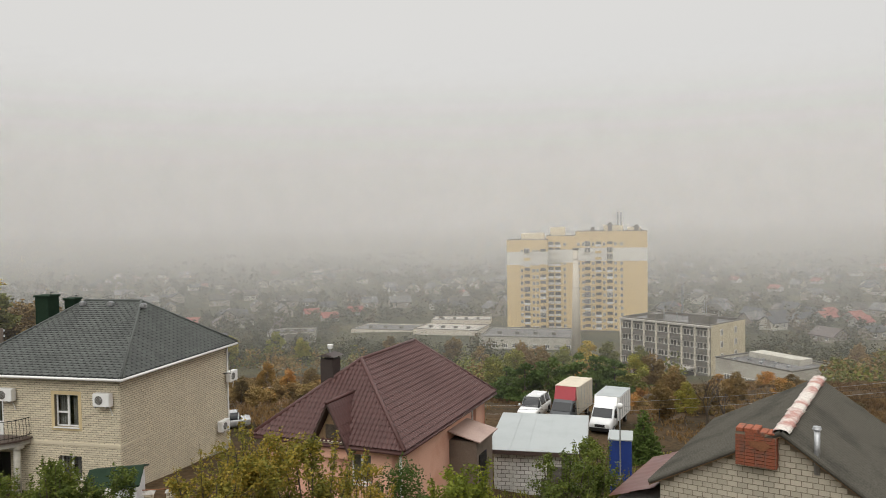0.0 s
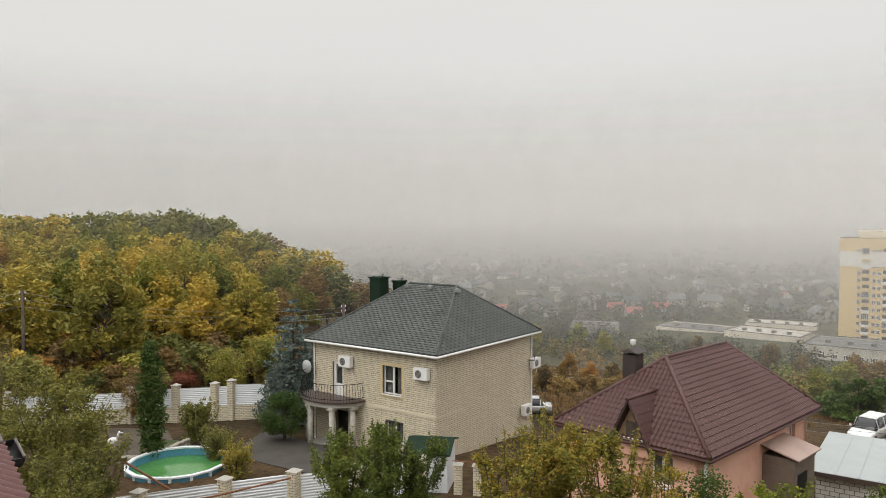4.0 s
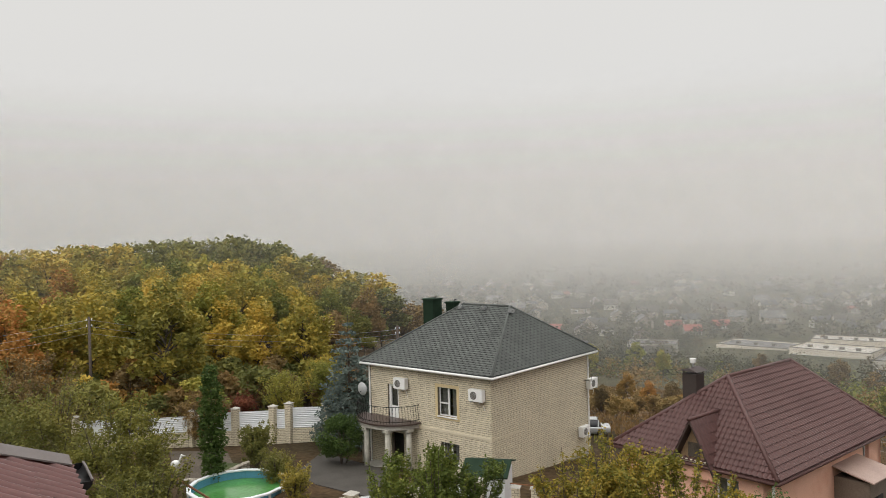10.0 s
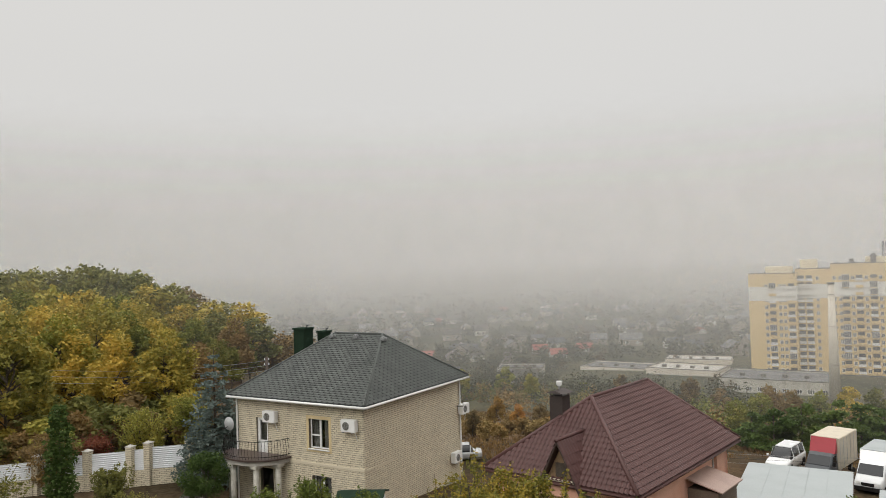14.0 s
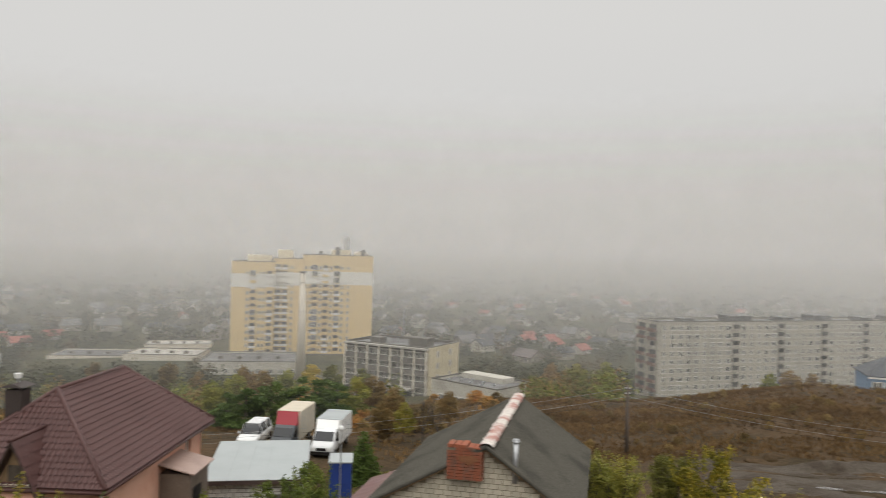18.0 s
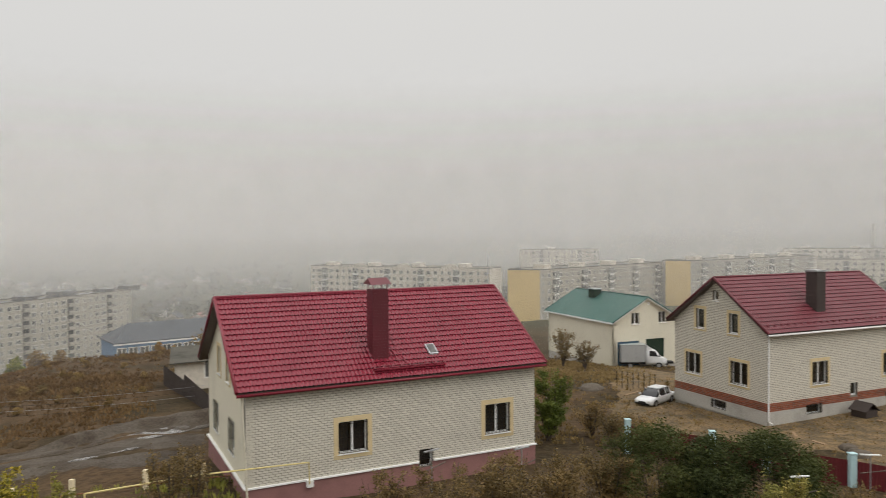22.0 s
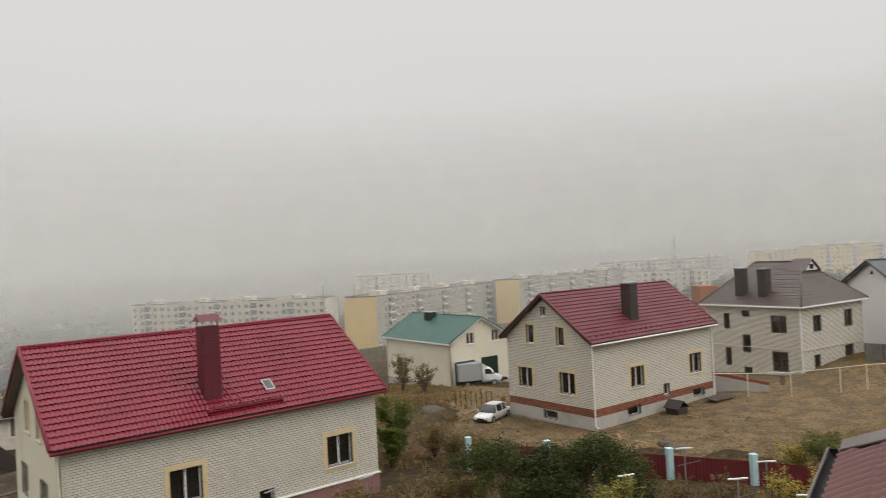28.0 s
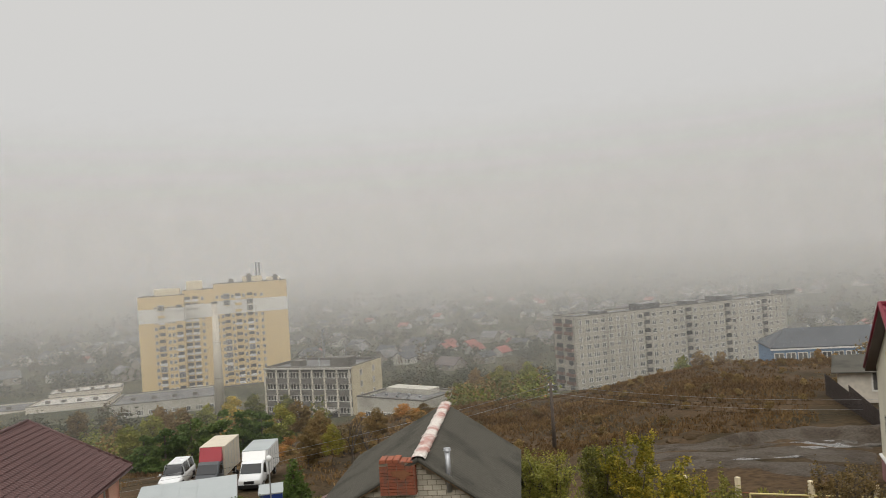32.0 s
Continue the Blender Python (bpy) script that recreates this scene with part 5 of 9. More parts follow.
# ---- blocks of flats and other buildings in the valley ----
def quad_window(w, h, cols=2, frame_m=None):
    """A far window: white frame with glazing bars round dark panes, one mesh."""
    bm = bmesh.new()
    t = 0.13
    for r in ((-w / 2, -0.08, 0, w / 2, 0, t), (-w / 2, -0.08, h - t, w / 2, 0, h), (-w / 2, -0.08, t, -w / 2 + t, 0, h - t), (w / 2 - t, -0.08, t, w / 2, 0, h - t)):
        bm_box(bm, *r)
    for i in range(1, cols):
        x = -w / 2 + w * i / cols
        bm_box(bm, x - t / 2, -0.07, t, x + t / 2, 0, h - t)
    n = len(bm.faces)
    bm_box(bm, -w / 2 + t, -0.03, t, w / 2 - t, 0.0, h - t)
    bm.faces.ensure_lookup_table()
    for f in bm.faces[n:]:
        f.material_index = 1
    return mesh_of("window", bm, [frame_m or M["tower_white"], M["far_pane"]])


def loggia_mesh(w, h, front):
    """A balcony of a block: parapet, slab and a flat dark panel painted for the glazing and the shaded recess behind
    it.
    """
    bm = bmesh.new()
    bm_box(bm, -w / 2, -0.9, -0.1, w / 2, 0, 0.02)
    bm_box(bm, -w / 2, -0.9, 0.02, w / 2, -0.82, 1.0)
    bm_box(bm, -w / 2, -0.82, 0.02, -w / 2 + 0.08, 0, 1.0)
    bm_box(bm, w / 2 - 0.08, -0.82, 0.02, w / 2, 0, 1.0)
    n = len(bm.faces)
    bm_box(bm, -w / 2 + 0.15, -0.05, 0.1, w / 2 - 0.15, 0.0, h - 0.5)
    bm.faces.ensure_lookup_table()
    for f in bm.faces[n:]:
        f.material_index = 1
    return mesh_of("balcony", bm, [front, M["far_pane"]])


SMALL_WIN, WIDE_WIN, MID_WIN = quad_window(1.3, 1.6, 2), quad_window(2.3, 1.6, 3), quad_window(1.75, 1.6, 2)
LOGGIA_W, LOGGIA_Y, LOGGIA_G, LOGGIA_R = loggia_mesh(2.8, 2.8, M["tower_white"]), loggia_mesh(2.8, 2.8, M["tower_yellow"]), loggia_mesh(2.8, 2.8, M["panel_grey"]), loggia_mesh(4.2, 2.8, mat("loggia_board", (0.22, 0.15, 0.125), 0.85, var=0.2, scale=0.3, fine=4))
GLAZED = quad_window(2.8, 2.5, 4)


class Block:
    """A block whose front runs from p0 to p1 as seen from the hill; depth lies behind."""

    def __init__(self, label, p0, p1, depth, base, top, wall_m, category="apartment building", root=None, roof_m=None):
        p0, p1 = Vector((p0[0], p0[1], 0)), Vector((p1[0], p1[1], 0))
        d = p1 - p0
        self.len, self.depth, self.top = d.length, depth, top - base
        m = pose(p0.x, p0.y, base, 0, 0, math.degrees(math.atan2(d.y, d.x)))
        self.root = root or thing("apartment_building" if category == "apartment building" else "building", label, category, m)
        self.m = Matrix.Identity(4) if not root else root.matrix_world.inverted() @ m
        self.add("wall", box(0, 0, -4, self.len, depth, self.top), wall_m)
        self.add("roof", box(0.35, 0.35, self.top, self.len - 0.35, depth - 0.35, self.top + 0.06), roof_m or M["flat_roof"])
        for r in ((0, 0, self.len, 0.35), (0, depth - 0.35, self.len, depth), (0, 0.35, 0.35, depth - 0.35), (self.len - 0.35, 0.35, self.len, depth - 0.35)):
            self.add("parapet", box(r[0], r[1], self.top, r[2], r[3], self.top + 0.5), wall_m)
            self.add("coping", box(r[0] - 0.06, r[1] - 0.06, self.top + 0.502, r[2] + 0.06, r[3] + 0.06, self.top + 0.75), M["dark_concrete"])

    def add(self, name, bm, material, label="", at=None, parent=None):
        o = part(name, bm, material, parent or self.root, label)
        o.matrix_basis = self.m @ (at or Matrix.Identity(4))
        return o

    def put(self, name, mesh, x, z, y=-0.001, turn=0):
        o = part(name, mesh, None, self.root)
        o.matrix_basis = self.m @ pose(x, y, z, 0, 0, turn)

    def box(self, name, x0, y0, x1, y1, h, material, z0=None):
        z0 = self.top if z0 is None else z0
        return self.add(name, box(x0, y0, z0, x1, y1, z0 + h), material)


def yellow_tower():
    D = 355
    base, label = -51.5, "yellow and white sixteen storey tower block in fog"
    a, b = polar(10.15, D), polar(15.44, D)
    right = Block(label, a, b, 15, base, -5.0, M["tower_yellow"])
    r = right.root
    l0, l1 = polar(4.92, D - 4), polar(8.0, D - 6)
    left = Block(label, l0, l1, 15, base, -8.6, M["tower_yellow"], root=r)
    m0, m1 = polar(7.95, D + 1.5), polar(10.2, D + 1.5)
    mid = Block(label, m0, m1, 13, base, -7.0, M["tower_yellow"], root=r)
    for blk, orange in ((right, 7.2), (left, 5.0), (mid, 6.0)):
        blk.add("white_band", box(-0.06, -0.06, blk.top - orange - 6.2, blk.len + 0.06, blk.depth + 0.06, blk.top - orange), M["tower_white"], "white band round the upper floors")
    floor = 3.0
    for i in range(14):
        z = 1.2 + i * floor
        for x, kind in ((1.4, 3), (3.6, 0), (5.6, 2), (8.2, 0), (10.6, 2), (13.2, 0), (15.8, 2), (18.4, 1), (21.2, 1)):
            if kind == 2:
                q = random.random()
                right.put("balcony", LOGGIA_W if q < 0.3 else LOGGIA_Y, x, z - 0.3)
                if q > 0.75:
                    right.put("glazing", GLAZED, x, z - 0.2, -0.92)
            elif kind == 3:
                right.put("window", SMALL_WIN, x, z)
            else:
                right.put("window", SMALL_WIN, x, z)
        for x, kind in ((7.1, 0), (9.6, 2), (12.6, 0), (14.4, 0), (17.0, 2)):
            if x < left.len - 0.8 and z + 1.4 < left.top - 4:
                if kind == 2:
                    q = random.random()
                    left.put("balcony", LOGGIA_W if q < 0.4 else LOGGIA_Y, x, z - 0.3)
                    if q > 0.8:
                        left.put("glazing", GLAZED, x, z - 0.2, -0.92)
                else:
                    left.put("window", SMALL_WIN, x, z)
        for x, kind in ((2.2, 2), (5.4, 2), (8.6, 0)):
            (mid.put("balcony", LOGGIA_W, x, z - 0.3) if kind == 2 else mid.put("window", SMALL_WIN, x, z))
    right.box("plant_room", 13, 4, 22, 12, 3.2, M["tower_pale"])
    right.box("plant_room", 24, 3, 30, 12, 2.2, M["tower_pale"])
    left.box("plant_room", 6.5, 4, 17, 12, 3.5, M["tower_pale"])
    mid.box("plant_room", 2, 3, 9, 11, 4.6, M["tower_pale"])
    for x in (19.6, 21.0):
        right.add("roof_stack", tube((x, 6, right.top), (x, 6, right.top + 9.5), 0.45, seg=10), M["galvanised"])
    for x, h in ((7, 2.5), (15, 4.5), (27, 3.4)):
        right.add("vent", box(x, 2, right.top, x + 2, 4, right.top + h), M["dark_concrete"])
    right.add("entrance", box(0, -1.5, -3.5, right.len, 0, 0.3), M["dark_concrete"], "dark ground floor with entrances")
    left.add("entrance", box(0, -1.5, -3.5, left.len, 0, 0.3), M["dark_concrete"])


def boiler_stack():
    p = polar(10.15, 262)
    s = thing("chimney_stack", "tall pale grey boiler house chimney", "chimney", pose(p.x, p.y, -47))
    part("shaft", tube((0, 0, 0), (0, 0, 37.3), 1.75, 0.85, 20), M["panel_pale"], s, smooth=True)
    part("rim", tube((0, 0, 37.3), (0, 0, 37.9), 1.05, 1.05, 20), M["dark_concrete"], s, smooth=True)
    for z in (12, 24, 34):
        part("hoop", tube((0, 0, z), (0, 0, z + 0.25), 1.85 - z * 0.024, 1.85 - z * 0.024, 20), M["concrete"], s, smooth=True)


def grey_slab():
    """Nine storeys, seen from a corner."""
    c, e = polar(37.19, 250), polar(52.1, 316)
    b = Block("long grey nine storey panel block of flats", c, e, 12.5, -48.3, -22.4, M["panel_grey"])
    n = 31
    for f in range(9):
        z = 1.3 + f * 2.78
        for i in range(n):
            x = 2.2 + (b.len - 4.4) * i / (n - 1)
            k = i % 6
            if k in (3,) and i > 5:
                b.put("balcony", LOGGIA_G, x, z - 0.4)
            elif k in (0, 5):
                b.put("window", SMALL_WIN, x, z)
            else:
                b.put("window", MID_WIN if k != 2 else WIDE_WIN, x, z)
        for y in (3.2, 9.4):
            b.put("balcony", LOGGIA_R if (f * 7 + int(y)) % 3 else LOGGIA_G, -0.001, z - 0.4, y, -90)
    for i in range(6):
        b.add("joint", box(b.len * (i + 0.5) / 6 - 0.12, -0.05, -2, b.len * (i + 0.5) / 6 + 0.12, 0.02, b.top), M["old_concrete"])
    for x, w, h in ((12, 4, 1.2), (30, 9, 2.2), (52, 5, 1.5), (66, 8, 2.2), (88, 5, 1.4), (101, 6, 1.8)):
        b.box("lift_room", x, 3, x + w, 9, h, M["flat_roof"])


def office_frame():
    """The half-abandoned office block with concrete fins, and its single storey hall."""
    a, c = polar(13.6, 207), polar(19.85, 193)
    b = Block("abandoned four storey concrete office block with dark windows", a, c, 17, -39.5, -26.6, M["dark_concrete"], "office building")
    d = b.add("side_wall", box(b.len + 0.07, 0, -4, b.len + 0.22, 17, b.top + 0.5), mat("end_render", (0.55, 0.48, 0.34), 0.9, var=0.12, scale=0.3, fine=4), "cream rendered end wall")
    for f in range(4):
        z = 0.4 + f * 3.05
        b.add("spandrel", box(0, -0.75, z - 0.35, b.len, -0.002, z + 0.85), M["dark_concrete"])
        b.add("floor_slab", box(0, -0.8, z + 2.55, b.len, -0.002, z + 2.72), M["concrete"])
        for i in range(14):
            b.put("window", MID_WIN, b.len * (i + 0.5) / 14, z + 1.0)
        for y in (5.0, 12.0):
            b.put("window", SMALL_WIN, b.len + 0.221, z + 1.0, y, 90)
    for i in range(8):
        x = b.len * i / 7
        b.add("fin", box(x - 0.2, -1.0, -3, x + 0.2, -0.76, b.top + 0.2), M["panel_pale"])
    b.add("cornice", box(-0.3, -1.1, b.top, b.len + 0.3, 0.4, b.top + 0.45), M["concrete"])
    b.box("plant_room", b.len * 0.7, 3, b.len * 0.92, 7, 2.6, M["dark_concrete"])
    b.box("plant_room", b.len * 0.2, 4, b.len * 0.32, 7.5, 1.6, M["dark_concrete"])
    for x, h in ((0.81, 6), (0.83, 5), (0.79, 4.5), (0.5, 2.2), (0.35, 2)):
        b.add("antenna", tube((b.len * x, 6, b.top), (b.len * x, 6, b.top + h), 0.07), M["galvanised"])
    b.add("canopy", box(b.len * 0.62, -4.5, 2.4, b.len * 0.86, -0.8, 2.8), M["concrete"])
    p = polar(17.9, 240)
    m = thing("radio_mast", "thin steel mast standing behind an office block", "mast", pose(p.x, p.y, ground_z(p.x, p.y)))
    top = -0.083 * 240 - ground_z(p.x, p.y)
    part("shaft", tube((0, 0, -0.5), (0, 0, top), 0.35, 0.18, 8), M["galvanised"], m)
    for k in range(4):
        part("antenna", tube((0.4, 0, top - 1 - 2.2 * k), (0.4, 0, top + 0.4 - 2.2 * k), 0.12), M["galvanised"], m)
    h0, h1 = polar(20.2, 166), polar(25.3, 154)
    hall = Block("cream single storey concrete hall with a flat felt roof", h0, h1, 13, -34.2, -29.6, M["old_concrete"], "hall")
    for i in range(5):
        hall.put("window", WIDE_WIN, 3.4 + i * 1.9, 0.6)
    hall.box("upper_wall", 1.5, 8.5, hall.len - 5, 12.5, 1.2, M["old_concrete"])
    for i in range(7):
        hall.box("roof_vent", 2 + i * 1.9, 3 + (i * 37 % 5), 2.5 + i * 1.9, 3.5 + (i * 37 % 5), 0.5, M["galvanised"])


def low_sheds():
    specs = [((-7.2, 372), (-1.2, 358), 22, -0.1405, 4.5, "panel_pale"), ((-2.4, 345), (2.6, 335), 20, -0.1425, 6.0, "panel_pale"), ((2.7, 290), (9.9, 285), 26, -0.1545, 6.2, "old_concrete"), ((-1.0, 395), (3.6, 392), 16, -0.131, 6, "panel_pale"), ((-13.5, 330), (-10, 328), 14, -0.142, 4, "old_concrete")]
    for (a0, d0), (a1, d1), dep, tn, h, m in specs:
        top = tn * d0
        b = Block("long low industrial shed with a flat pale roof", polar(a0, d0), polar(a1, d1), dep, top - h, top, M[m], "shed", roof_m=M["flat_roof"] if m == "old_concrete" or a0 < -5 else M["concrete"])
        n = int(b.len / 4)
        for i in range(n):
            b.put("window", WIDE_WIN, b.len * (i + 0.5) / n, h * 0.4)
        for i in range(4):
            b.box("roof_vent", b.len * (0.15 + 0.2 * i), dep * 0.4, b.len * (0.15 + 0.2 * i) + 1.6, dep * 0.4 + 1.6, 1.1, M["dark_concrete"])


def blue_building():
    p0, p1 = polar(50.9, 150), polar(60, 158)
    d = p1 - p0
    root = thing("building", "long blue building with white windows and a dark hip roof", "building", pose(p0.x, p0.y, -27.5, 0, 0, math.degrees(math.atan2(d.y, d.x))))
    L, W, h, r = d.length, 11.0, 7.0, 10.0
    part("wall", box(0.3, 0.3, -3, L - 0.3, W - 0.3, h), mat("blue_wall", (0.17, 0.25, 0.36), 0.8, var=0.12, scale=0.3, fine=4), root)
    for poly in ([(0, 0, h), (L, 0, h), (L - 4, W / 2, r), (4, W / 2, r)], [(L, W, h), (0, W, h), (4, W / 2, r), (L - 4, W / 2, r)], [(0, W, h), (0, 0, h), (4, W / 2, r)], [(L, 0, h), (L, W, h), (L - 4, W / 2, r)]):
        part("roof_slope", prism(poly, (0, 0, 0.15)), M["hip_slate"], root)
    for z in (1.6, 4.6):
        for i in range(12):
            o = part("window", MID_WIN, None, root)
            o.matrix_basis = pose(1.5 + (L - 3) * i / 11, 0.3, z)
    part("cornice", box(0, 0.0, h - 0.3, L, 0.25, h - 0.02), M["white_plastic"], root)


def right_blocks():
    """Panel blocks beyond the houses, their ends painted yellow."""
    def panel(label, a0, d0, a1, d1, dep, top0, h, wall, floors, step, end=None, mod=5):
        b = Block(label, polar(a0, d0), polar(a1, d1), dep, top0 - h, top0, M[wall])
        n = max(3, int(b.len / step))
        for f in range(floors):
            z = h - 2.4 - f * 2.85
            for i in range(n):
                x = b.len * (i + 0.5) / n
                k = i % mod
                if k == 2:
                    b.put("balcony", LOGGIA_W, x, z - 0.4)
                    b.put("glazing", GLAZED, x, z - 0.2, -0.92)
                else:
                    b.put("window", MID_WIN if k else SMALL_WIN, x, z)
        if end:
            b.add("end_wall", box(-0.12, -0.05, -3, 0.0, dep + 0.05, b.top + 0.3), M[end], "end wall painted ochre yellow")
        for i in range(max(1, n // 6)):
            x = b.len * (i + 0.4) / max(1, n // 6)
            b.box("lift_room", x - 2, 3, x + 2, 8, 2.2, M["panel_pale"])
        return b

    b = panel("pale five storey block with curved gables in fog", 64.85, 345, 78.6, 300, 13, -15.6, 16, "panel_pale", 4, 3.3)
    for i in range(3):
        x = b.len * (0.3 + 0.25 * i)
        arc = [(x + 4 * math.cos(math.pi * k / 10), -0.1, b.top + 2.2 * math.sin(math.pi * k / 10)) for k in range(11)]
        b.add("curved_gable", prism(arc, (0, 0.5, 0)), M["panel_pale"])
    c = panel("grey nine storey panel block with a yellow end", 82.45, 262, 91.6, 330, 14, -14.2, 27, "panel_grey", 6, 3.4)
    e0, e1 = polar(80.0, 266), polar(82.45, 262)
    end = Block("", e0, e1, 1.5, -45, -14.3, M["gable_yellow"], root=c.root)
    c2 = panel("grey panel block with a yellow end behind", 93.5, 318, 101.5, 400, 14, -13.2, 27, "panel_grey", 5, 3.4)
    Block("", polar(91.75, 322), polar(93.5, 318), 1.5, -42, -13.2, M["gable_yellow"], root=c2.root)
    panel("far reddish brick block in fog", 81.1, 520, 86.9, 530, 14, -13.5, 22, "panel_pale", 4, 5)
    panel("far pale block in fog", 100.0, 520, 108.9, 545, 16, -13.0, 20, "panel_pale", 4, 4)
    panel("pale low block in fog", 102.2, 430, 107.6, 440, 16, -16.5, 14, "panel_pale", 3, 4)
    panel("pale block in fog", 96.5, 480, 101, 500, 14, -18, 14, "panel_pale", 3, 5)
    panel("orange and cream block far off in fog", 110.6, 560, 114.2, 570, 16, -10.5, 22, "gable_yellow", 5, 4)
    panel("orange and cream block far off in fog", 114.4, 545, 118.5, 580, 16, -8.5, 22, "gable_yellow", 5, 4)
    panel("pale block far off in fog", 119, 640, 127, 660, 16, -6, 22, "panel_pale", 4, 5)
    p = polar(105.2, 620)
    s = thing("chimney_stack", "tall factory chimney far off in fog", "chimney", pose(p.x, p.y, -30))
    part("shaft", tube((0, 0, 0), (0, 0, 33.5), 2.2, 1.5, 16), M["concrete"], s, smooth=True)
    for az, d, h in ((107.6, 600, 16), (108.1, 600, 16)):
        p = polar(az, d)
        solid("flue_pipe", tube((0, 0, 0), (0, 0, h), 1.0, 0.9, 10), M["concrete"], "thin flue pipe far off in fog", "chimney", pose(p.x, p.y, -25))
    # orange brick stack house with a pale gable roof between
    p = polar(107.1, 128)
    k = thing("house", "orange brick stair tower with a pale shed roof", "house", pose(p.x, p.y, -14, 0, 0, 10))
    part("tower", box(-1.5, -1.5, -3, 1.5, 1.5, 6.6), mat("orange_brick", (0.33, 0.13, 0.07), 0.9, var=0.15, scale=1, fine=10), k)
    part("roof", prism([(-3, 3, 3.9), (7, 3, 3.9), (6, 7, 6.2), (-2, 7, 6.2)], (0, 0, 0.3)), M["hip_slate"], k)
    part("wall", box(-2.6, 3.4, -3, 6.6, 7.5, 3.85), M["panel_pale"], k)


def slate_house():
    """White house with a slate grey roof, and the brown-roofed one behind it."""
    h = House("white rendered house with a slate grey gable roof", (64.0, -36.1), 182.0, 14.0, 11.2, -5.0, -2.65, -11.6, (0, 0), 0.45)
    h.walls(M["white_render"], {"AD": [(9.4, -10.9, 9.9, -5.8)]})
    h.window("AD", 9.4, -10.9, 9.9, -5.8, mull=0, frame_m=M["roof_slate"], sill=False)
    h.roof(M["roof_slate"], deck=M["roof_slate"], amp=0.0, step=0.6, lip=0.012)
    part("gable_vent", prism([(0.38, 5.3, h.zr - 1.3), (0.38, 5.9, h.zr - 1.3), (0.38, 5.6, h.zr - 0.9)], (0.05, 0, 0)), M["opening_dark"], h.root)
    # the slope runs on downwards over the terrace
    low = [Vector((x, y, h.ze + h.g * y + 0.02)) for x, y in ((1.75, -4.5), (13.9, -4.5), (13.9, 0.1), (1.75, 0.1))]
    part("lower_roof", tile_slope(low[0], low[1], low[3], low[2], amp=0.0, step=0.6, lip=0.012, material=M["roof_slate"]), None, h.root)
    part("lower_deck", prism([p - Vector((0, 0, 0.03)) for p in low], (0, 0, -0.12)), M["roof_choc"], h.root)
    part("lower_verge", tube(low[0], low[3], 0.07), M["roof_choc"], h.root)
    part("lower_gutter", tube(low[0] + Vector((0, -0.05, -0.05)), low[1] + Vector((0, -0.05, -0.05)), 0.06), M["roof_choc"], h.root, smooth=True)
    part("terrace_wall", facade(11.2, 4.75, [(0.5, 0.2, 1.5, 2.7), (2.1, 1.1, 3.7, 2.7), (5.2, 1.1, 7.2, 2.7)]), M["white_render"], h.root).matrix_basis = pose(2.05, -3.9, 0)
    # added dark sheet, its colour stands for the unlit space behind the openings
    part("terrace_back", box(2.1, -3.3, 0.1, 13.0, -3.2, 4.6), M["opening_dark"], h.root)
    part("terrace_door", box(2.75, -3.75, 0.2, 3.45, -3.68, 2.6, 0.01), M["white_plastic"], h.root, "white glazed terrace door")
    part("terrace_side", facade(4.5, 6.8, [(2.4, 3.0, 3.2, 4.4)], ((0.42, 1, h.ze + 0.1),)), M["white_render"], h.root).matrix_basis = pose(2.05, 0.6, 0, 0, 0, -90)
    part("recess_wall", box(0.5, 0.2, 0, 3.0, 0.4, h.ze - 0.2), M["white_render"], h.root)
    for x, y in ((3.2, -1.5), (5.1, -0.95)):
        sky = part("skylight", prism([(x + a, y + b, h.ze + h.g * (y + b) + 0.05) for a, b in ((0, 0), (0.5, 0), (0.5, 1.45), (0, 1.45))], (0, 0, 0.09)), M["white_plastic"], h.root)
        part("pane", prism([(x + a, y + b, h.ze + h.g * (y + b) + 0.145) for a, b in ((0.08, 0.1), (0.42, 0.1), (0.42, 1.35), (0.08, 1.35))], (0, 0, 0.01)), M["sheet_pale"], sky)
    for x, w in ((3.5, 1.2), (6.9, 3.2)):
        c = chimney(h, x, 5.3, w, 0.9, h.ze + 1.6, h.zr + 0.5, M["concrete"], M["galvanised"], label="broad grey rendered chimney")
        for k in range(int(w / 0.3)):
            part("cap_strip", box(x - w / 2 + 0.05 + 0.3 * k, 4.8, h.zr + 0.6, x - w / 2 + 0.2 + 0.3 * k, 5.8, h.zr + 0.66), M["dark_concrete"], c)
    part("canopy", box(0.3, -2.4, 4.3, 2.0, 0.1, 4.42), M["wood_pole"], h.root, "dark slab canopy over the recess")
    part("prop", pipe([(0.5, -2.3, 4.3), (1.2, -0.2, 3.2)], 0.07), M["wood_pole"], h.root)
    part("prop", pipe([(0.45, -1.0, 4.5), (0.45, -1.0, 6.2)], 0.08), M["wood_pole"], h.root)
    part("recess_window", box(1.6, 0.13, 4.9, 2.5, 0.195, 6.0), M["dark_glass"], h.root)
    part("stair_window", box(0.9, 0.13, 1.0, 1.7, 0.195, 3.0), M["dark_glass"], h.root)
    a, b = polar(117.2, 64.5), polar(127, 62.5)
    d = b - a
    wall = thing("retaining_wall", "dark stained concrete block wall along a yard", "wall", pose(a.x, a.y, -12.5, 0, 0, math.degrees(math.atan2(d.y, d.x))))
    for i in range(9):
        part("block", box(d.length * i / 9 + 0.02, -0.15, 0, d.length * (i + 1) / 9 - 0.02, 0.15, 4.05 - 0.055 * i + 0.05 * (i % 3), 0.02), M["dark_concrete"], wall)
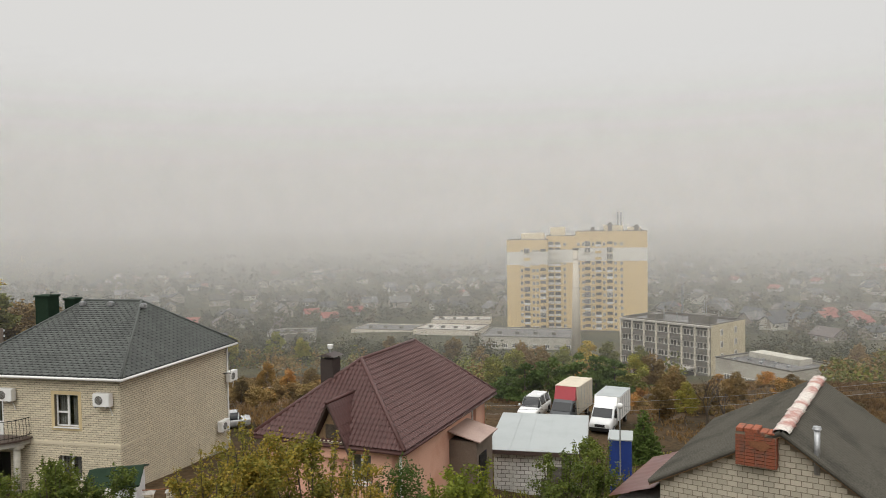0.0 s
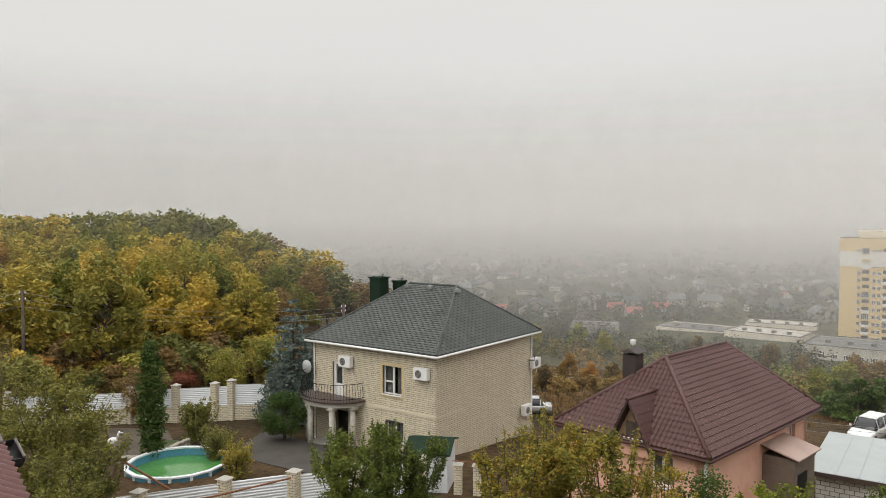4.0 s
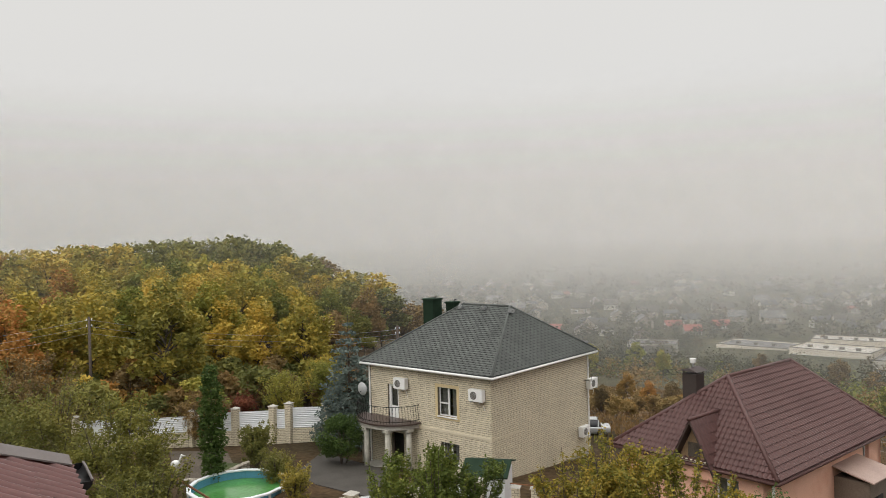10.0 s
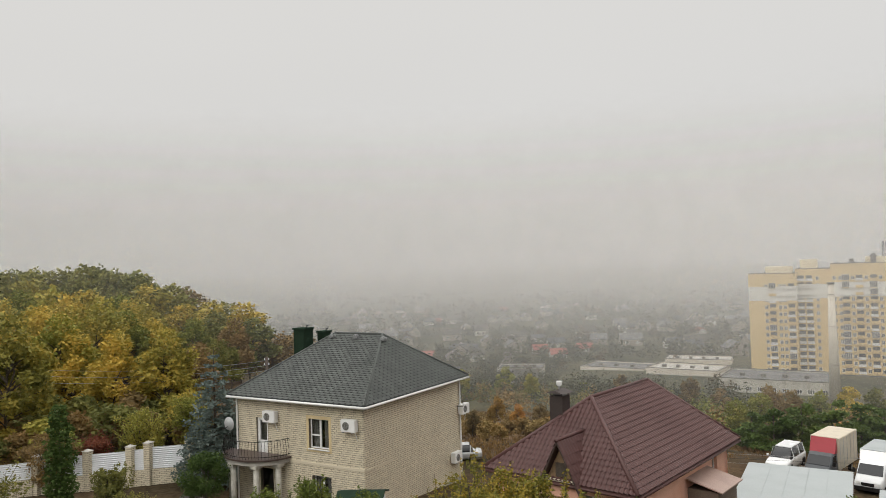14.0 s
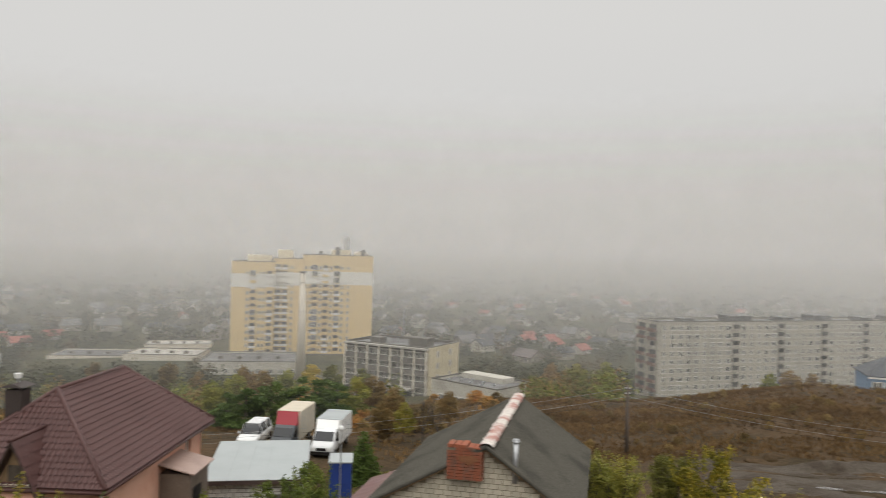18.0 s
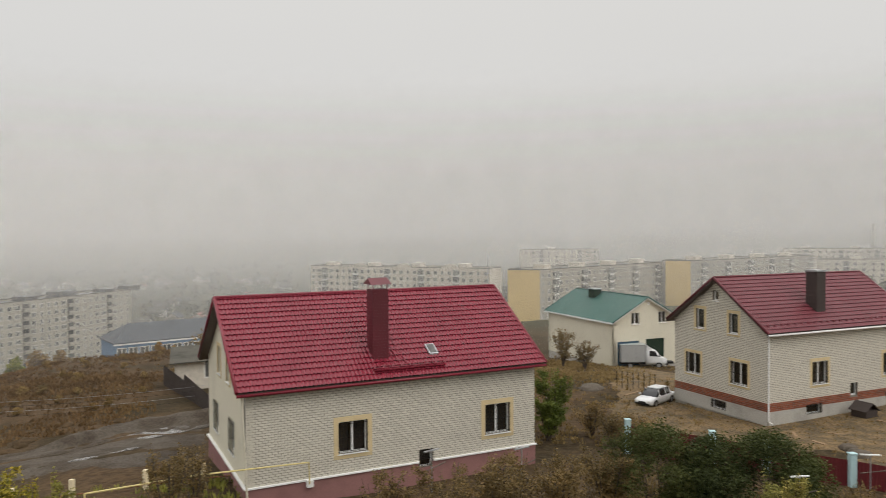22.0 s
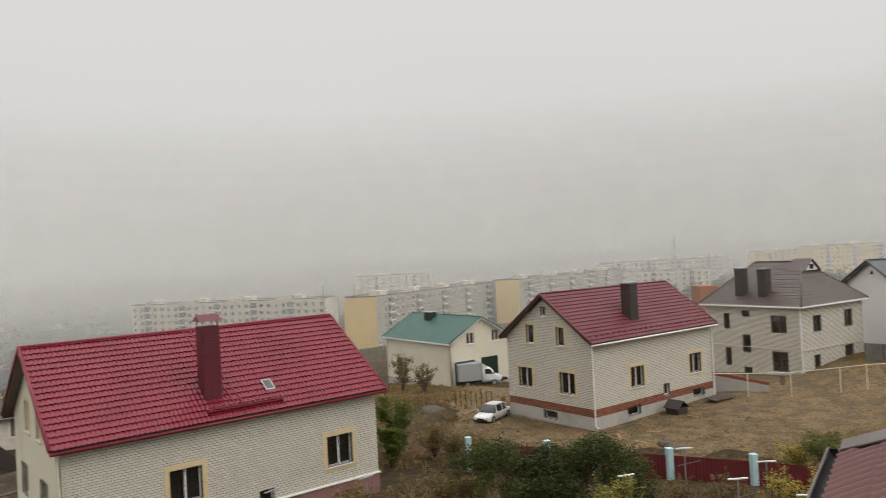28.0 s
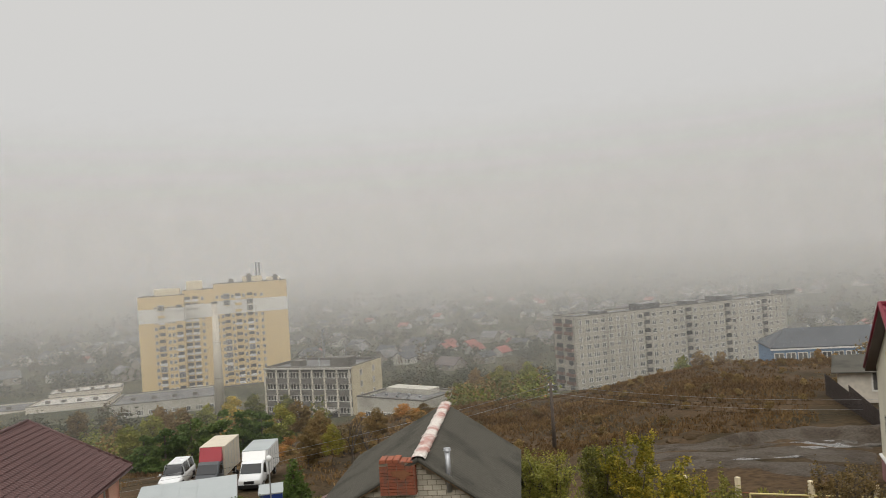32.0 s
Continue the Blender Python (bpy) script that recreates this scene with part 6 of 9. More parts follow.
    solid("junk_heap", heap(1.5, 2.4), M["earth"], "dark heap of rubbish and brushwood before a white house", "heap", Matrix.Translation(on_ground(119.4, 66)))
    q = on_ground(121.5, 65.5)
    solid("barrel", tube((0, 0, -0.1), (0, 0, -0.1237 * 65.5 - q.z), 0.33, seg=16), M["truck_red"], "tall red metal barrel in a yard", "barrel", Matrix.Translation(q), smooth=True)
    g = House("brown brick house with a rust brown tile roof", (63.4, -51.0), 182.0, 13.0, 11.2, -4.6, -2.2, -11.0, (0, 0), 0.4)
    g.walls(M["cream_render"])
    g.roof(M["roof_brown"])
    chimney(g, 1.6, 3.8, 1.4, 0.9, g.ze + 0.8, g.zr + 0.7, M["concrete"], M["galvanised"])
    for x in (3.0, 6.0):
        part("skylight", prism([(x, 1.6, g.ze + g.g * 1.6 + 0.05), (x + 0.8, 1.6, g.ze + g.g * 1.6 + 0.05), (x + 0.8, 3.0, g.ze + g.g * 3.0 + 0.05), (x, 3.0, g.ze + g.g * 3.0 + 0.05)], (0, 0, 0.1)), M["sheet_pale"], g.root)


def heap(r, h, seed=3):
    """A rough low mound."""
    bm = bmesh.new()
    bmesh.ops.create_icosphere(bm, subdivisions=3, radius=1)
    for v in bm.verts:
        k = 1 + 0.35 * noise.noise(v.co * 2.3 + Vector((seed, 0, 0)))
        v.co = Vector((v.co.x * r * k, v.co.y * r * k * 0.7, max(-0.1, v.co.z * h * k)))
    return bm


def village():
    """Small houses of the valley, each with its own walls, roof and windows."""
    rnd = random.Random(11)
    slate = mat("village_slate", (0.080, 0.083, 0.086), 0.85, var=0.2, scale=0.4, fine=5, spec=0.15)
    roofs = [slate, M["asbestos"], M["roof_choc"], M["asbestos"], M["flat_roof"], slate, mat("roof_brick_red", (0.25, 0.075, 0.055), 0.6, var=0.15, scale=0.5, fine=5), M["flat_roof"]]
    walls = [M["stone"], M["concrete"], M["stone"], M["old_concrete"], M["stone"]]
    kinds = []
    for i in range(10):
        L, W, h = rnd.uniform(8, 14), rnd.uniform(7, 10), rnd.uniform(2.6, 5)
        r = h + W * rnd.uniform(0.28, 0.42)
        bm = bmesh.new()
        bm_prism(bm, [(-L / 2, -W / 2, -3), (-L / 2, W / 2, -3), (-L / 2, W / 2, h), (-L / 2, 0, r - 0.1), (-L / 2, -W / 2, h)], (L, 0, 0))
        wall = mesh_of("wall", bm, walls[i % 5])
        bm = bmesh.new()
        o = 0.5
        for s in (-1, 1):
            bm_prism(bm, [(-L / 2 - o, s * (W / 2 + o), h - 0.3), (L / 2 + o, s * (W / 2 + o), h - 0.3), (L / 2 + o, 0, r), (-L / 2 - o, 0, r)], (0, 0, 0.2))
        roof = mesh_of("roof", bm, roofs[i % 8])
        kinds.append((L, W, h, wall, roof))
    count = 0
    tries = 0
    while count < 320 and tries < 2600:
        tries += 1
        az, d = rnd.uniform(-34, 63), 400 * (1050 / 400) ** rnd.random()
        if 3 < az < 17 and d < 430 or -9 < az < 5 and d < 420 or az > 34 and d < 430 and az < 53:
            continue
        p = on_ground(az, d)
        L, W, h, wall, roof = kinds[rnd.randrange(10)]
        v = thing("village_house", "small village house with a pitched roof in the misty valley", "house", pose(p.x, p.y, p.z, 0, 0, rnd.choice((20, 25, 110, 115)) + rnd.uniform(-6, 6)), "village houses")
        part("wall", wall, None, v)
        part("roof", roof, None, v)
        if d < 700:
            for s in (-1, 1):
                for k in range(2):
                    o = part("window", MID_WIN, None, v)
                    o.matrix_basis = pose(L * (k - 0.5) * 0.5, s * W / 2, h * 0.35, 0, 0, 0 if s < 0 else 180)
        count += 1
    # nearer single ones below the slope
    for az, d, turn, k in ((-17.5, 300, 15, 0), (-11.4, 285, 30, 3), (29.5, 420, 20, 6), (31.5, 400, 25, 6), (33.3, 430, 100, 1), (30.2, 370, 15, 5), (27.6, 350, 110, 2), (24, 390, 30, 8), (-21, 420, 40, 6), (20.5, 440, 15, 7), (54.5, 240, 30, 2), (52.2, 265, 30, 4)):
        p = on_ground(az, d)
        L, W, h, wall, roof = kinds[k]
        v = thing("village_house", "small village house below the hillside in mist", "house", pose(p.x, p.y, p.z, 0, 0, turn), "village houses")
        part("wall", wall, None, v)
        part("roof", roof, None, v)
        for s in (-1, 1):
            for j in range(2):
                o = part("window", MID_WIN, None, v)
                o.matrix_basis = pose(L * (j - 0.5) * 0.5, s * W / 2, h * 0.35, 0, 0, 0 if s < 0 else 180)


yellow_tower()
boiler_stack()
grey_slab()
office_frame()
low_sheds()
blue_building()
right_blocks()
slate_house()
village()

# ---- yards, fences, vehicles, poles ----
def corrugated(length, height, material, name="panel", pitch=0.11, deep=0.022, upright=False):
    """A ribbed steel sheet in the plane y = 0, its ribs lying or upright."""
    n = int((length if upright else height) / pitch * 4)
    vs, fs = [], []
    for i in range(n + 1):
        w = deep * (0, 1, 1, 0)[i % 4]
        t = (length if upright else height) * i / n
        vs += [(t, -w, 0), (t, -w, height)] if upright else [(0, -w, t), (length, -w, t)]
        vs += [(t, 0.012 - w, 0), (t, 0.012 - w, height)] if upright else [(0, 0.012 - w, t), (length, 0.012 - w, t)]
    for i in range(n):
        a, b = 4 * i, 4 * i + 4
        fs += [(a, a + 1, b + 1, b), (a + 2, b + 2, b + 3, a + 3)]
    fs += [(0, 2, 3, 1), (4 * n, 4 * n + 1, 4 * n + 3, 4 * n + 2)]
    return raw_mesh(name, vs, fs, material)


def brick_post(parent, x, y, z0, z1, w=0.38):
    p = part("post", box(x - w / 2 + 0.01, y - w / 2 + 0.01, z0, x + w / 2 - 0.01, y + w / 2 - 0.01, z1), M["mortar"], parent, "cream brick pier")
    for turn, ox, oy in ((0, -w / 2, -w / 2), (90, w / 2, -w / 2), (-90, -w / 2, w / 2), (180, w / 2, w / 2)):
        vs, fs = bricks(w, z1 - z0, [])
        m = pose(x + ox, y + oy, z0, 0, 0, turn)
        part("brickwork", raw_mesh("brickwork", [m @ Vector(v) for v in vs], fs, M["cream_brick"]), None, p, kind="stuff")
    bm = bmesh.new()
    k = w / 2 + 0.06
    v = [bm.verts.new(q) for q in ((x - k, y - k, z1), (x + k, y - k, z1), (x + k, y + k, z1), (x - k, y + k, z1), (x, y, z1 + 0.12))]
    for f in ((3, 2, 1, 0), (0, 1, 4), (1, 2, 4), (2, 3, 4), (3, 0, 4)):
        bm.faces.new([v[i] for i in f])
    part("cap", bm, M["concrete"], p)


def panel_fence(label, pts, tops, low, material, gap=0.25, wall=None, base_h=0.0):
    """Brick piers at the points with steel sheets between; tops: heights of the piers from the eye."""
    root = thing("fence", label, "fence")
    for p, t in zip(pts, tops):
        brick_post(root, p[0], p[1], ground_z(p[0], p[1]) - 0.3, t)
    for (p, tp), (q, tq) in zip(zip(pts, tops), zip(pts[1:], tops[1:])):
        d = Vector((q[0] - p[0], q[1] - p[1], 0))
        z0 = min(ground_z(*p), ground_z(*q)) - 0.1
        ang = math.degrees(math.atan2(d.y, d.x))
        top = min(tp, tq) - gap
        o = part("panel", corrugated(d.length - 0.4, top - z0 - base_h, material), None, root)
        o.matrix_basis = pose(p[0], p[1], z0 + base_h, 0, 0, ang) @ pose(0.2, 0, 0)
        if wall:
            w = part("base_wall", box(0.2, -0.12, 0, d.length - 0.2, 0.12, base_h), M["mortar"], root)
            w.matrix_basis = pose(p[0], p[1], z0, 0, 0, ang)
            vs, fs = bricks(d.length - 0.4, base_h, [])
            b = part("brickwork", raw_mesh("brickwork", [(x + 0.2, y - 0.12, z) for x, y, z in vs], fs, wall), None, root, kind="stuff")
            b.matrix_basis = pose(p[0], p[1], z0, 0, 0, ang)
    return root


def left_garden():
    pts = [polar(-55.7, 28.5), polar(-51.2, 28), polar(-45.95, 27.9), polar(-39.97, 28.1), polar(-34.86, 28.4), polar(-29.9, 28.9), polar(-25, 29.6)]
    panel_fence("pale blue ribbed steel fence between cream brick piers", [(p.x, p.y) for p in pts], [-9.6, -9.55, -9.55, -9.52, -9.55, -9.6, -9.6], 0, M["fence_white"], 0.12)
    far = [polar(a, d) for a, d in ((-54.0, 49), (-49.56, 47.5), (-46.4, 47), (-43.3, 46.6), (-40.57, 46.2), (-39.38, 46), (-36.6, 45.6))]
    panel_fence("white ribbed steel fence on a low brick wall", [(p.x, p.y) for p in far], [-9.9, -9.95, -9.85, -9.85, -9.8, -9.65, -9.7], 0, M["fence_white"], 0.2, M["cream_brick"], 1.0)
    # round pool
    c = polar(-43.25, 35.3)
    zr, r, n = -10.98, 2.2, 16
    g = ground_z(c.x, c.y)
    pool = thing("swimming_pool", "round above ground pool half full of green water", "pool", pose(c.x, c.y, zr, 0, 0, 12))

    def ring(ra, rb, z0, z1):
        bm = bmesh.new()
        k = [(math.cos(6.28319 * i / n), math.sin(6.28319 * i / n)) for i in range(n)]
        q = [[bm.verts.new((rr * x, rr * y, z)) for x, y in k] for rr, z in ((ra, z0), (rb, z0), (rb, z1), (ra, z1))]
        for i in range(n):
            j = (i + 1) % n
            for a in range(4):
                b = (a + 1) % 4
                bm.faces.new((q[a][i], q[a][j], q[b][j], q[b][i]))
        return bm

    part("wall", ring(r - 0.06, r, g - zr - 0.4, -0.02), M["pool_blue"], pool, "blue pool liner wall")
    part("rim", ring(r - 0.1, r + 0.1, -0.02, 0.05), M["pool_rim"], pool, "white pool rim")
    for i in range(n):
        a = 6.28319 * i / n
        part("upright", box(-0.06, -0.03, g - zr - 0.4, 0.06, 0.03, -0.02), M["pool_rim"], pool).matrix_basis = pose((r + 0.03) * math.cos(a), (r + 0.03) * math.sin(a), 0, 0, 0, math.degrees(a) + 90)
    disc = [(math.cos(6.28319 * i / n) * (r - 0.07), math.sin(6.28319 * i / n) * (r - 0.07), -0.36) for i in range(n)]
    part("water", prism(disc, (0, 0, -0.02)), M["pool_water"], pool, "green standing water")
    bank = bmesh.new()
    rows = []
    for q, zz in ((r + 0.02, -0.2), (r + 0.8, -0.28), (r + 2.2, g - zr - 0.5)):
        rows.append([bank.verts.new((q * math.cos(6.28319 * i / 36) * (1 + 0.03 * math.sin(i * 1.7)), q * math.sin(6.28319 * i / 36), zz + 0.05 * math.sin(i * 2.3))) for i in range(36)])
    for u, v in zip(rows, rows[1:]):
        for i in range(36):
            bank.faces.new((u[i], u[(i + 1) % 36], v[(i + 1) % 36], v[i]))
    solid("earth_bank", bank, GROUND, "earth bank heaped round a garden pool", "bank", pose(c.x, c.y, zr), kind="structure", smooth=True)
    # curved dry stone wall and beds
    wall = thing("stone_wall", "low curved dry stone wall of a garden bed", "garden wall")
    rnd = random.Random(4)
    for i in range(26):
        t = i / 25
        p = polar(-47.2 + 4.6 * t, 37.2 + 3.0 * t - 1.2 * math.sin(3.1 * t))
        z = ground_z(p.x, p.y)
        for k in range(3):
            bm = bmesh.new()
            bmesh.ops.create_icosphere(bm, subdivisions=1, radius=1)
            for v in bm.verts:
                v.co = Vector((v.co.x * 0.2, v.co.y * 0.15, v.co.z * 0.14)) * rnd.uniform(0.8, 1.15)
            part("stone", bm, M["stone"], wall).matrix_basis = pose(p.x + rnd.uniform(-0.05, 0.05), p.y + rnd.uniform(-0.05, 0.05), z + 0.1 + 0.23 * k, 0, 0, rnd.uniform(0, 180))
    # paved yard before the porch
    a, b, c2, d = polar(-39.5, 38), polar(-33.5, 33.5), polar(-31.5, 38), polar(-37.0, 43)
    yard = [Vector((p.x, p.y, max(ground_z(p.x, p.y), -12.35) + 0.06)) for p in (a, b, c2, d)]
    solid("paved_yard", prism(yard, (0, 0, -0.4)), M["paving"], "grey concrete yard before a porch", "yard", kind="structure")
    bed = [on_ground(az, dd, 0.05) for az, dd in ((-47.5, 39), (-43.2, 40), (-44, 45), (-48, 46))]
    solid("garden_bed", prism(bed, (0, 0, -0.3)), M["earth"], "dark dug garden bed", "garden bed", kind="structure")
    p = on_ground(-47.6, 41.0)
    s = bmesh.new()
    bmesh.ops.create_uvsphere(s, u_segments=14, v_segments=9, radius=0.2)
    for v in s.verts:
        v.co = Vector((v.co.x * 1.3, v.co.y * 0.8, v.co.z + 0.55 + 0.2 * max(0, v.co.x)))
    bm_tube(s, (0.2, 0, 0.65), (0.3, 0, 1.0), 0.06, 0.05)
    bm_tube(s, (0.28, 0, 1.0), (0.55, 0, 0.95), 0.07, 0.01)
    for x in (-0.05, 0.06):
        bm_tube(s, (x, 0, 0), (x, 0, 0.45), 0.02)
    solid("garden_figure", s, M["white_plastic"], "white garden stork figure on a dug bed", "garden figure", pose(p.x, p.y, p.z, 0, 0, 30), smooth=True)
    # a long pipe leaning over the pool edge
    solid("steel_pipe", pipe([polar(-48.2, 32, -9.1), polar(-43.8, 30.2, -10.45)], 0.045), M["rust"], "long rusty steel pipe beside the pool", "pipe")
    solid("steel_pipe", pipe([polar(-46.0, 27.3, -9.95), polar(-40.8, 27.4, -9.9), polar(-35.1, 27.8, -9.62)], 0.035), M["rust"], "rusty pipe laid along the panels of a fence", "pipe")
    ground_patch("lawn", "small patch of mown grass by a pool", -45.2, -40.2, 38.4, 41.5, mat("lawn", (0.060, 0.078, 0.026), 0.95, var=0.35, scale=1.5, fine=20, bump=0.8, dist=0.04))
    rocks = random.Random(22)
    for i in range(16):
        c3 = on_ground(rocks.uniform(-41.5, -36.5), rocks.uniform(30.2, 32.6))
        bm = bmesh.new()
        bmesh.ops.create_icosphere(bm, subdivisions=2, radius=rocks.uniform(0.12, 0.26))
        for v in bm.verts:
            v.co *= 1 + 0.35 * noise.noise(v.co * 5 + Vector((i, 0, 0)))
            v.co.z *= 0.7
        solid("rock", bm, M["stone"], "rough pale rock lying in the garden bed", "rock", Matrix.Translation(c3), "garden rocks")
    # shed with a green roof
    a = polar(-26.5, 30.4)
    sh = thing("shed", "small shed with a dark green roof behind the fence", "shed", pose(a.x, a.y, ground_z(a.x, a.y) - 0.1, 0, 0, 14))
    t = -9.4 - (ground_z(a.x, a.y) - 0.1)
    part("wall", box(0.15, 0.2, 0, 1.85, 2.4, t - 0.45), M["fence_white"], sh)
    for y0, y1 in ((0, 1.3), (2.6, 1.3)):
        part("roof_slope", prism([(0, y0, t - 0.35), (2.0, y0, t - 0.35), (2.0, y1, t), (0, y1, t)], (0, 0, 0.06)), M["green_metal"], sh, "dark green roof sheet")
    for x in (2.3, 3.1):
        brick_post(sh, x, 0.2, 0, t - 0.7, 0.3)
    part("lattice", pipe([(2.1, 0, t - 0.5), (3.3, 0, t - 0.55), (3.3, 0, t - 1.2)], 0.025), M["rust"], sh)


def garage_yard():
    p0, p1 = polar(3.57, 40.6), polar(10.53, 40.1)
    d = p1 - p0
    base, top = -15.6, -12.3
    g = thing("garage", "white brick garage with a flat pale steel roof", "garage", pose(p0.x, p0.y, base, 0, 0, math.degrees(math.atan2(d.y, d.x)) + 1))
    L, W, h = d.length, 6.8, top - base
    part("wall", box(0.1, 0.1, -1, L - 0.1, W - 0.1, h - 0.25), mat("dark_mortar", (0.16, 0.145, 0.13), 0.95, var=0.2, scale=1, fine=20), g)
    for m, n in ((pose(0.1, 0.1, 0), L - 0.2), (pose(L - 0.1, 0.1, 0, 0, 0, 90), W - 0.2), (pose(0.1, W - 0.1, 0, 0, 0, -90), W - 0.2)):
        vs, fs = bricks(n, h - 0.3, [], bw=0.39, bh=0.188, joint=0.035, proud=0.02)
        part("brickwork", raw_mesh("brickwork", vs, fs, M["white_brick"]), None, g, kind="stuff").matrix_basis = m
    part("roof", prism([(-0.25, -0.35, h - 0.12), (L + 0.25, -0.35, h - 0.12), (L + 0.25, W + 0.2, h + 0.05), (-0.25, W + 0.2, h + 0.05)], (0, 0, 0.04)), M["sheet_pale"], g, "pale grey steel roof sheet")
    part("fascia", box(-0.27, -0.38, h - 0.32, L + 0.27, -0.34, h - 0.1), M["roof_choc"], g)
    part("fascia", box(L + 0.24, -0.34, h - 0.3, L + 0.28, W + 0.2, h - 0.02), M["roof_choc"], g)
    for i in range(1, 5):
        part("seam", prism([(L * i / 5, -0.34, h - 0.08), (L * i / 5 + 0.03, -0.34, h - 0.08), (L * i / 5 + 0.03, W + 0.2, h + 0.09), (L * i / 5, W + 0.2, h + 0.09)], (0, 0, 0.02)), M["sheet_pale"], g)
    part("gate", box(3.0, 0.04, 0, 4.6, 0.085, 2.3), M["dark_concrete"], g, "grey board gate")
    q = polar(13.4, 42)
    b = thing("booth", "bright blue steel booth beside a garage", "booth", pose(q.x, q.y, ground_z(q.x, q.y) - 0.1, 0, 0, -15))
    t = -0.282 * 42 - ground_z(q.x, q.y)
    part("body", box(-0.6, -0.9, 0, 0.6, 0.9, t, 0.02), M["blue_bright"], b)
    part("lid", box(-0.66, -0.96, t, 0.66, 0.96, t + 0.06), M["sheet_pale"], b)
    q = polar(13.36, 40.5)
    z = ground_z(q.x, q.y)
    lamp = thing("lamp_post", "thin grey lamp post with a white globe by a garage", "lamp", pose(q.x, q.y, z))
    part("pole", tube((0, 0, -0.3), (0, 0, -0.2475 * 40.5 - z), 0.045, 0.035, 8), M["galvanised"], lamp)
    bm = bmesh.new()
    bmesh.ops.create_uvsphere(bm, u_segments=14, v_segments=9, radius=0.17)
    part("globe", bm, M["lamp_lens"], lamp, "white glass globe", smooth=True).location = (0, 0, -0.2475 * 40.5 - z + 0.13)
    f = thing("fence", "low grey board fence below the garage", "fence")
    for i in range(9):
        p = polar(7.5 + 0.35 * i, 36.5 + 0.2 * i)
        part("board", box(-0.1, -0.015, 0, 0.1, 0.015, 1.7), M["wood_pole"], f).matrix_basis = pose(p.x, p.y, ground_z(p.x, p.y) - 0.1, 0, 0, -8)


def wheel(parent, x, y, r=0.33, w=0.2):
    t = part("wheel", tube((x, y - w / 2, r), (x, y + w / 2, r), r, seg=18), M["rubber"], parent, smooth=False)
    part("rim", tube((x, y - w / 2 - 0.01, r), (x, y + w / 2 + 0.01, r), r * 0.6, seg=14), M["galvanised"], t)


def loft(sections, material, name, parent, smooth=True):
    """A body from cross sections along x: each (x, half width low, half width high, z low, z mid, z high)."""
    bm = bmesh.new()
    rings = []
    for x, wl, wh, z0, zm, z1 in sections:
        pts = [(-wl * 0.96, z0), (-wl, z0 + (zm - z0) * 0.4), (-wl * 0.99, zm), (-wh, z1 - 0.05), (-wh * 0.86, z1), (wh * 0.86, z1), (wh, z1 - 0.05), (wl * 0.99, zm), (wl, z0 + (zm - z0) * 0.4), (wl * 0.96, z0)]
        rings.append([bm.verts.new((x, y, z)) for y, z in pts])
    for a, b in zip(rings, rings[1:]):
        for i in range(len(a)):
            j = (i + 1) % len(a)
            bm.faces.new((a[i], a[j], b[j], b[i]))
    bm.faces.new(rings[0][::-1])
    bm.faces.new(rings[-1])
    return part(name, bm, material, parent, smooth=smooth)


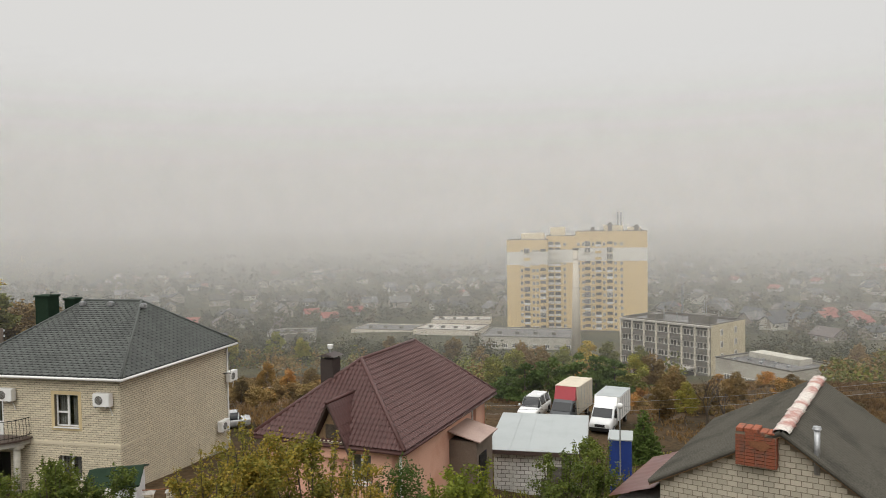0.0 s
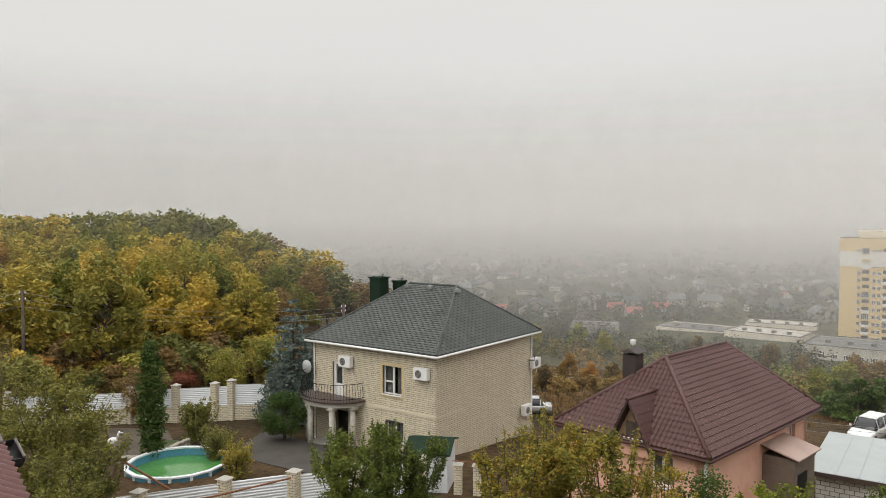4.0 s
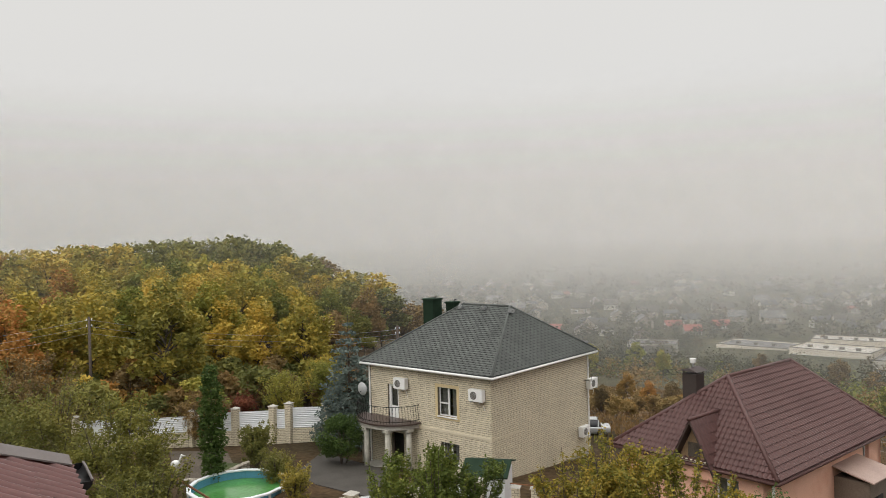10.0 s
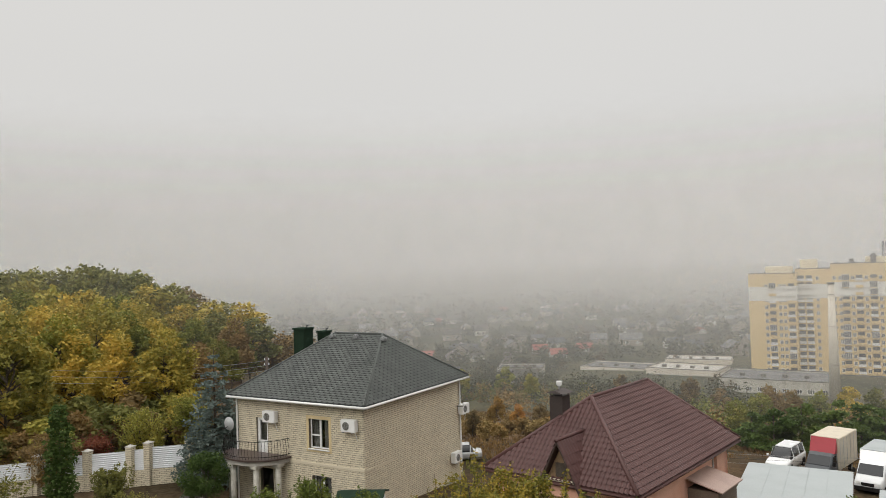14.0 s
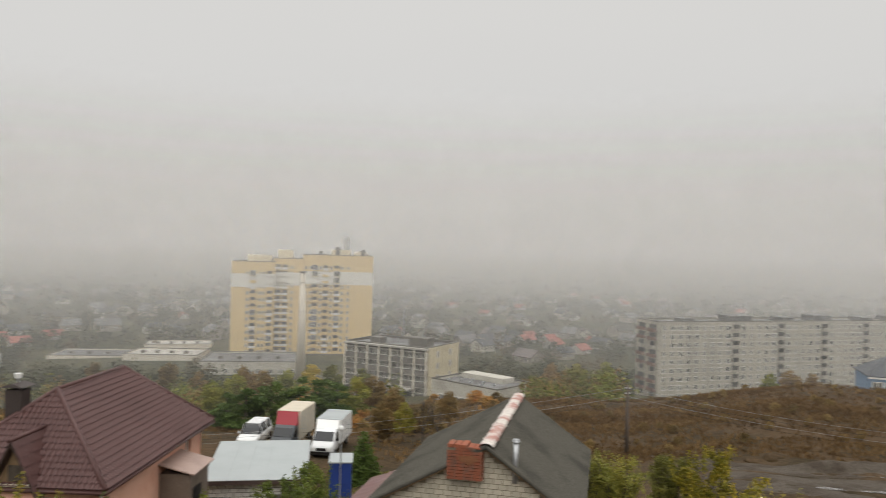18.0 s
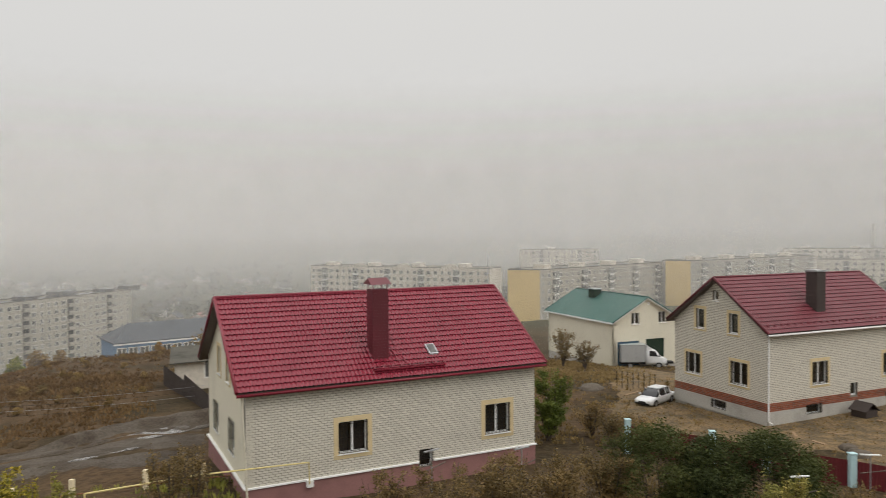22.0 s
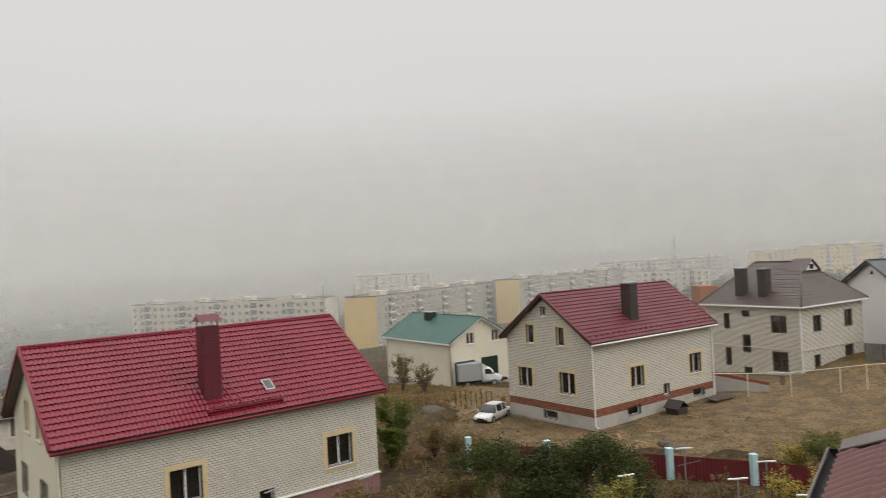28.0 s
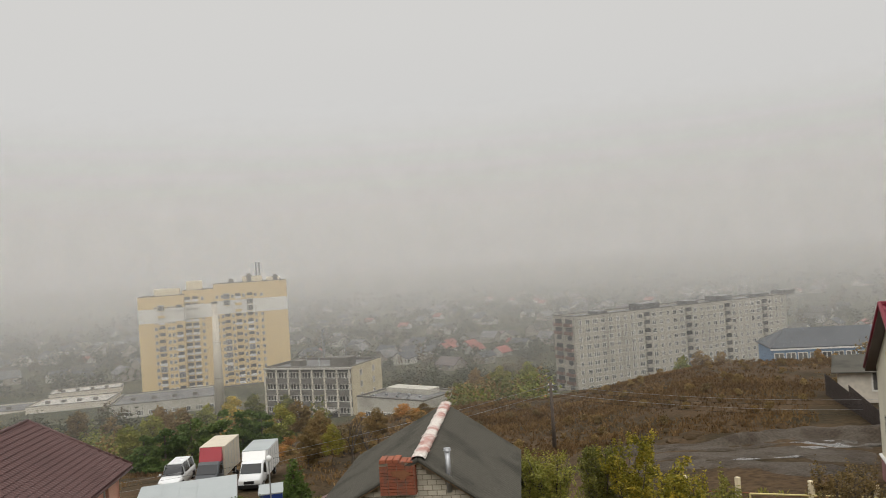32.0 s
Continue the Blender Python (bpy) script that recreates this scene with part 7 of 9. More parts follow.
def car(label, p, heading, paint, tall=1.45, length=4.4, suv=False):
    """x ahead. Body, glasshouse, panes, wheels, lamps."""
    c = thing("car", label, "car", pose(p.x, p.y, p.z, 0, 0, 90 - heading))
    if not suv:
        c.scale = (0.78, 0.78, 0.78)
    h, w = tall, 0.9 if suv else 0.85
    L = length / 2
    deck = h * 0.6
    body = loft([(-L, w * 0.9, w * 0.88, 0.35, deck * 0.8, deck * 0.95), (-L + 0.3, w, w * 0.95, 0.25, deck * 0.85, deck), (L - 1.2, w, w * 0.94, 0.22, deck * 0.85, deck), (L - 0.3, w * 0.97, w * 0.9, 0.25, deck * 0.72, deck * 0.86), (L, w * 0.85, w * 0.8, 0.35, deck * 0.55, deck * 0.7)], paint, "body", c)
    back = -L + (0.15 if suv else 0.75)
    cabin = loft([(back, w * 0.92, w * 0.75, deck - 0.03, deck, deck + 0.02), (back + 0.35, w * 0.93, w * 0.75, deck - 0.03, deck + 0.1, h - 0.06), (L - 2.3, w * 0.93, w * 0.74, deck - 0.03, deck + 0.1, h), (L - 1.75, w * 0.93, w * 0.74, deck - 0.03, deck + 0.1, h - 0.08), (L - 1.05, w * 0.93, w * 0.8, deck - 0.03, deck, deck + 0.02)], M["dark_glass"], "glasshouse", c)
    part("roof_panel", box(back + 0.35, -w * 0.68, h - 0.07, L - 1.8, w * 0.68, h + 0.01, 0.03), paint, c)
    for s in (-1, 1):
        for x in (back + 0.25, (back + L - 1.6) / 2, L - 1.62):
            part("pillar", prism([(x, s * w * 0.95, deck), (x + 0.1, s * w * 0.95, deck), (x + 0.06, s * w * 0.72, h - 0.02), (x - 0.04, s * w * 0.72, h - 0.02)], (0, s * 0.02, 0)), paint, c)
        part("headlight", box(L - 0.16, s * w * 0.68 - 0.14, deck * 0.55, L + 0.01, s * w * 0.68 + 0.14, deck * 0.75, 0.02), M["lamp_lens"], c)
        part("tail_lamp", box(-L - 0.01, s * w * 0.72 - 0.12, deck * 0.6, -L + 0.08, s * w * 0.72 + 0.12, deck * 0.85, 0.02), M["truck_red"], c)
        part("mirror", box(L - 1.35, s * (w + 0.09) - 0.08, deck, L - 1.2, s * (w + 0.09) + 0.08, deck + 0.14, 0.02), paint, c)
        for x in (-L + 0.85, L - 0.85):
            wheel(c, x, s * (w - 0.1), 0.33 if not suv else 0.37)
    part("bumper", box(L - 0.08, -w * 0.8, 0.28, L + 0.05, w * 0.8, 0.45, 0.02), M["black_iron"], c)
    part("grille", box(L - 0.02, -w * 0.4, deck * 0.5, L + 0.02, w * 0.4, deck * 0.66), M["black_iron"], c)
    return c


def truck(label, p, heading, cab, cargo, top, cargo_h=2.25, cargo_l=4.2, deflector=None):
    """Light lorry with a boxed load bed; x ahead."""
    c = thing("truck", label, "truck", pose(p.x, p.y, p.z, 0, 0, 90 - heading))
    c.scale = (0.9, 0.9, 0.9)
    part("chassis", box(-3.4, -0.4, 0.45, 2.6, 0.4, 0.68), M["black_iron"], c)
    b = part("cargo_box", box(-3.5, -1.1, 0.75, -3.5 + cargo_l, 1.1, 0.75 + cargo_h, 0.03), cargo, c)
    part("cargo_roof", box(-3.5, -1.1, 0.752 + cargo_h, -3.5 + cargo_l, 1.1, 0.80 + cargo_h, 0.02), top, b)
    for i in range(6):
        x = -3.4 + (cargo_l - 0.2) * i / 5
        for s in (-1, 1):
            part("rail", box(x - 0.03, s * 1.1 - 0.012, 0.8, x + 0.03, s * 1.1 + 0.012, 0.7 + cargo_h), M["galvanised"], b)
    x0 = -3.5 + cargo_l + 0.12
    body = loft([(x0, 0.97, 0.9, 0.5, 1.2, 2.15), (x0 + 0.75, 0.98, 0.9, 0.45, 1.25, 2.2), (x0 + 1.05, 0.98, 0.86, 0.45, 1.3, 2.05), (x0 + 1.65, 0.96, 0.9, 0.45, 1.15, 1.35), (x0 + 2.3, 0.88, 0.82, 0.5, 0.95, 1.1)], cab, "cab", c)
    part("windscreen", prism([(x0 + 1.07, -0.78, 2.0), (x0 + 1.07, 0.78, 2.0), (x0 + 1.64, 0.84, 1.37), (x0 + 1.64, -0.84, 1.37)], (0.03, 0, 0.03)), M["dark_glass"], c)
    for s in (-1, 1):
        part("side_window", prism([(x0 + 0.3, s * 0.955, 1.4), (x0 + 1.3, s * 0.955, 1.35), (x0 + 0.95, s * 0.91, 1.95), (x0 + 0.3, s * 0.91, 1.98)], (0, s * 0.02, 0)), M["dark_glass"], c)
        part("headlight", box(x0 + 2.16, s * 0.62 - 0.16, 0.78, x0 + 2.31, s * 0.62 + 0.16, 0.98, 0.02), M["lamp_lens"], c)
        part("mirror", box(x0 + 1.3, s * 1.13 - 0.1, 1.35, x0 + 1.4, s * 1.13 + 0.1, 1.7, 0.02), M["black_iron"], c)
        for x in (-2.4, x0 + 1.35):
            wheel(c, x, s * 0.85, 0.36, 0.22)
    part("bumper", box(x0 + 2.2, -0.92, 0.38, x0 + 2.4, 0.92, 0.66, 0.03), M["black_iron"], c)
    part("grille", box(x0 + 2.27, -0.42, 0.72, x0 + 2.33, 0.42, 0.95), M["black_iron"], c)
    if cargo == M["white_plastic"]:
        part("side_graphic", box(-3.3, -1.118, 1.0, -3.6 + cargo_l, -1.113, 0.6 + cargo_h), mat("pale_blue_paint", (0.30, 0.46, 0.58), 0.5, var=0.2, scale=1.2, fine=20, bump=0), b, "pale blue panel painted on the box")
    if deflector:
        part("wind_deflector", prism([(x0 - 0.05, -0.95, 2.1), (x0 + 0.7, -0.9, 2.18), (x0 - 0.02, -1.0, 0.78 + cargo_h)], (0, 1.9, 0)), deflector, c)
    return c


def vehicles():
    car("white off road car parked on the slope", on_ground(6.9, 64), 205, M["car_white"], 1.78, 4.6, True)
    truck("lorry with a dark grey cab, red deflector and tarpaulin box", on_ground(9.6, 61), 208, M["roof_slate"], M["tarp"], M["tarp"], 2.45, 4.3, M["truck_red"])
    truck("white refrigerated lorry parked beside a red one", on_ground(12.5, 58), 207, M["car_white"], M["white_plastic"], M["sheet_pale"], 2.0, 3.9, M["white_plastic"])
    p = on_ground(90.6, 78)
    truck("white delivery van with a grey box by the garage", p, 165, M["car_white"], M["van_grey"], M["sheet_pale"], 1.9, 2.8, M["car_white"])
    car("white saloon car parked in the yard", on_ground(91.0, 52), 300, M["car_white"], 1.45, 4.4)
    car("pale green saloon car parked behind the brick house", on_ground(-16.8, 52), 250, M["car_silver"], 1.45, 4.4)


def cable(a, b, sag, r=0.012, n=14):
    a, b = Vector(a), Vector(b)
    return pipe([a.lerp(b, i / n) - Vector((0, 0, 4 * sag * (i / n) * (1 - i / n))) for i in range(n + 1)], r, 4)


def power_lines():
    def pole(az, d, top, label, arms=2, r=0.145):
        p = polar(az, d)
        z = ground_z(p.x, p.y) - 0.5
        o = thing("utility_pole", label, "utility pole", pose(p.x, p.y, z, 0, 0, -az))
        part("shaft", tube((0, 0, 0), (0, 0, top - z), r * 1.2, r * 0.8, 10), M["wood_pole"], o, smooth=True)
        for i in range(arms):
            y = top - z - 0.25 - 0.4 * i
            for s in (-1, 1):
                part("insulator", tube((s * 0.16, 0, y), (s * 0.16, 0, y + 0.14), 0.045, 0.03, 8), M["white_plastic"], o)
            part("arm", box(-0.2, -0.03, y - 0.05, 0.2, 0.03, y), M["black_iron"], o)
        return p

    p = pole(35.1, 60, -10.35, "dark wooden utility pole on the weedy slope")
    l, r = polar(-7, 66, -15.9), polar(67, 60, -10.6)
    for i in range(4):
        a = Vector((p.x, p.y, -10.55 - 0.33 * i))
        for q in (l, r):
            e = Vector((q.x, q.y, q.z - 0.35 * i))
            solid("power_line", cable(a, e, 0.9), M["black_iron"] if i % 2 else M["galvanised"], "thin overhead power line across the slope", "cable", group="power lines")
    pole(67, 60, -10.2, "wooden utility pole behind the red roofed house")
    pole(-7, 66, -15.6, "wooden utility pole below the brown roofed house")
    w = pole(-53.0, 55, -4.5, "wooden utility pole at the wood's edge", 2, 0.1)
    e0, e1 = polar(-80, 50, -4.4), polar(-31, 62, -7.3)
    pole(-31, 62, -7.0, "wooden utility pole behind the dark roofed house")
    for i in range(3):
        a = Vector((w.x, w.y, -4.7 - 0.45 * i))
        for q in (e0, e1):
            solid("power_line", cable(a, (q.x, q.y, q.z - 0.4 * i), 0.8, 0.014), M["galvanised"], "thin overhead power line before the wood", "cable", group="power lines")


def mud_and_barn():
    n, k = 110, 90
    vs, fs = [], []
    for i in range(n + 1):
        for j in range(k + 1):
            u, v = i / n, j / k
            az = 39.5 + 18.5 * u
            near, far = 37.5 + 1.5 * math.sin(u * 5), 46.5 + 5.5 * u + 1.2 * math.sin(u * 11)
            p = polar(az, near + (far - near) * v)
            wob = 1.6 * noise.noise((p.x * 0.12, p.y * 0.12, 6.0))
            rut = 0.13 * noise.noise((p.x * 0.45, p.y * 0.45, 2.2)) + 0.06 * noise.noise((p.x * 1.7, p.y * 1.7, 5.2)) - 0.10 * max(0, math.sin(v * 21 + wob * 2.2)) ** 3
            bank = max(0, math.sin(math.pi * min(1, max(0, (v - 0.82) / 0.18)))) * (0.55 + 0.9 * noise.noise((p.x * 0.35, p.y * 0.35, 9.1)))
            edge = min(1, 6 * min(v, 1 - v, u * 2, (1 - u) * 2))
            vs.append((p.x, p.y, ground_z(p.x, p.y) - 0.12 + edge * (0.17 + rut) + max(0, bank)))
    for i in range(n):
        for j in range(k):
            a = i * (k + 1) + j
            fs.append((a, a + k + 1, a + k + 2, a + 1))
    me = raw_mesh("mud_track", vs, fs, mat("mud", (0.056, 0.043, 0.031), 0.82, var=0.28, scale=0.55, fine=7, other=(0.082, 0.068, 0.053), other_at=(0.46, 0.56), bump=0.9, dist=0.09, spec=0.18))
    me.polygons.foreach_set("use_smooth", [True] * len(me.polygons))
    tagged(new("mud_track", me), "wet grey brown mud track with ruts", "track", kind="structure")
    rnd = random.Random(9)
    for az, d, rx, ry in ((54.6, 47.6, 2.2, 0.8), (53.0, 46.0, 0.8, 0.3), (51.2, 43.0, 0.9, 0.3), (48.8, 42.0, 0.7, 0.2), (46.0, 41.4, 0.8, 0.2), (49.8, 44.0, 0.6, 0.2)):
        p = polar(az, d)
        z = ground_z(p.x, p.y) + 0.045
        m = 40
        ring = [(rx * math.cos(6.283 * i / m) * (1 + 0.45 * noise.noise((math.cos(6.283 * i / m) * 1.6 + az, math.sin(6.283 * i / m) * 1.6, d))), ry * math.sin(6.283 * i / m) * (1 + 0.6 * noise.noise((math.cos(6.283 * i / m) * 2.2, math.sin(6.283 * i / m) * 2.2 + az, d))), 0) for i in range(m)]
        solid("puddle", prism(ring, (0, 0, -0.12)), M["puddle"], "shallow rain puddle on the mud track", "puddle", pose(p.x, p.y, z, 0, 0, 90 - az - 75), "puddles", "structure")
    rubble = random.Random(14)
    for i in range(12):
        az, d = rubble.uniform(40.5, 54), rubble.uniform(49, 56)
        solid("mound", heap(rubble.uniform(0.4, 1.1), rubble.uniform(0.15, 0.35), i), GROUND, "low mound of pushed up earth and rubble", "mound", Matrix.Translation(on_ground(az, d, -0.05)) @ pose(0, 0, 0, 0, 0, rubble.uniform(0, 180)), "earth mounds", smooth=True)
    # barn with a dark sheet fence
    a = polar(54.95, 66)
    z = ground_z(a.x, a.y)
    b = thing("barn", "small pale shed with a grey pent roof", "shed", pose(a.x, a.y, z, 0, 0, -56))
    t = -0.163 * 66 - z
    part("wall", box(0, 0, -0.5, 4.6, 5.5, t - 0.1), M["panel_pale"], b)
    part("roof", prism([(-0.4, -0.5, t - 0.15), (5.0, -0.5, t + 0.05), (5.0, 6, t + 0.55), (-0.4, 6, t + 0.3)], (0, 0, 0.08)), M["asbestos"], b)
    win = part("window", facade(1.75, 1.6, [(0.12, 0.12, 1.63, 1.48)], thick=0.08), M["tower_white"], b, "white window frame")
    win.matrix_basis = pose(3.2 - 0.875, -0.08, 0.9)
    part("pane", box(0.13, 0.03, 0.13, 1.62, 0.06, 1.47), M["far_pane"], win)
    part("glazing_bar", box(0.83, 0.0, 0.13, 0.92, 0.03, 1.47), M["tower_white"], win)
    f = thing("fence", "dark brown ribbed steel fence beside the shed", "fence")
    q = [polar(54.2, 70), polar(55.6, 62), polar(57.6, 52), polar(59.5, 45)]
    for u, v in zip(q, q[1:]):
        d = v - u
        zz = min(ground_z(u.x, u.y), ground_z(v.x, v.y)) - 0.1
        part("panel", corrugated(d.length, 1.9, M["fence_dark"], upright=True, pitch=0.2), None, f).matrix_basis = pose(u.x, u.y, zz, 0, 0, math.degrees(math.atan2(d.y, d.x)))
    # yellow posts with rails at the edge of the mud
    f = thing("fence", "fence of pale yellow posts with a steel rail", "fence")
    pts = [polar(az, 34) for az in (44.5, 48.1, 52.85, 56.8, 59.6)]
    for p in pts:
        zz = ground_z(p.x, p.y) - 0.2
        part("post", box(-0.09, -0.09, 0, 0.09, 0.09, -0.297 * 34 - zz, 0.01), M["tower_pale"], f).matrix_basis = pose(p.x, p.y, zz)
    for u, v in zip(pts, pts[1:]):
        part("rail", tube((u.x, u.y, -10.75), (v.x, v.y, -10.75), 0.03), M["rust"], f)
    # gas pipe on stands before the brick house
    g = [polar(48.87, 26.5, -8.4), polar(56.5, 28, -8.72), polar(64.55, 31.2, -9.58), polar(64.6, 31.2, -10.5)]
    o = thing("gas_pipe", "pale yellow overhead gas pipe before a brick house", "gas pipe")
    part("pipe", pipe([Vector(g[0]) + Vector((-0.3, -0.3, -1.4))] + g, 0.035), M["gas_yellow"], o)
    for p in g[:2]:
        part("stand", tube((p.x, p.y, ground_z(p.x, p.y) - 0.2), (p.x, p.y, p.z), 0.03), M["gas_yellow"], o)


def ground_patch(name, label, az0, az1, d0, d1, material, up=0.06):
    """A cover of its own on a stretch of the ground, with an uneven edge."""
    n, k = 60, 30
    vs, fs = [], []
    for i in range(n + 1):
        for j in range(k + 1):
            u, v = i / n, j / k
            az = az0 + (az1 - az0) * u
            p = polar(az, d0 * (1 + 0.03 * math.sin(az)) + (d1 * (1 + 0.05 * math.sin(az * 0.8)) - d0) * v)
            edge = min(1, 8 * min(v, 1 - v, u, 1 - u))
            vs.append((p.x, p.y, ground_z(p.x, p.y) - 0.12 + edge * (0.12 + up + 0.05 * noise.noise((p.x * 0.4, p.y * 0.4, 8.2)))))
    for i in range(n):
        for j in range(k):
            a = i * (k + 1) + j
            fs.append((a, a + k + 1, a + k + 2, a + 1))
    me = raw_mesh(name, vs, fs, material)
    me.polygons.foreach_set("use_smooth", [True] * len(me.polygons))
    tagged(new(name, me), label, "ground", kind="structure")


def gas_arch():
    """Gas pipe carried over a garden path on two uprights."""
    a, b = polar(-65.6, 40), polar(-63.35, 40)
    z = ground_z(a.x, a.y) - 0.3
    o = thing("gas_pipe", "ochre gas pipe arch at the wood's edge", "gas pipe")
    part("pipe", pipe([(a.x, a.y, z), (a.x, a.y, -3.98), (b.x, b.y, -3.98), (b.x, b.y, z)], 0.05), M["gas_ochre"], o)


def right_yard():
    gas_arch()
    ground_patch("dry_meadow", "open plot of trampled dry yellow grass", 84.5, 128, 38, 78, mat("dry_meadow", (0.150, 0.098, 0.045), 0.95, var=0.5, scale=0.8, fine=6, other=(0.092, 0.066, 0.033), other_at=(0.42, 0.6), bump=0.9, dist=0.1))
    ground_patch("scrub_slope", "slope of rusty dry grass and scrub", -22, -7, 66, 104, mat("scrub_slope", (0.17, 0.098, 0.046), 0.95, var=0.35, scale=0.3, fine=4, other=(0.105, 0.078, 0.040), other_at=(0.42, 0.62), bump=0.9, dist=0.12))
    f = thing("fence", "dark red ribbed steel fence between pale blue posts", "fence")
    pts = [polar(a, d) for a, d in ((89.0, 38.5), (95.03, 37.3), (98.66, 36.5), (104.03, 35.9), (109.8, 35.4), (115.6, 35.1), (121.5, 35))]
    for p in pts:
        z = ground_z(p.x, p.y) - 0.3
        o = part("post", box(-0.14, -0.14, 0, 0.14, 0.14, -9.62 - z, 0.015), M["post_aqua"], f)
        o.matrix_basis = pose(p.x, p.y, z, 0, 0, 15)
        part("cap", box(-0.16, -0.16, -9.618 - z, 0.16, 0.16, -9.56 - z, 0.01), M["post_aqua"], o)
    for u, v in zip(pts, pts[1:]):
        d = v - u
        part("panel", corrugated(d.length - 0.36, 1.55, M["fence_red"], upright=True, pitch=0.16), None, f).matrix_basis = pose(u.x, u.y, -11.45, 0, 0, math.degrees(math.atan2(d.y, d.x))) @ pose(0.18, 0, 0)
        part("base", box(0.15, -0.08, -0.9, d.length - 0.15, 0.08, -0.02), M["concrete"], f).matrix_basis = pose(u.x, u.y, -11.45, 0, 0, math.degrees(math.atan2(d.y, d.x)))
    for az, d, top, turn in ((105.1, 28.7, -7.66, 20), (108.68, 25, -7.58, 25), (110.62, 27.7, -7.74, 20), (100.8, 27, -8.2, 30), (113.2, 24, -7.62, 15), (74.0, 24, -7.15, 40), (81.0, 25, -7.35, 40)):
        p = polar(az, d)
        z = ground_z(p.x, p.y) - 0.2
        t = thing("trellis_post", "thin steel trellis post with a white cross bar", "trellis", pose(p.x, p.y, z, 0, 0, -az + turn), "trellis posts")
        part("pole", tube((0, 0, 0), (0, 0, top - z), 0.022), M["galvanised"], t)
        part("cross_bar", box(-0.32, -0.03, top - z, 0.32, 0.03, top - z + 0.04), M["white_plastic"] if az > 95 else M["galvanised"], t)
        part("arm", pipe([(-0.3, 0, top - z - 0.62), (0.6, 0, top - z - 0.48)], 0.02), M["wood_pole"], t)
    r = thing("pipe_fence", "cream pipe rail fence across the dry plot", "fence")
    pts = [polar(a, d) for a, d in ((107.4, 56), (109.7, 56), (112.5, 56), (115.6, 56), (117.2, 56), (118.9, 56), (120.5, 56), (122.4, 56), (124.2, 56), (128, 57))]
    for i, p in enumerate(pts):
        z = ground_z(p.x, p.y)
        part("post", tube((p.x, p.y, z - 0.2), (p.x, p.y, z + 1.75), 0.035), M["cream_metal"], r)
    for u, v in zip(pts, pts[1:]):
        part("rail", tube((u.x, u.y, ground_z(u.x, u.y) + 1.73), (v.x, v.y, ground_z(v.x, v.y) + 1.73), 0.03), M["cream_metal"], r)
    a, b = polar(107.5, 58, -0.168 * 58), polar(111.1, 58, -0.180 * 58)
    wall = thing("low_wall", "low red brick foundation strip in the dry plot", "wall")
    part("footing", prism([a + Vector((0, 0, -0.25)), b + Vector((0, 0, -0.25)), b + Vector((0, 0, -1.6)), a + Vector((0, 0, -1.6))], (0.3, 0.0, 0)), M["concrete"], wall)
    part("brick_course", prism([a, b, b + Vector((0, 0, -0.247)), a + Vector((0, 0, -0.247))], (0.32, 0.0, 0)), M["red_brick"], wall)
    solid("covered_heap", heap(1.1, 1.3, 7), M["white_plastic"], "heap under a white plastic sheet behind the retaining wall", "heap", Matrix.Translation(on_ground(124.0, 66.5)), smooth=True)
    m = WINE.root.matrix_world @ WINE.at["AB"]
    k = thing("kennel", "small dark brown wooden kennel by the wall", "kennel", m @ pose(6.6, -1.2, -0.1))
    part("box", box(-0.5, -0.5, 0, 0.5, 0.5, 0.7, 0.01), M["fence_dark"], k)
    for s in (-1, 1):
        part("roof_board", prism([(s * 0.62, -0.6, 0.62), (s * 0.62, 0.6, 0.62), (0, 0.6, 1.1), (0, -0.6, 1.1)], (0, 0, 0.04)), M["fence_dark"], k)
    b = thing("bench", "dark wooden lumber trestle by the wall", "trestle", m @ pose(11.2, -1.4, -0.1))
    for i in range(4):
        part("board", box(-1.1, -0.5 + 0.25 * i, 0.55 + 0.03 * i, 1.1, -0.3 + 0.25 * i, 0.6 + 0.03 * i), M["wood_pole"], b).matrix_basis = pose(0, 0, 0, 0, 0, 4 * i - 6)
    for x in (-0.8, 0.8):
        for y in (-0.35, 0.3):
            part("leg", box(x - 0.05, y - 0.05, 0, x + 0.05, y + 0.05, 0.55), M["wood_pole"], b)
    for i, (az, d, l) in enumerate(((100.5, 45, 1.2), (102, 43.5, 0.9), (103.4, 46, 1.4), (99.2, 44, 0.8), (89.4, 55, 2.2), (91.5, 50, 1.8), (106, 50, 1.1))):
        solid("plank", box(-l / 2, -0.09, 0, l / 2, 0.09, 0.05, 0.005), M["wood"], "short weathered plank lying on the dry ground", "plank", Matrix.Translation(on_ground(az, d, 0.03)) @ pose(0, 0, 0, 0, 0, 37 * i), "planks")
    for i, (az, d, r0) in enumerate(((104.5, 42, 0.8), (103.8, 43, 0.6), (86.3, 57, 1.3))):
        solid("mound", heap(r0, 0.3, 30 + i), M["earth"], "small dark mound of ash and earth", "mound", Matrix.Translation(on_ground(az, d, -0.03)), "earth mounds", smooth=True)
    for i in range(8):
        p = on_ground(88.2 + 0.4 * i, 57.5 - 0.2 * i)
        solid("fence_stake", box(-0.022, -0.022, -0.2, 0.022, 0.022, 1.3), M["black_iron"], "thin dark stake of an old wire fence", "stake", Matrix.Translation(p), "stakes")


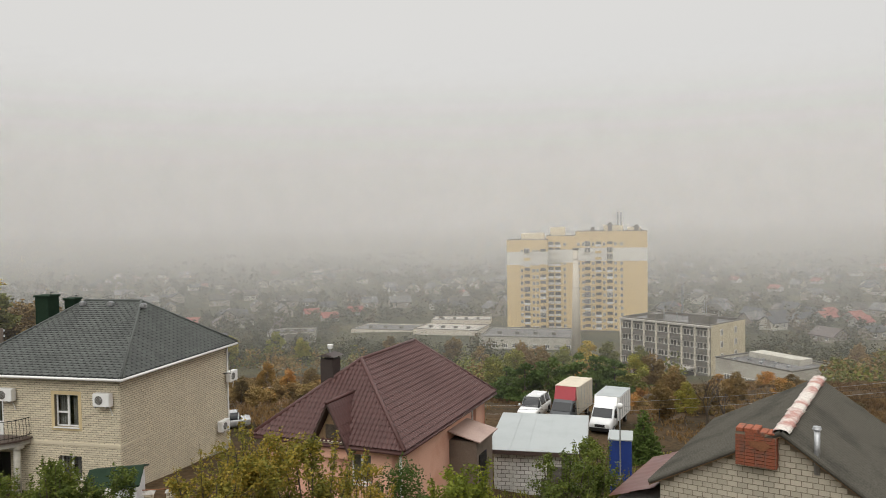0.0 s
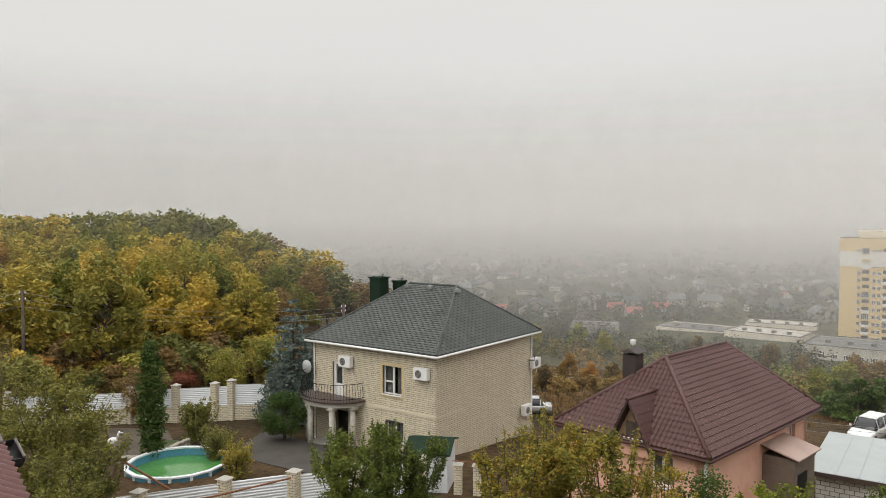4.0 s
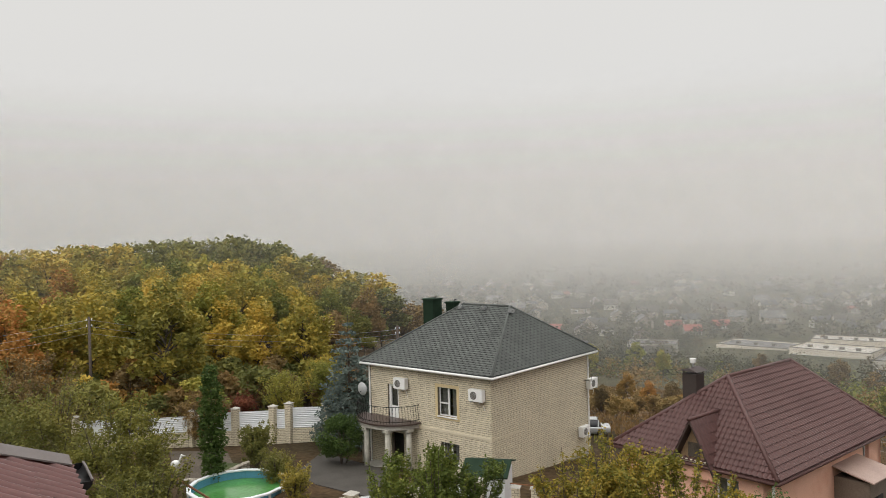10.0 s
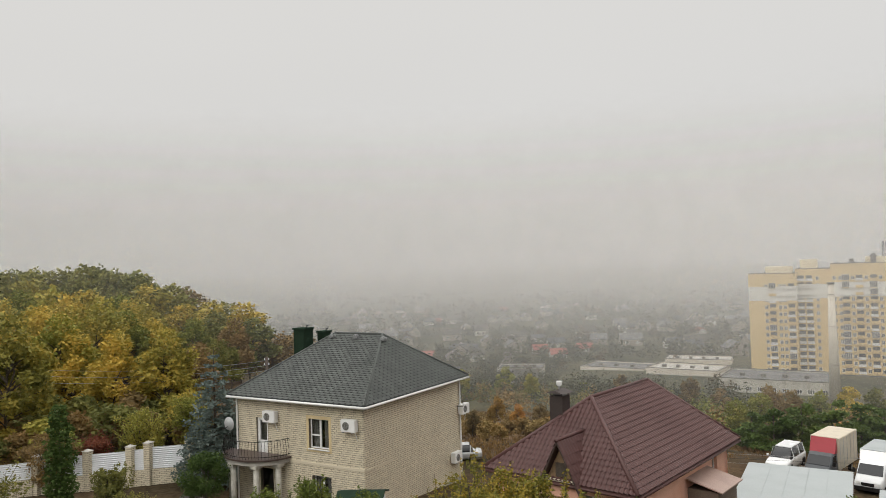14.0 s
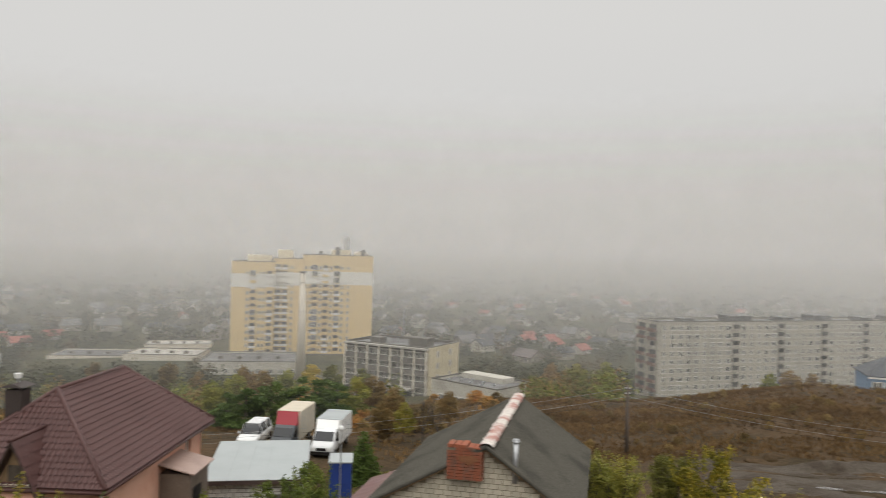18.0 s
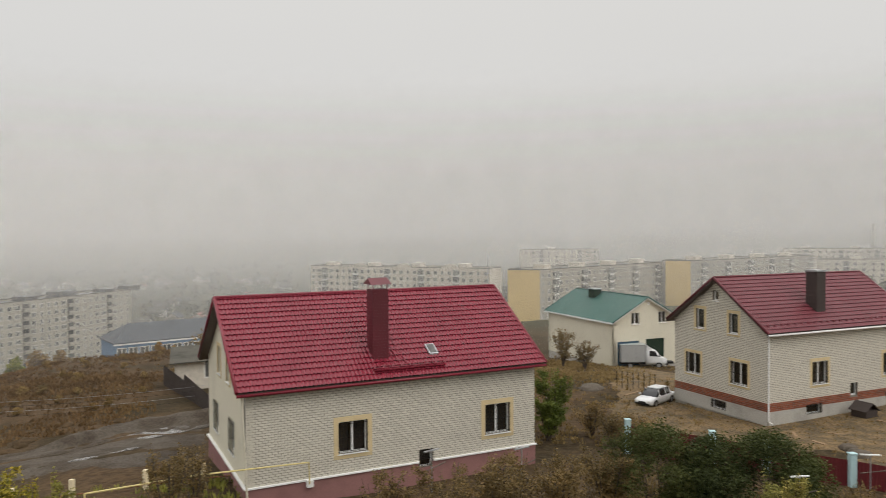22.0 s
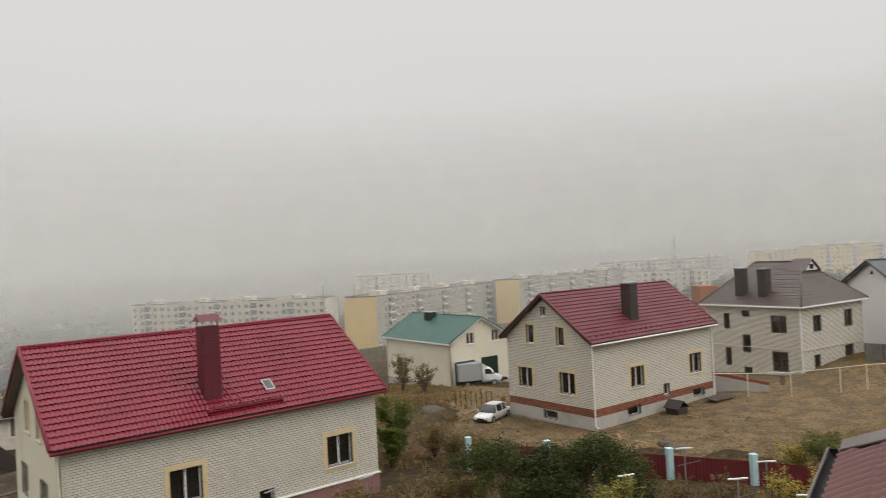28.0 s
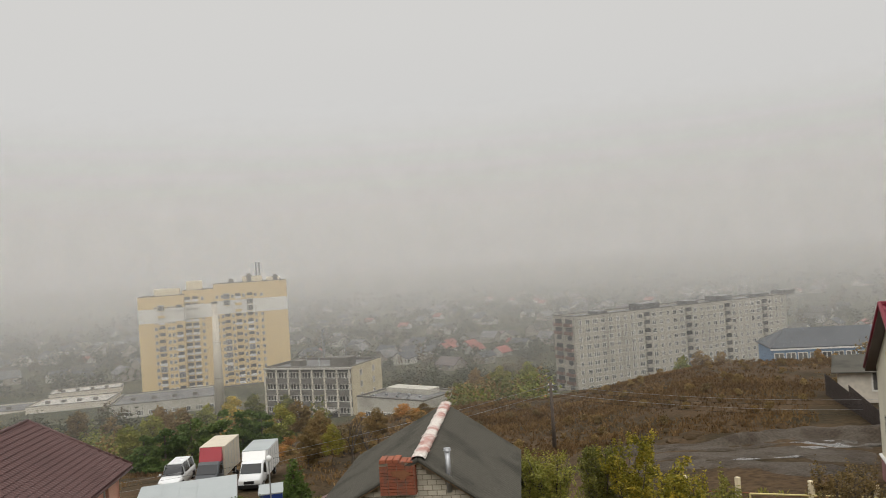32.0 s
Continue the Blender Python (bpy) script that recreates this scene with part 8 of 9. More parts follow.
def red_house_bricks():
    """The front wall's bricks: the middle stretch one by one, the rest joined."""
    h = RED
    z0 = h.z1 + 0.06 - h.base
    ops = [(a, b - h.base - z0, c, d - h.base - z0) for a, b, c, d in h.front]
    top = h.ze + h.g * h.ov - 0.06 - z0
    vs, fs = bricks(h.len["AB"], top, ops)
    keep, single = ([], []), []
    for i in range(0, len(vs), 8):
        v = vs[i:i + 8]
        if len(single) < 300 and 5.45 < v[0][0] < 8.2 and 0.7 < v[0][2] < 3.6 and abs(v[1][0] - v[0][0] - 0.244) < 0.001:
            single.append(v[0])
        else:
            k = len(keep[0])
            keep[0].extend(v)
            keep[1].extend([tuple(q - i + k for q in f) for f in fs[i // 8 * 5:i // 8 * 5 + 5]])
    o = part("brickwork", raw_mesh("brickwork", [(x, y, z + z0) for x, y, z in keep[0]], keep[1], M["pale_brick"]), None, h.root, kind="stuff")
    o.matrix_basis = h.at["AB"]
    me = mesh_of("brick", box(0, -0.009, 0, 0.244, 0.0, 0.082), M["pale_brick_one"])
    for x, y, z in single:
        b = part("brick", me, None, h.root)
        b.matrix_basis = h.at["AB"] @ pose(x, 0, z + z0)


left_garden()
garage_yard()
vehicles()
power_lines()
mud_and_barn()
right_yard()

# ---- trees, shrubs, weeds ----
def leaf_cloud(rng, blobs, n, size, name, material, droop=0.0, hollow=0.45):
    """Many small leaves in the outer part of some soft lumps: one mesh, each leaf its own island."""
    w = np.array([b[3] * b[4] * b[5] for b in blobs]) ** 0.7
    pick = rng.choice(len(blobs), n, p=w / w.sum())
    B = np.array(blobs)[pick]
    v = rng.normal(size=(n, 3))
    v /= np.linalg.norm(v, axis=1)[:, None]
    rad = hollow + (1.08 - hollow) * rng.random(n) ** 0.6
    lump = 1 + 0.22 * np.sin(v[:, 0] * 5 + pick) * np.sin(v[:, 1] * 6 + 2 * pick) + 0.12 * np.sin(v[:, 2] * 9 + pick)
    c = B[:, :3] + v * B[:, 3:6] * (rad * lump)[:, None]
    a = rng.normal(size=(n, 3)) * (1, 1, 0.6) + v * 0.3
    a /= np.linalg.norm(a, axis=1)[:, None]
    b = np.cross(a, rng.normal(size=(n, 3)))
    b /= np.linalg.norm(b, axis=1)[:, None]
    s = size * (0.6 + 0.8 * rng.random(n))[:, None]
    a, b = a * s, b * s * 0.55
    a[:, 2] -= droop * s[:, 0]
    verts = np.stack([c - a * 0.5, c + b * 0.5 - a * 0.05, c + a * 0.5, c - b * 0.5 - a * 0.05], 1).reshape(-1, 3)
    faces = np.arange(4 * n).reshape(-1, 4)
    me = bpy.data.meshes.new(name)
    me.vertices.add(4 * n)
    me.vertices.foreach_set("co", verts.ravel())
    me.loops.add(4 * n)
    me.loops.foreach_set("vertex_index", faces.ravel().astype(np.int32))
    me.polygons.add(n)
    me.polygons.foreach_set("loop_start", np.arange(0, 4 * n, 4, dtype=np.int32))
    me.materials.append(material)
    me.update(calc_edges=True)
    me.validate()
    return me


def tree_meshes(seed, h, r, n, size, material, trunk=0.16, stems=1, low=0.25, lumps=9, shoots=0, lump=(0.32, 0.52)):
    """Trunk with limbs, and a crown of lumps round the ends of the limbs, for a tree h high."""
    rng, rnd = np.random.default_rng(seed), random.Random(seed)
    bm = bmesh.new()
    blobs = []
    for s in range(stems):
        ox, oy = (rnd.uniform(-0.35, 0.35) * r * 0.5, rnd.uniform(-0.35, 0.35) * r * 0.5) if stems > 1 else (0, 0)
        p = Vector((ox, oy, -0.4))
        t = trunk
        top = Vector((ox * 1.5 + rnd.uniform(-0.1, 0.1) * h, oy * 1.5 + rnd.uniform(-0.1, 0.1) * h, h * 0.8))
        k = 5
        for i in range(k):
            q = p.lerp(top, 1 / (k - i)) + Vector((rnd.uniform(-0.04, 0.04) * h, rnd.uniform(-0.04, 0.04) * h, 0))
            bm_tube(bm, p, q, t, t * 0.75, 6, caps=False)
            p, t = q, t * 0.75
        for i in range(max(3, lumps // stems)):
            f = low + (0.85 - low) * (i + 0.5) / max(3, lumps // stems)
            a = rnd.uniform(0, 6.28) if i else 0
            start = Vector((ox, oy, 0)).lerp(top, f)
            wide = r * (1.05 - 0.75 * abs(f - 0.5)) * rnd.uniform(0.5, 0.8)
            end = start + Vector((math.cos(a) * wide, math.sin(a) * wide, h * rnd.uniform(0.05, 0.16)))
            bm_tube(bm, start, start.lerp(end, 0.5) + Vector((0, 0, 0.02 * h)), trunk * 0.4, trunk * 0.25, 5, caps=False)
            bm_tube(bm, start.lerp(end, 0.5) + Vector((0, 0, 0.02 * h)), end, trunk * 0.25, trunk * 0.08, 5, caps=False)
            q = r * rnd.uniform(*lump)
            blobs.append((end.x, end.y, end.z, q, q, q * rnd.uniform(0.65, 0.95)))
        blobs.append((top.x, top.y, h * 0.86, r * 0.42, r * 0.42, h * 0.14))
    for i in range(shoots):  # long upright shoots that stand out of the crown
        a, q = rnd.uniform(0, 6.28), r * math.sqrt(rnd.random()) * 0.95
        z = h * (0.93 - 0.3 * (q / r) ** 2) * rnd.uniform(0.88, 1.04)
        lean = q / r * 0.25
        bm_tube(bm, (math.cos(a) * q * 0.6, math.sin(a) * q * 0.6, z - 0.9), (math.cos(a) * q * (1 + lean), math.sin(a) * q * (1 + lean), z + 0.35), 0.016, 0.006, 5, caps=False)
        for k in range(3):
            f = q * (1 + lean * (k - 1))
            blobs.append((math.cos(a) * f, math.sin(a) * f, z - 0.25 + 0.25 * k, 0.15 - 0.03 * k, 0.15 - 0.03 * k, 0.24))
    wood = mesh_of("trunk", bm, M["bark"])
    return wood, leaf_cloud(rng, blobs, n, size, "crown", material)


def shrub_meshes(seed, h, r, n, size, material, stems=6):
    """A shrub or young fruit tree: stems that fan out, twigs with small tufts of leaves along them, and bare-tipped shoots on top."""
    rng, rnd = np.random.default_rng(seed), random.Random(seed)
    bm = bmesh.new()
    blobs = []
    for s in range(stems):
        a = 6.283 * (s + rnd.uniform(0.1, 0.9)) / stems
        out, top = r * rnd.uniform(0.12, 0.72), h * rnd.uniform(0.70, 0.97)

        def along(f):
            return Vector((math.cos(a) * out * f ** 1.4, math.sin(a) * out * f ** 1.4, -0.4 + (top + 0.4) * f))

        for k in range(5):
            bm_tube(bm, along(k / 5), along((k + 1) / 5), 0.055 * (1 - 0.16 * k), 0.055 * (0.84 - 0.16 * k), 5, caps=False)
        for k in range(11):
            f = rnd.uniform(0.3, 1.0)
            p, b = along(f), rnd.uniform(0, 6.283)
            ln = r * rnd.uniform(0.28, 0.62) * (1.2 - 0.6 * f)
            q = p + Vector((math.cos(b), math.sin(b), rnd.uniform(0.15, 1.1))) * ln
            q.z = min(q.z, h * rnd.uniform(0.94, 1.0))
            bm_tube(bm, p, q, 0.018, 0.006, 4, caps=False)
            for u in (0.3, 0.55, 0.8, 1.0):
                c, w = p.lerp(q, u), r * rnd.uniform(0.085, 0.165) * (1.25 - 0.4 * u)
                blobs.append((c.x, c.y, c.z, w, w, w * rnd.uniform(0.8, 1.3)))
    for i in range(int(11 * r)):
        a, q = rnd.uniform(0, 6.28), r * math.sqrt(rnd.random()) * 0.85
        z = h * (0.96 - 0.22 * (q / r) ** 2) * rnd.uniform(0.86, 1.02)
        p, e = Vector((math.cos(a) * q * 0.75, math.sin(a) * q * 0.75, z - 0.8)), Vector((math.cos(a) * q * 1.08, math.sin(a) * q * 1.08, z + rnd.uniform(0.1, 0.5)))
        bm_tube(bm, p, e, 0.012, 0.004, 4, caps=False)
        for u in (0.3, 0.5, 0.68, 0.84):
            c = p.lerp(e, u)
            blobs.append((c.x, c.y, c.z, 0.15 - 0.09 * u, 0.15 - 0.09 * u, 0.2))
    return mesh_of("trunk", bm, M["bark"]), leaf_cloud(rng, blobs, n, size, "crown", material, 0.0, 0.2)


def plant(name, label, category, meshes, p, turn=0, scale=1.0, group="", crown="crown", tall=1.0):
    t = thing(name, label, category, pose(p[0], p[1], p[2], 0, 0, turn), group)
    t.scale = (scale, scale, scale * tall)
    part("trunk", meshes[0], None, t)
    part(crown, meshes[1], None, t)
    return t


def conifer_meshes(seed, h, r, n, size, material, tiers=14, droop=0.3):
    """A pointed conifer: whorls of boughs hung with needle sprays."""
    rng, rnd = np.random.default_rng(seed), random.Random(seed)
    bm = bmesh.new()
    bm_tube(bm, (0, 0, -0.3), (0, 0, h * 0.97), 0.03 * h * 0.6, 0.01, 7, caps=False)
    blobs = []
    for i in range(tiers):
        f = i / tiers
        z = h * (0.08 + 0.88 * f)
        wide = r * (1 - f) ** 0.85 + 0.08
        m = max(3, int(9 * (1 - f) + 3))
        for k in range(m):
            a = 6.283 * (k + 0.5 * (i % 2)) / m + rnd.uniform(-0.15, 0.15)
            q = wide * rnd.uniform(0.85, 1.12)
            e = Vector((math.cos(a) * q, math.sin(a) * q, z - droop * q * 0.4))
            bm_tube(bm, (0, 0, z), e, 0.02, 0.006, 4, caps=False)
            for u in (0.45, 0.75, 0.98):
                blobs.append((e.x * u, e.y * u, z - droop * q * 0.4 * u, 0.17 * q + 0.1, 0.17 * q + 0.1, 0.10 * q + 0.08))
    return mesh_of("trunk", bm, M["bark"]), leaf_cloud(rng, blobs, n, size, "needles", material, 0.15, 0.1)


def woods():
    rnd = random.Random(5)
    kinds = {}
    for k, m, cnt in (("yellow", LEAF["yellow"], 3), ("orange", LEAF["orange"], 2), ("dark", LEAF["dark"], 3), ("brown", LEAF["brown"], 2), ("green", LEAF["green"], 2)):
        kinds[k] = [tree_meshes(100 + 7 * i + len(k), 10, 2.9, 6200, 0.325, m, 0.15, lumps=26, low=0.34, lump=(0.2, 0.36)) for i in range(cnt)]
    thin = {k: [tree_meshes(140 + 7 * i + len(k), 10, 3.2, 3600, 0.46, LEAF[k], 0.15, lumps=22, low=0.28, lump=(0.22, 0.40)) for i in range(2)] for k in kinds}
    bushy = {k: [tree_meshes(180 + 7 * i + len(k), 10, 3.8, 1300, 0.78, LEAF[k], 0.12, 3, 0.1, 16, 0, (0.2, 0.38)) for i in range(2)] for k in kinds}
    words = {"yellow": "autumn tree with yellow leaves at the wood's edge", "orange": "autumn tree with orange leaves in the wood", "dark": "dark green oak standing in the wood", "brown": "tree with brown withered leaves in the wood", "green": "tree with fading green leaves in the wood"}
    sky_az, sky_tan = (-75, -60, -52, -43, -39, -36, -31, -27.5), (0.004, 0.0, 0.008, 0.014, 0.0, -0.025, -0.05, -0.105)
    rows = [(60, -75, -37, 15), (70, -76, -35, 17), (81, -76, -33.5, 18), (93, -76, -31, 19), (106, -76, -29, 20), (122, -76, -28.5, 18), (132, -57, -37, 14), (142, -76, -33, 14), (235, -80, -56, 12)]
    for d0, a0, a1, n in rows:
        for i in range(n):
            az = a0 + (a1 - a0) * (i + rnd.uniform(0.1, 0.9)) / n
            d = d0 + rnd.uniform(-5, 5)
            p = on_ground(az, d)
            tan = float(np.interp(az, sky_az, sky_tan)) - max(0, 118 - d) * 0.0011 * rnd.uniform(0.7, 1.25) - (0.012 if d < 112 else 0.004) * rnd.random()
            h = max(4.5, tan * d - p.z)
            if d > 112:
                k = "dark" if -51 < az < -39 else rnd.choice(("yellow", "yellow", "orange")) if az < -51 else rnd.choice(("brown", "dark", "yellow"))
            elif az > -36.5:
                k = rnd.choice(("brown", "brown", "dark", "green"))
            elif az < -55:
                k = rnd.choice(("orange", "orange", "yellow", "yellow", "yellow", "green"))
            else:
                k = rnd.choice(("yellow", "yellow", "yellow", "yellow", "green"))
            wide = min(1.6, max(0.75 if d < 100 else 1.2 if d < 112 else 1.5, h / 10))
            plant("tree", words[k], "tree", rnd.choice(kinds[k] if d < 100 else thin[k]), p, rnd.uniform(0, 360), wide, "trees of the wood", tall=h / 10 / wide)
    # undergrowth at the wood's edge
    for i in range(120):
        az, d = rnd.uniform(-70, -35.5), rnd.uniform(50, 68)
        k = rnd.choice(("orange", "brown", "green", "yellow", "dark", "dark", "dark", "brown"))
        plant("bush", "autumn bush in front of the wood", "bush", rnd.choice(bushy[k]), on_ground(az, d), rnd.uniform(0, 360), rnd.uniform(0.26, 0.46), "bushes at the wood's edge", tall=0.9)
    # trees and scrub on the slope and round the office block
    for az, d, h, k in ((-17.6, 72, 3.2, "orange"), (-15.5, 70, 2.6, "brown"), (-13.8, 80, 3.6, "orange"), (-12.2, 76, 3.0, "orange"), (-10.5, 84, 3.0, "brown"), (-18.5, 88, 3.5, "brown"), (-16.5, 205, 9, "green"), (-13, 225, 10, "green"), (-11, 215, 8, "green"),
                        (16.4, 62, 3.4, "brown"), (18.2, 60, 3.4, "yellow"), (19.8, 64, 3.0, "brown"), (17.3, 72, 4.4, "brown"), (21.5, 70, 4.0, "brown"), (14.2, 90, 6, "green"), (16, 100, 6, "brown"), (12.6, 175, 9, "dark"), (14.8, 180, 8, "dark"), (9.3, 170, 8, "green"), (11.2, 165, 9, "yellow"), (3, 180, 8, "brown"), (6.0, 160, 9, "brown"), (0.5, 200, 9, "brown"), (-4, 190, 9, "brown"), (5.2, 130, 7, "green"), (7.4, 135, 8, "brown"), (4.1, 110, 6, "green"), (46.3, 190, 9, "brown"), (45, 200, 8, "green"), (47.6, 180, 8, "brown"), (48.8, 175, 6, "brown"), (54, 112, 2.2, "orange"), (55.0, 118, 2.0, "orange"), (31.5, 205, 9, "dark"), (33.2, 215, 10, "green"), (29.5, 230, 9, "brown")):
        plant("tree", words[k].replace(" at the wood's edge", " on the slope").replace(" in the wood", " on the slope").replace(" standing", ""), "tree", rnd.choice(thin[k] if d > 80 else kinds[k]), on_ground(az, d), rnd.uniform(0, 360), h / 10, tall=1.0)
    low = {k: [tree_meshes(160 + 3 * i + len(k), 10, 4.2, 1100, 0.95, LEAF[k], 0.1, 3, 0.1, 12) for i in range(3)] for k in ("brown", "orange", "hay")}
    # low scrub among the weeds
    for i in range(170):
        if i < 85:
            az, d, k, s = rnd.uniform(24, 57), rnd.uniform(58, 112), rnd.choice(("brown", "hay", "hay", "brown")), rnd.uniform(0.06, 0.12)
        elif i < 140:
            az, d, k, s = rnd.uniform(-21, -8), rnd.uniform(64, 100), rnd.choice(("orange", "hay", "hay", "brown")), rnd.uniform(0.13, 0.28)
        else:
            az, d, k, s = rnd.uniform(14, 26), rnd.uniform(62, 110), rnd.choice(("orange", "brown", "hay")), rnd.uniform(0.15, 0.3)
        if d < 70 and az > 53:
            continue
        plant("bush", "low brown autumn scrub bush on the slope", "bush", rnd.choice(low[k]), on_ground(az, d), rnd.uniform(0, 360), s, "scrub bushes", tall=0.75)
    return kinds


def near_plants():
    rnd = random.Random(8)

    def shrub(seed, h, r, n, size, m, stems=3):
        if m in ("pine", "hedge"):
            return tree_meshes(seed, h, r, n, size, LEAF[m], 0.05, stems, 0.15, 20, 0, (0.24, 0.42))
        return shrub_meshes(seed, h, r, n, size, LEAF[m], stems + 3)

    specs = [  # heading, distance, height of the top, radius, leaves, leaf size, colour, words
        (-15.0, 21, -5.3, 1.9, 8000, 0.13, "turning", "fruit tree with yellow green autumn leaves"),
        (-18.2, 19, -5.6, 1.2, 5000, 0.13, "turning", "shrub with yellow green leaves"),
        (-10.2, 19.5, -5.35, 1.7, 7000, 0.13, "turning", "fruit tree turning yellow green"),
        (-6.8, 19, -6.0, 1.2, 4500, 0.12, "turning", "shrub with rusty autumn leaves"),
        (-3.2, 20, -6.5, 0.9, 3000, 0.11, "pine", "young pine with green needles"),
        (1.3, 16, -5.0, 1.25, 7000, 0.12, "green", "fresh green fruit tree"),
        (3.6, 17, -5.5, 0.9, 3500, 0.12, "green", "fresh green shrub in the garden below"),
        (11.4, 24, -6.75, 1.3, 6500, 0.12, "orchard", "dense green fruit tree beside a garage"),
        (8.8, 21, -6.4, 1.2, 5000, 0.12, "orchard", "green shrub beside a garage"),
        (13.2, 25, -8.4, 1.2, 4000, 0.12, "dark", "dark green shrub in the garden below"),
        (-28.2, 23, -6.2, 1.5, 6500, 0.13, "orchard", "green fruit tree before a brick house"),
        (-31.2, 24, -6.9, 1.6, 6500, 0.13, "orchard", "green fruit tree before a brick house"),
        (-25.5, 24, -7.2, 1.3, 5000, 0.13, "orchard", "green fruit tree before a brick house"),
        (-51.5, 29, -5.3, 2.6, 9000, 0.16, "olive", "large shrub with fading green leaves"),
        (-49.6, 26, -6.7, 1.7, 7000, 0.15, "olive", "large shrub with fading green leaves"),
        (-55.5, 33, -5.0, 2.8, 8000, 0.17, "dark", "large dark green shrub"),
        (-60.0, 38, -4.8, 3.4, 8000, 0.2, "dark", "large dark green tree by the roof"),
        (-57.0, 42, -4.9, 3.2, 7000, 0.2, "brown", "brownish tree by the roof"),
        (-64.0, 44, -4.0, 3.4, 7000, 0.2, "dark", "dark green tree by the roof"),
        (-51.0, 22, -6.2, 1.4, 5000, 0.13, "olive", "green shrub below the roof"),
        (40.5, 24, -5.65, 1.25, 6500, 0.13, "lime", "young tree with bright yellow green leaves"),
        (38.2, 25, -6.4, 1.3, 5000, 0.13, "olive", "green shrub by a yellow tree"),
        (34.6, 29, -7.6, 1.5, 5000, 0.14, "green", "green shrub behind a grey roof"),
        (32.6, 30, -8.0, 1.3, 4500, 0.14, "dark", "dark green shrub behind a grey roof"),
        (44.0, 20, -5.6, 1.25, 5500, 0.12, "lime", "green shrub with some yellow leaves"),
        (47.2, 20, -5.9, 1.0, 4000, 0.11, "olive", "thin green shrub in the garden below"),
        (42.0, 19, -6.0, 1.0, 4000, 0.12, "lime", "yellow green shrub in the garden below"),
        (54.4, 25, -6.5, 0.95, 2600, 0.11, "brown", "bare brown shrub by a wall"),
        (56.2, 27, -7.2, 0.8, 1800, 0.11, "brown", "bare brown shrub by a wall"),
        (91.1, 28, -7.1, 1.9, 8000, 0.14, "hedge", "dense dark green hedge bush"),
        (94.5, 28.5, -7.5, 1.6, 7000, 0.14, "hedge", "dense dark green hedge bush"),
        (98.6, 29, -7.3, 1.9, 8000, 0.14, "hedge", "dense dark green hedge bush"),
        (101.2, 29, -8.1, 1.4, 5000, 0.13, "hedge", "green hedge bush in the garden below"),
        (99.8, 25, -7.6, 1.3, 5000, 0.12, "dark", "low green bush before the hedge"),
        (87.6, 27, -7.7, 1.3, 4000, 0.13, "brown", "brown vine bush before the hedge"),
        (79.7, 24, -7.2, 1.7, 5500, 0.12, "brown", "brown vine shrub in the garden"),
        (75.2, 22, -6.9, 1.3, 4500, 0.12, "brown", "brown vine shrub in the garden"),
        (84.0, 24.5, -7.4, 1.4, 4500, 0.12, "brown", "brown vine shrub in the garden"),
        (70.6, 22, -7.2, 1.1, 3000, 0.12, "brown", "brown shrub below a brick wall"),
        (86.4, 42, -9.6, 1.3, 2000, 0.11, "brown", "rusty half bare shrub in the yard"),
        (88.0, 40, -9.7, 1.5, 2200, 0.11, "brown", "low rusty shrub in the yard"),
        (89.8, 41, -10.0, 1.3, 1600, 0.11, "brown", "low rusty shrub in the yard"),
        (83.6, 43, -7.9, 1.4, 6000, 0.14, "orchard", "green tree at the corner of a brick house"),
        (83.0, 41, -9.3, 1.1, 4000, 0.14, "orchard", "green tree at the corner of a brick house"),
        (84.2, 74, -9.6, 1.7, 1600, 0.2, "brown", "thin half bare tree before a garage"),
        (85.8, 72, -10.6, 1.4, 1000, 0.2, "brown", "thin half bare tree before a garage"),
        (114.3, 25, -6.8, 0.9, 1500, 0.1, "yellow", "thin shrub with sparse yellow leaves"),
        (111.5, 27, -7.6, 0.8, 1300, 0.1, "yellow", "thin shrub with sparse yellow leaves"),
        (108.0, 27, -8.0, 0.9, 1600, 0.1, "brown", "thin rusty shrub by the fence"),
        (104.6, 27, -8.2, 0.9, 1600, 0.1, "brown", "thin rusty shrub by the fence"),
        (114.6, 38, -9.2, 1.6, 3500, 0.13, "dark", "round dark green bush on the dry grass"),
        (112.6, 39, -9.9, 1.2, 1500, 0.10, "yellow", "yellow flowering weed bush on the dry grass"),
        (-41.8, 41, -9.6, 1.3, 4500, 0.15, "dark", "dark rounded garden shrub"),
        (-39.2, 33.5, -9.8, 1.0, 3500, 0.12, "yellow", "yellow leaved garden shrub by the pool"),
        (-40.4, 36.5, -9.9, 1.2, 3500, 0.12, "dark", "pale flowering shrub by the pool"),
        (-43.0, 50, -9.6, 1.9, 4500, 0.16, "red", "dark red garden shrub behind the fence"),
        (-35.5, 40, -9.2, 1.3, 5000, 0.14, "pine", "low dark juniper beside the house"),
        (-45.6, 47, -9.0, 2.0, 4000, 0.17, "brown", "brown shrub behind the fence"),
        (-39.6, 49, -8.2, 2.2, 5000, 0.17, "green", "green shrub behind the fence"),
        (-36.4, 50, -7.8, 2.2, 5000, 0.17, "green", "green shrub behind the fence"),
    ]
    for i, (az, d, top, r, n, size, m, words) in enumerate(specs):
        p = on_ground(az, d)
        h = top - p.z
        m = "fresh" if "fresh" in words else m
        me = shrub(300 + i, h, r, int(n * 2.1), size * 0.68, m, 2 if "tree" in words else 4)
        plant("tree" if "tree" in words else "bush", words, "tree" if "tree" in words else "bush", me, p, rnd.uniform(0, 360))
    # conifers
    p = on_ground(-34.8, 45)
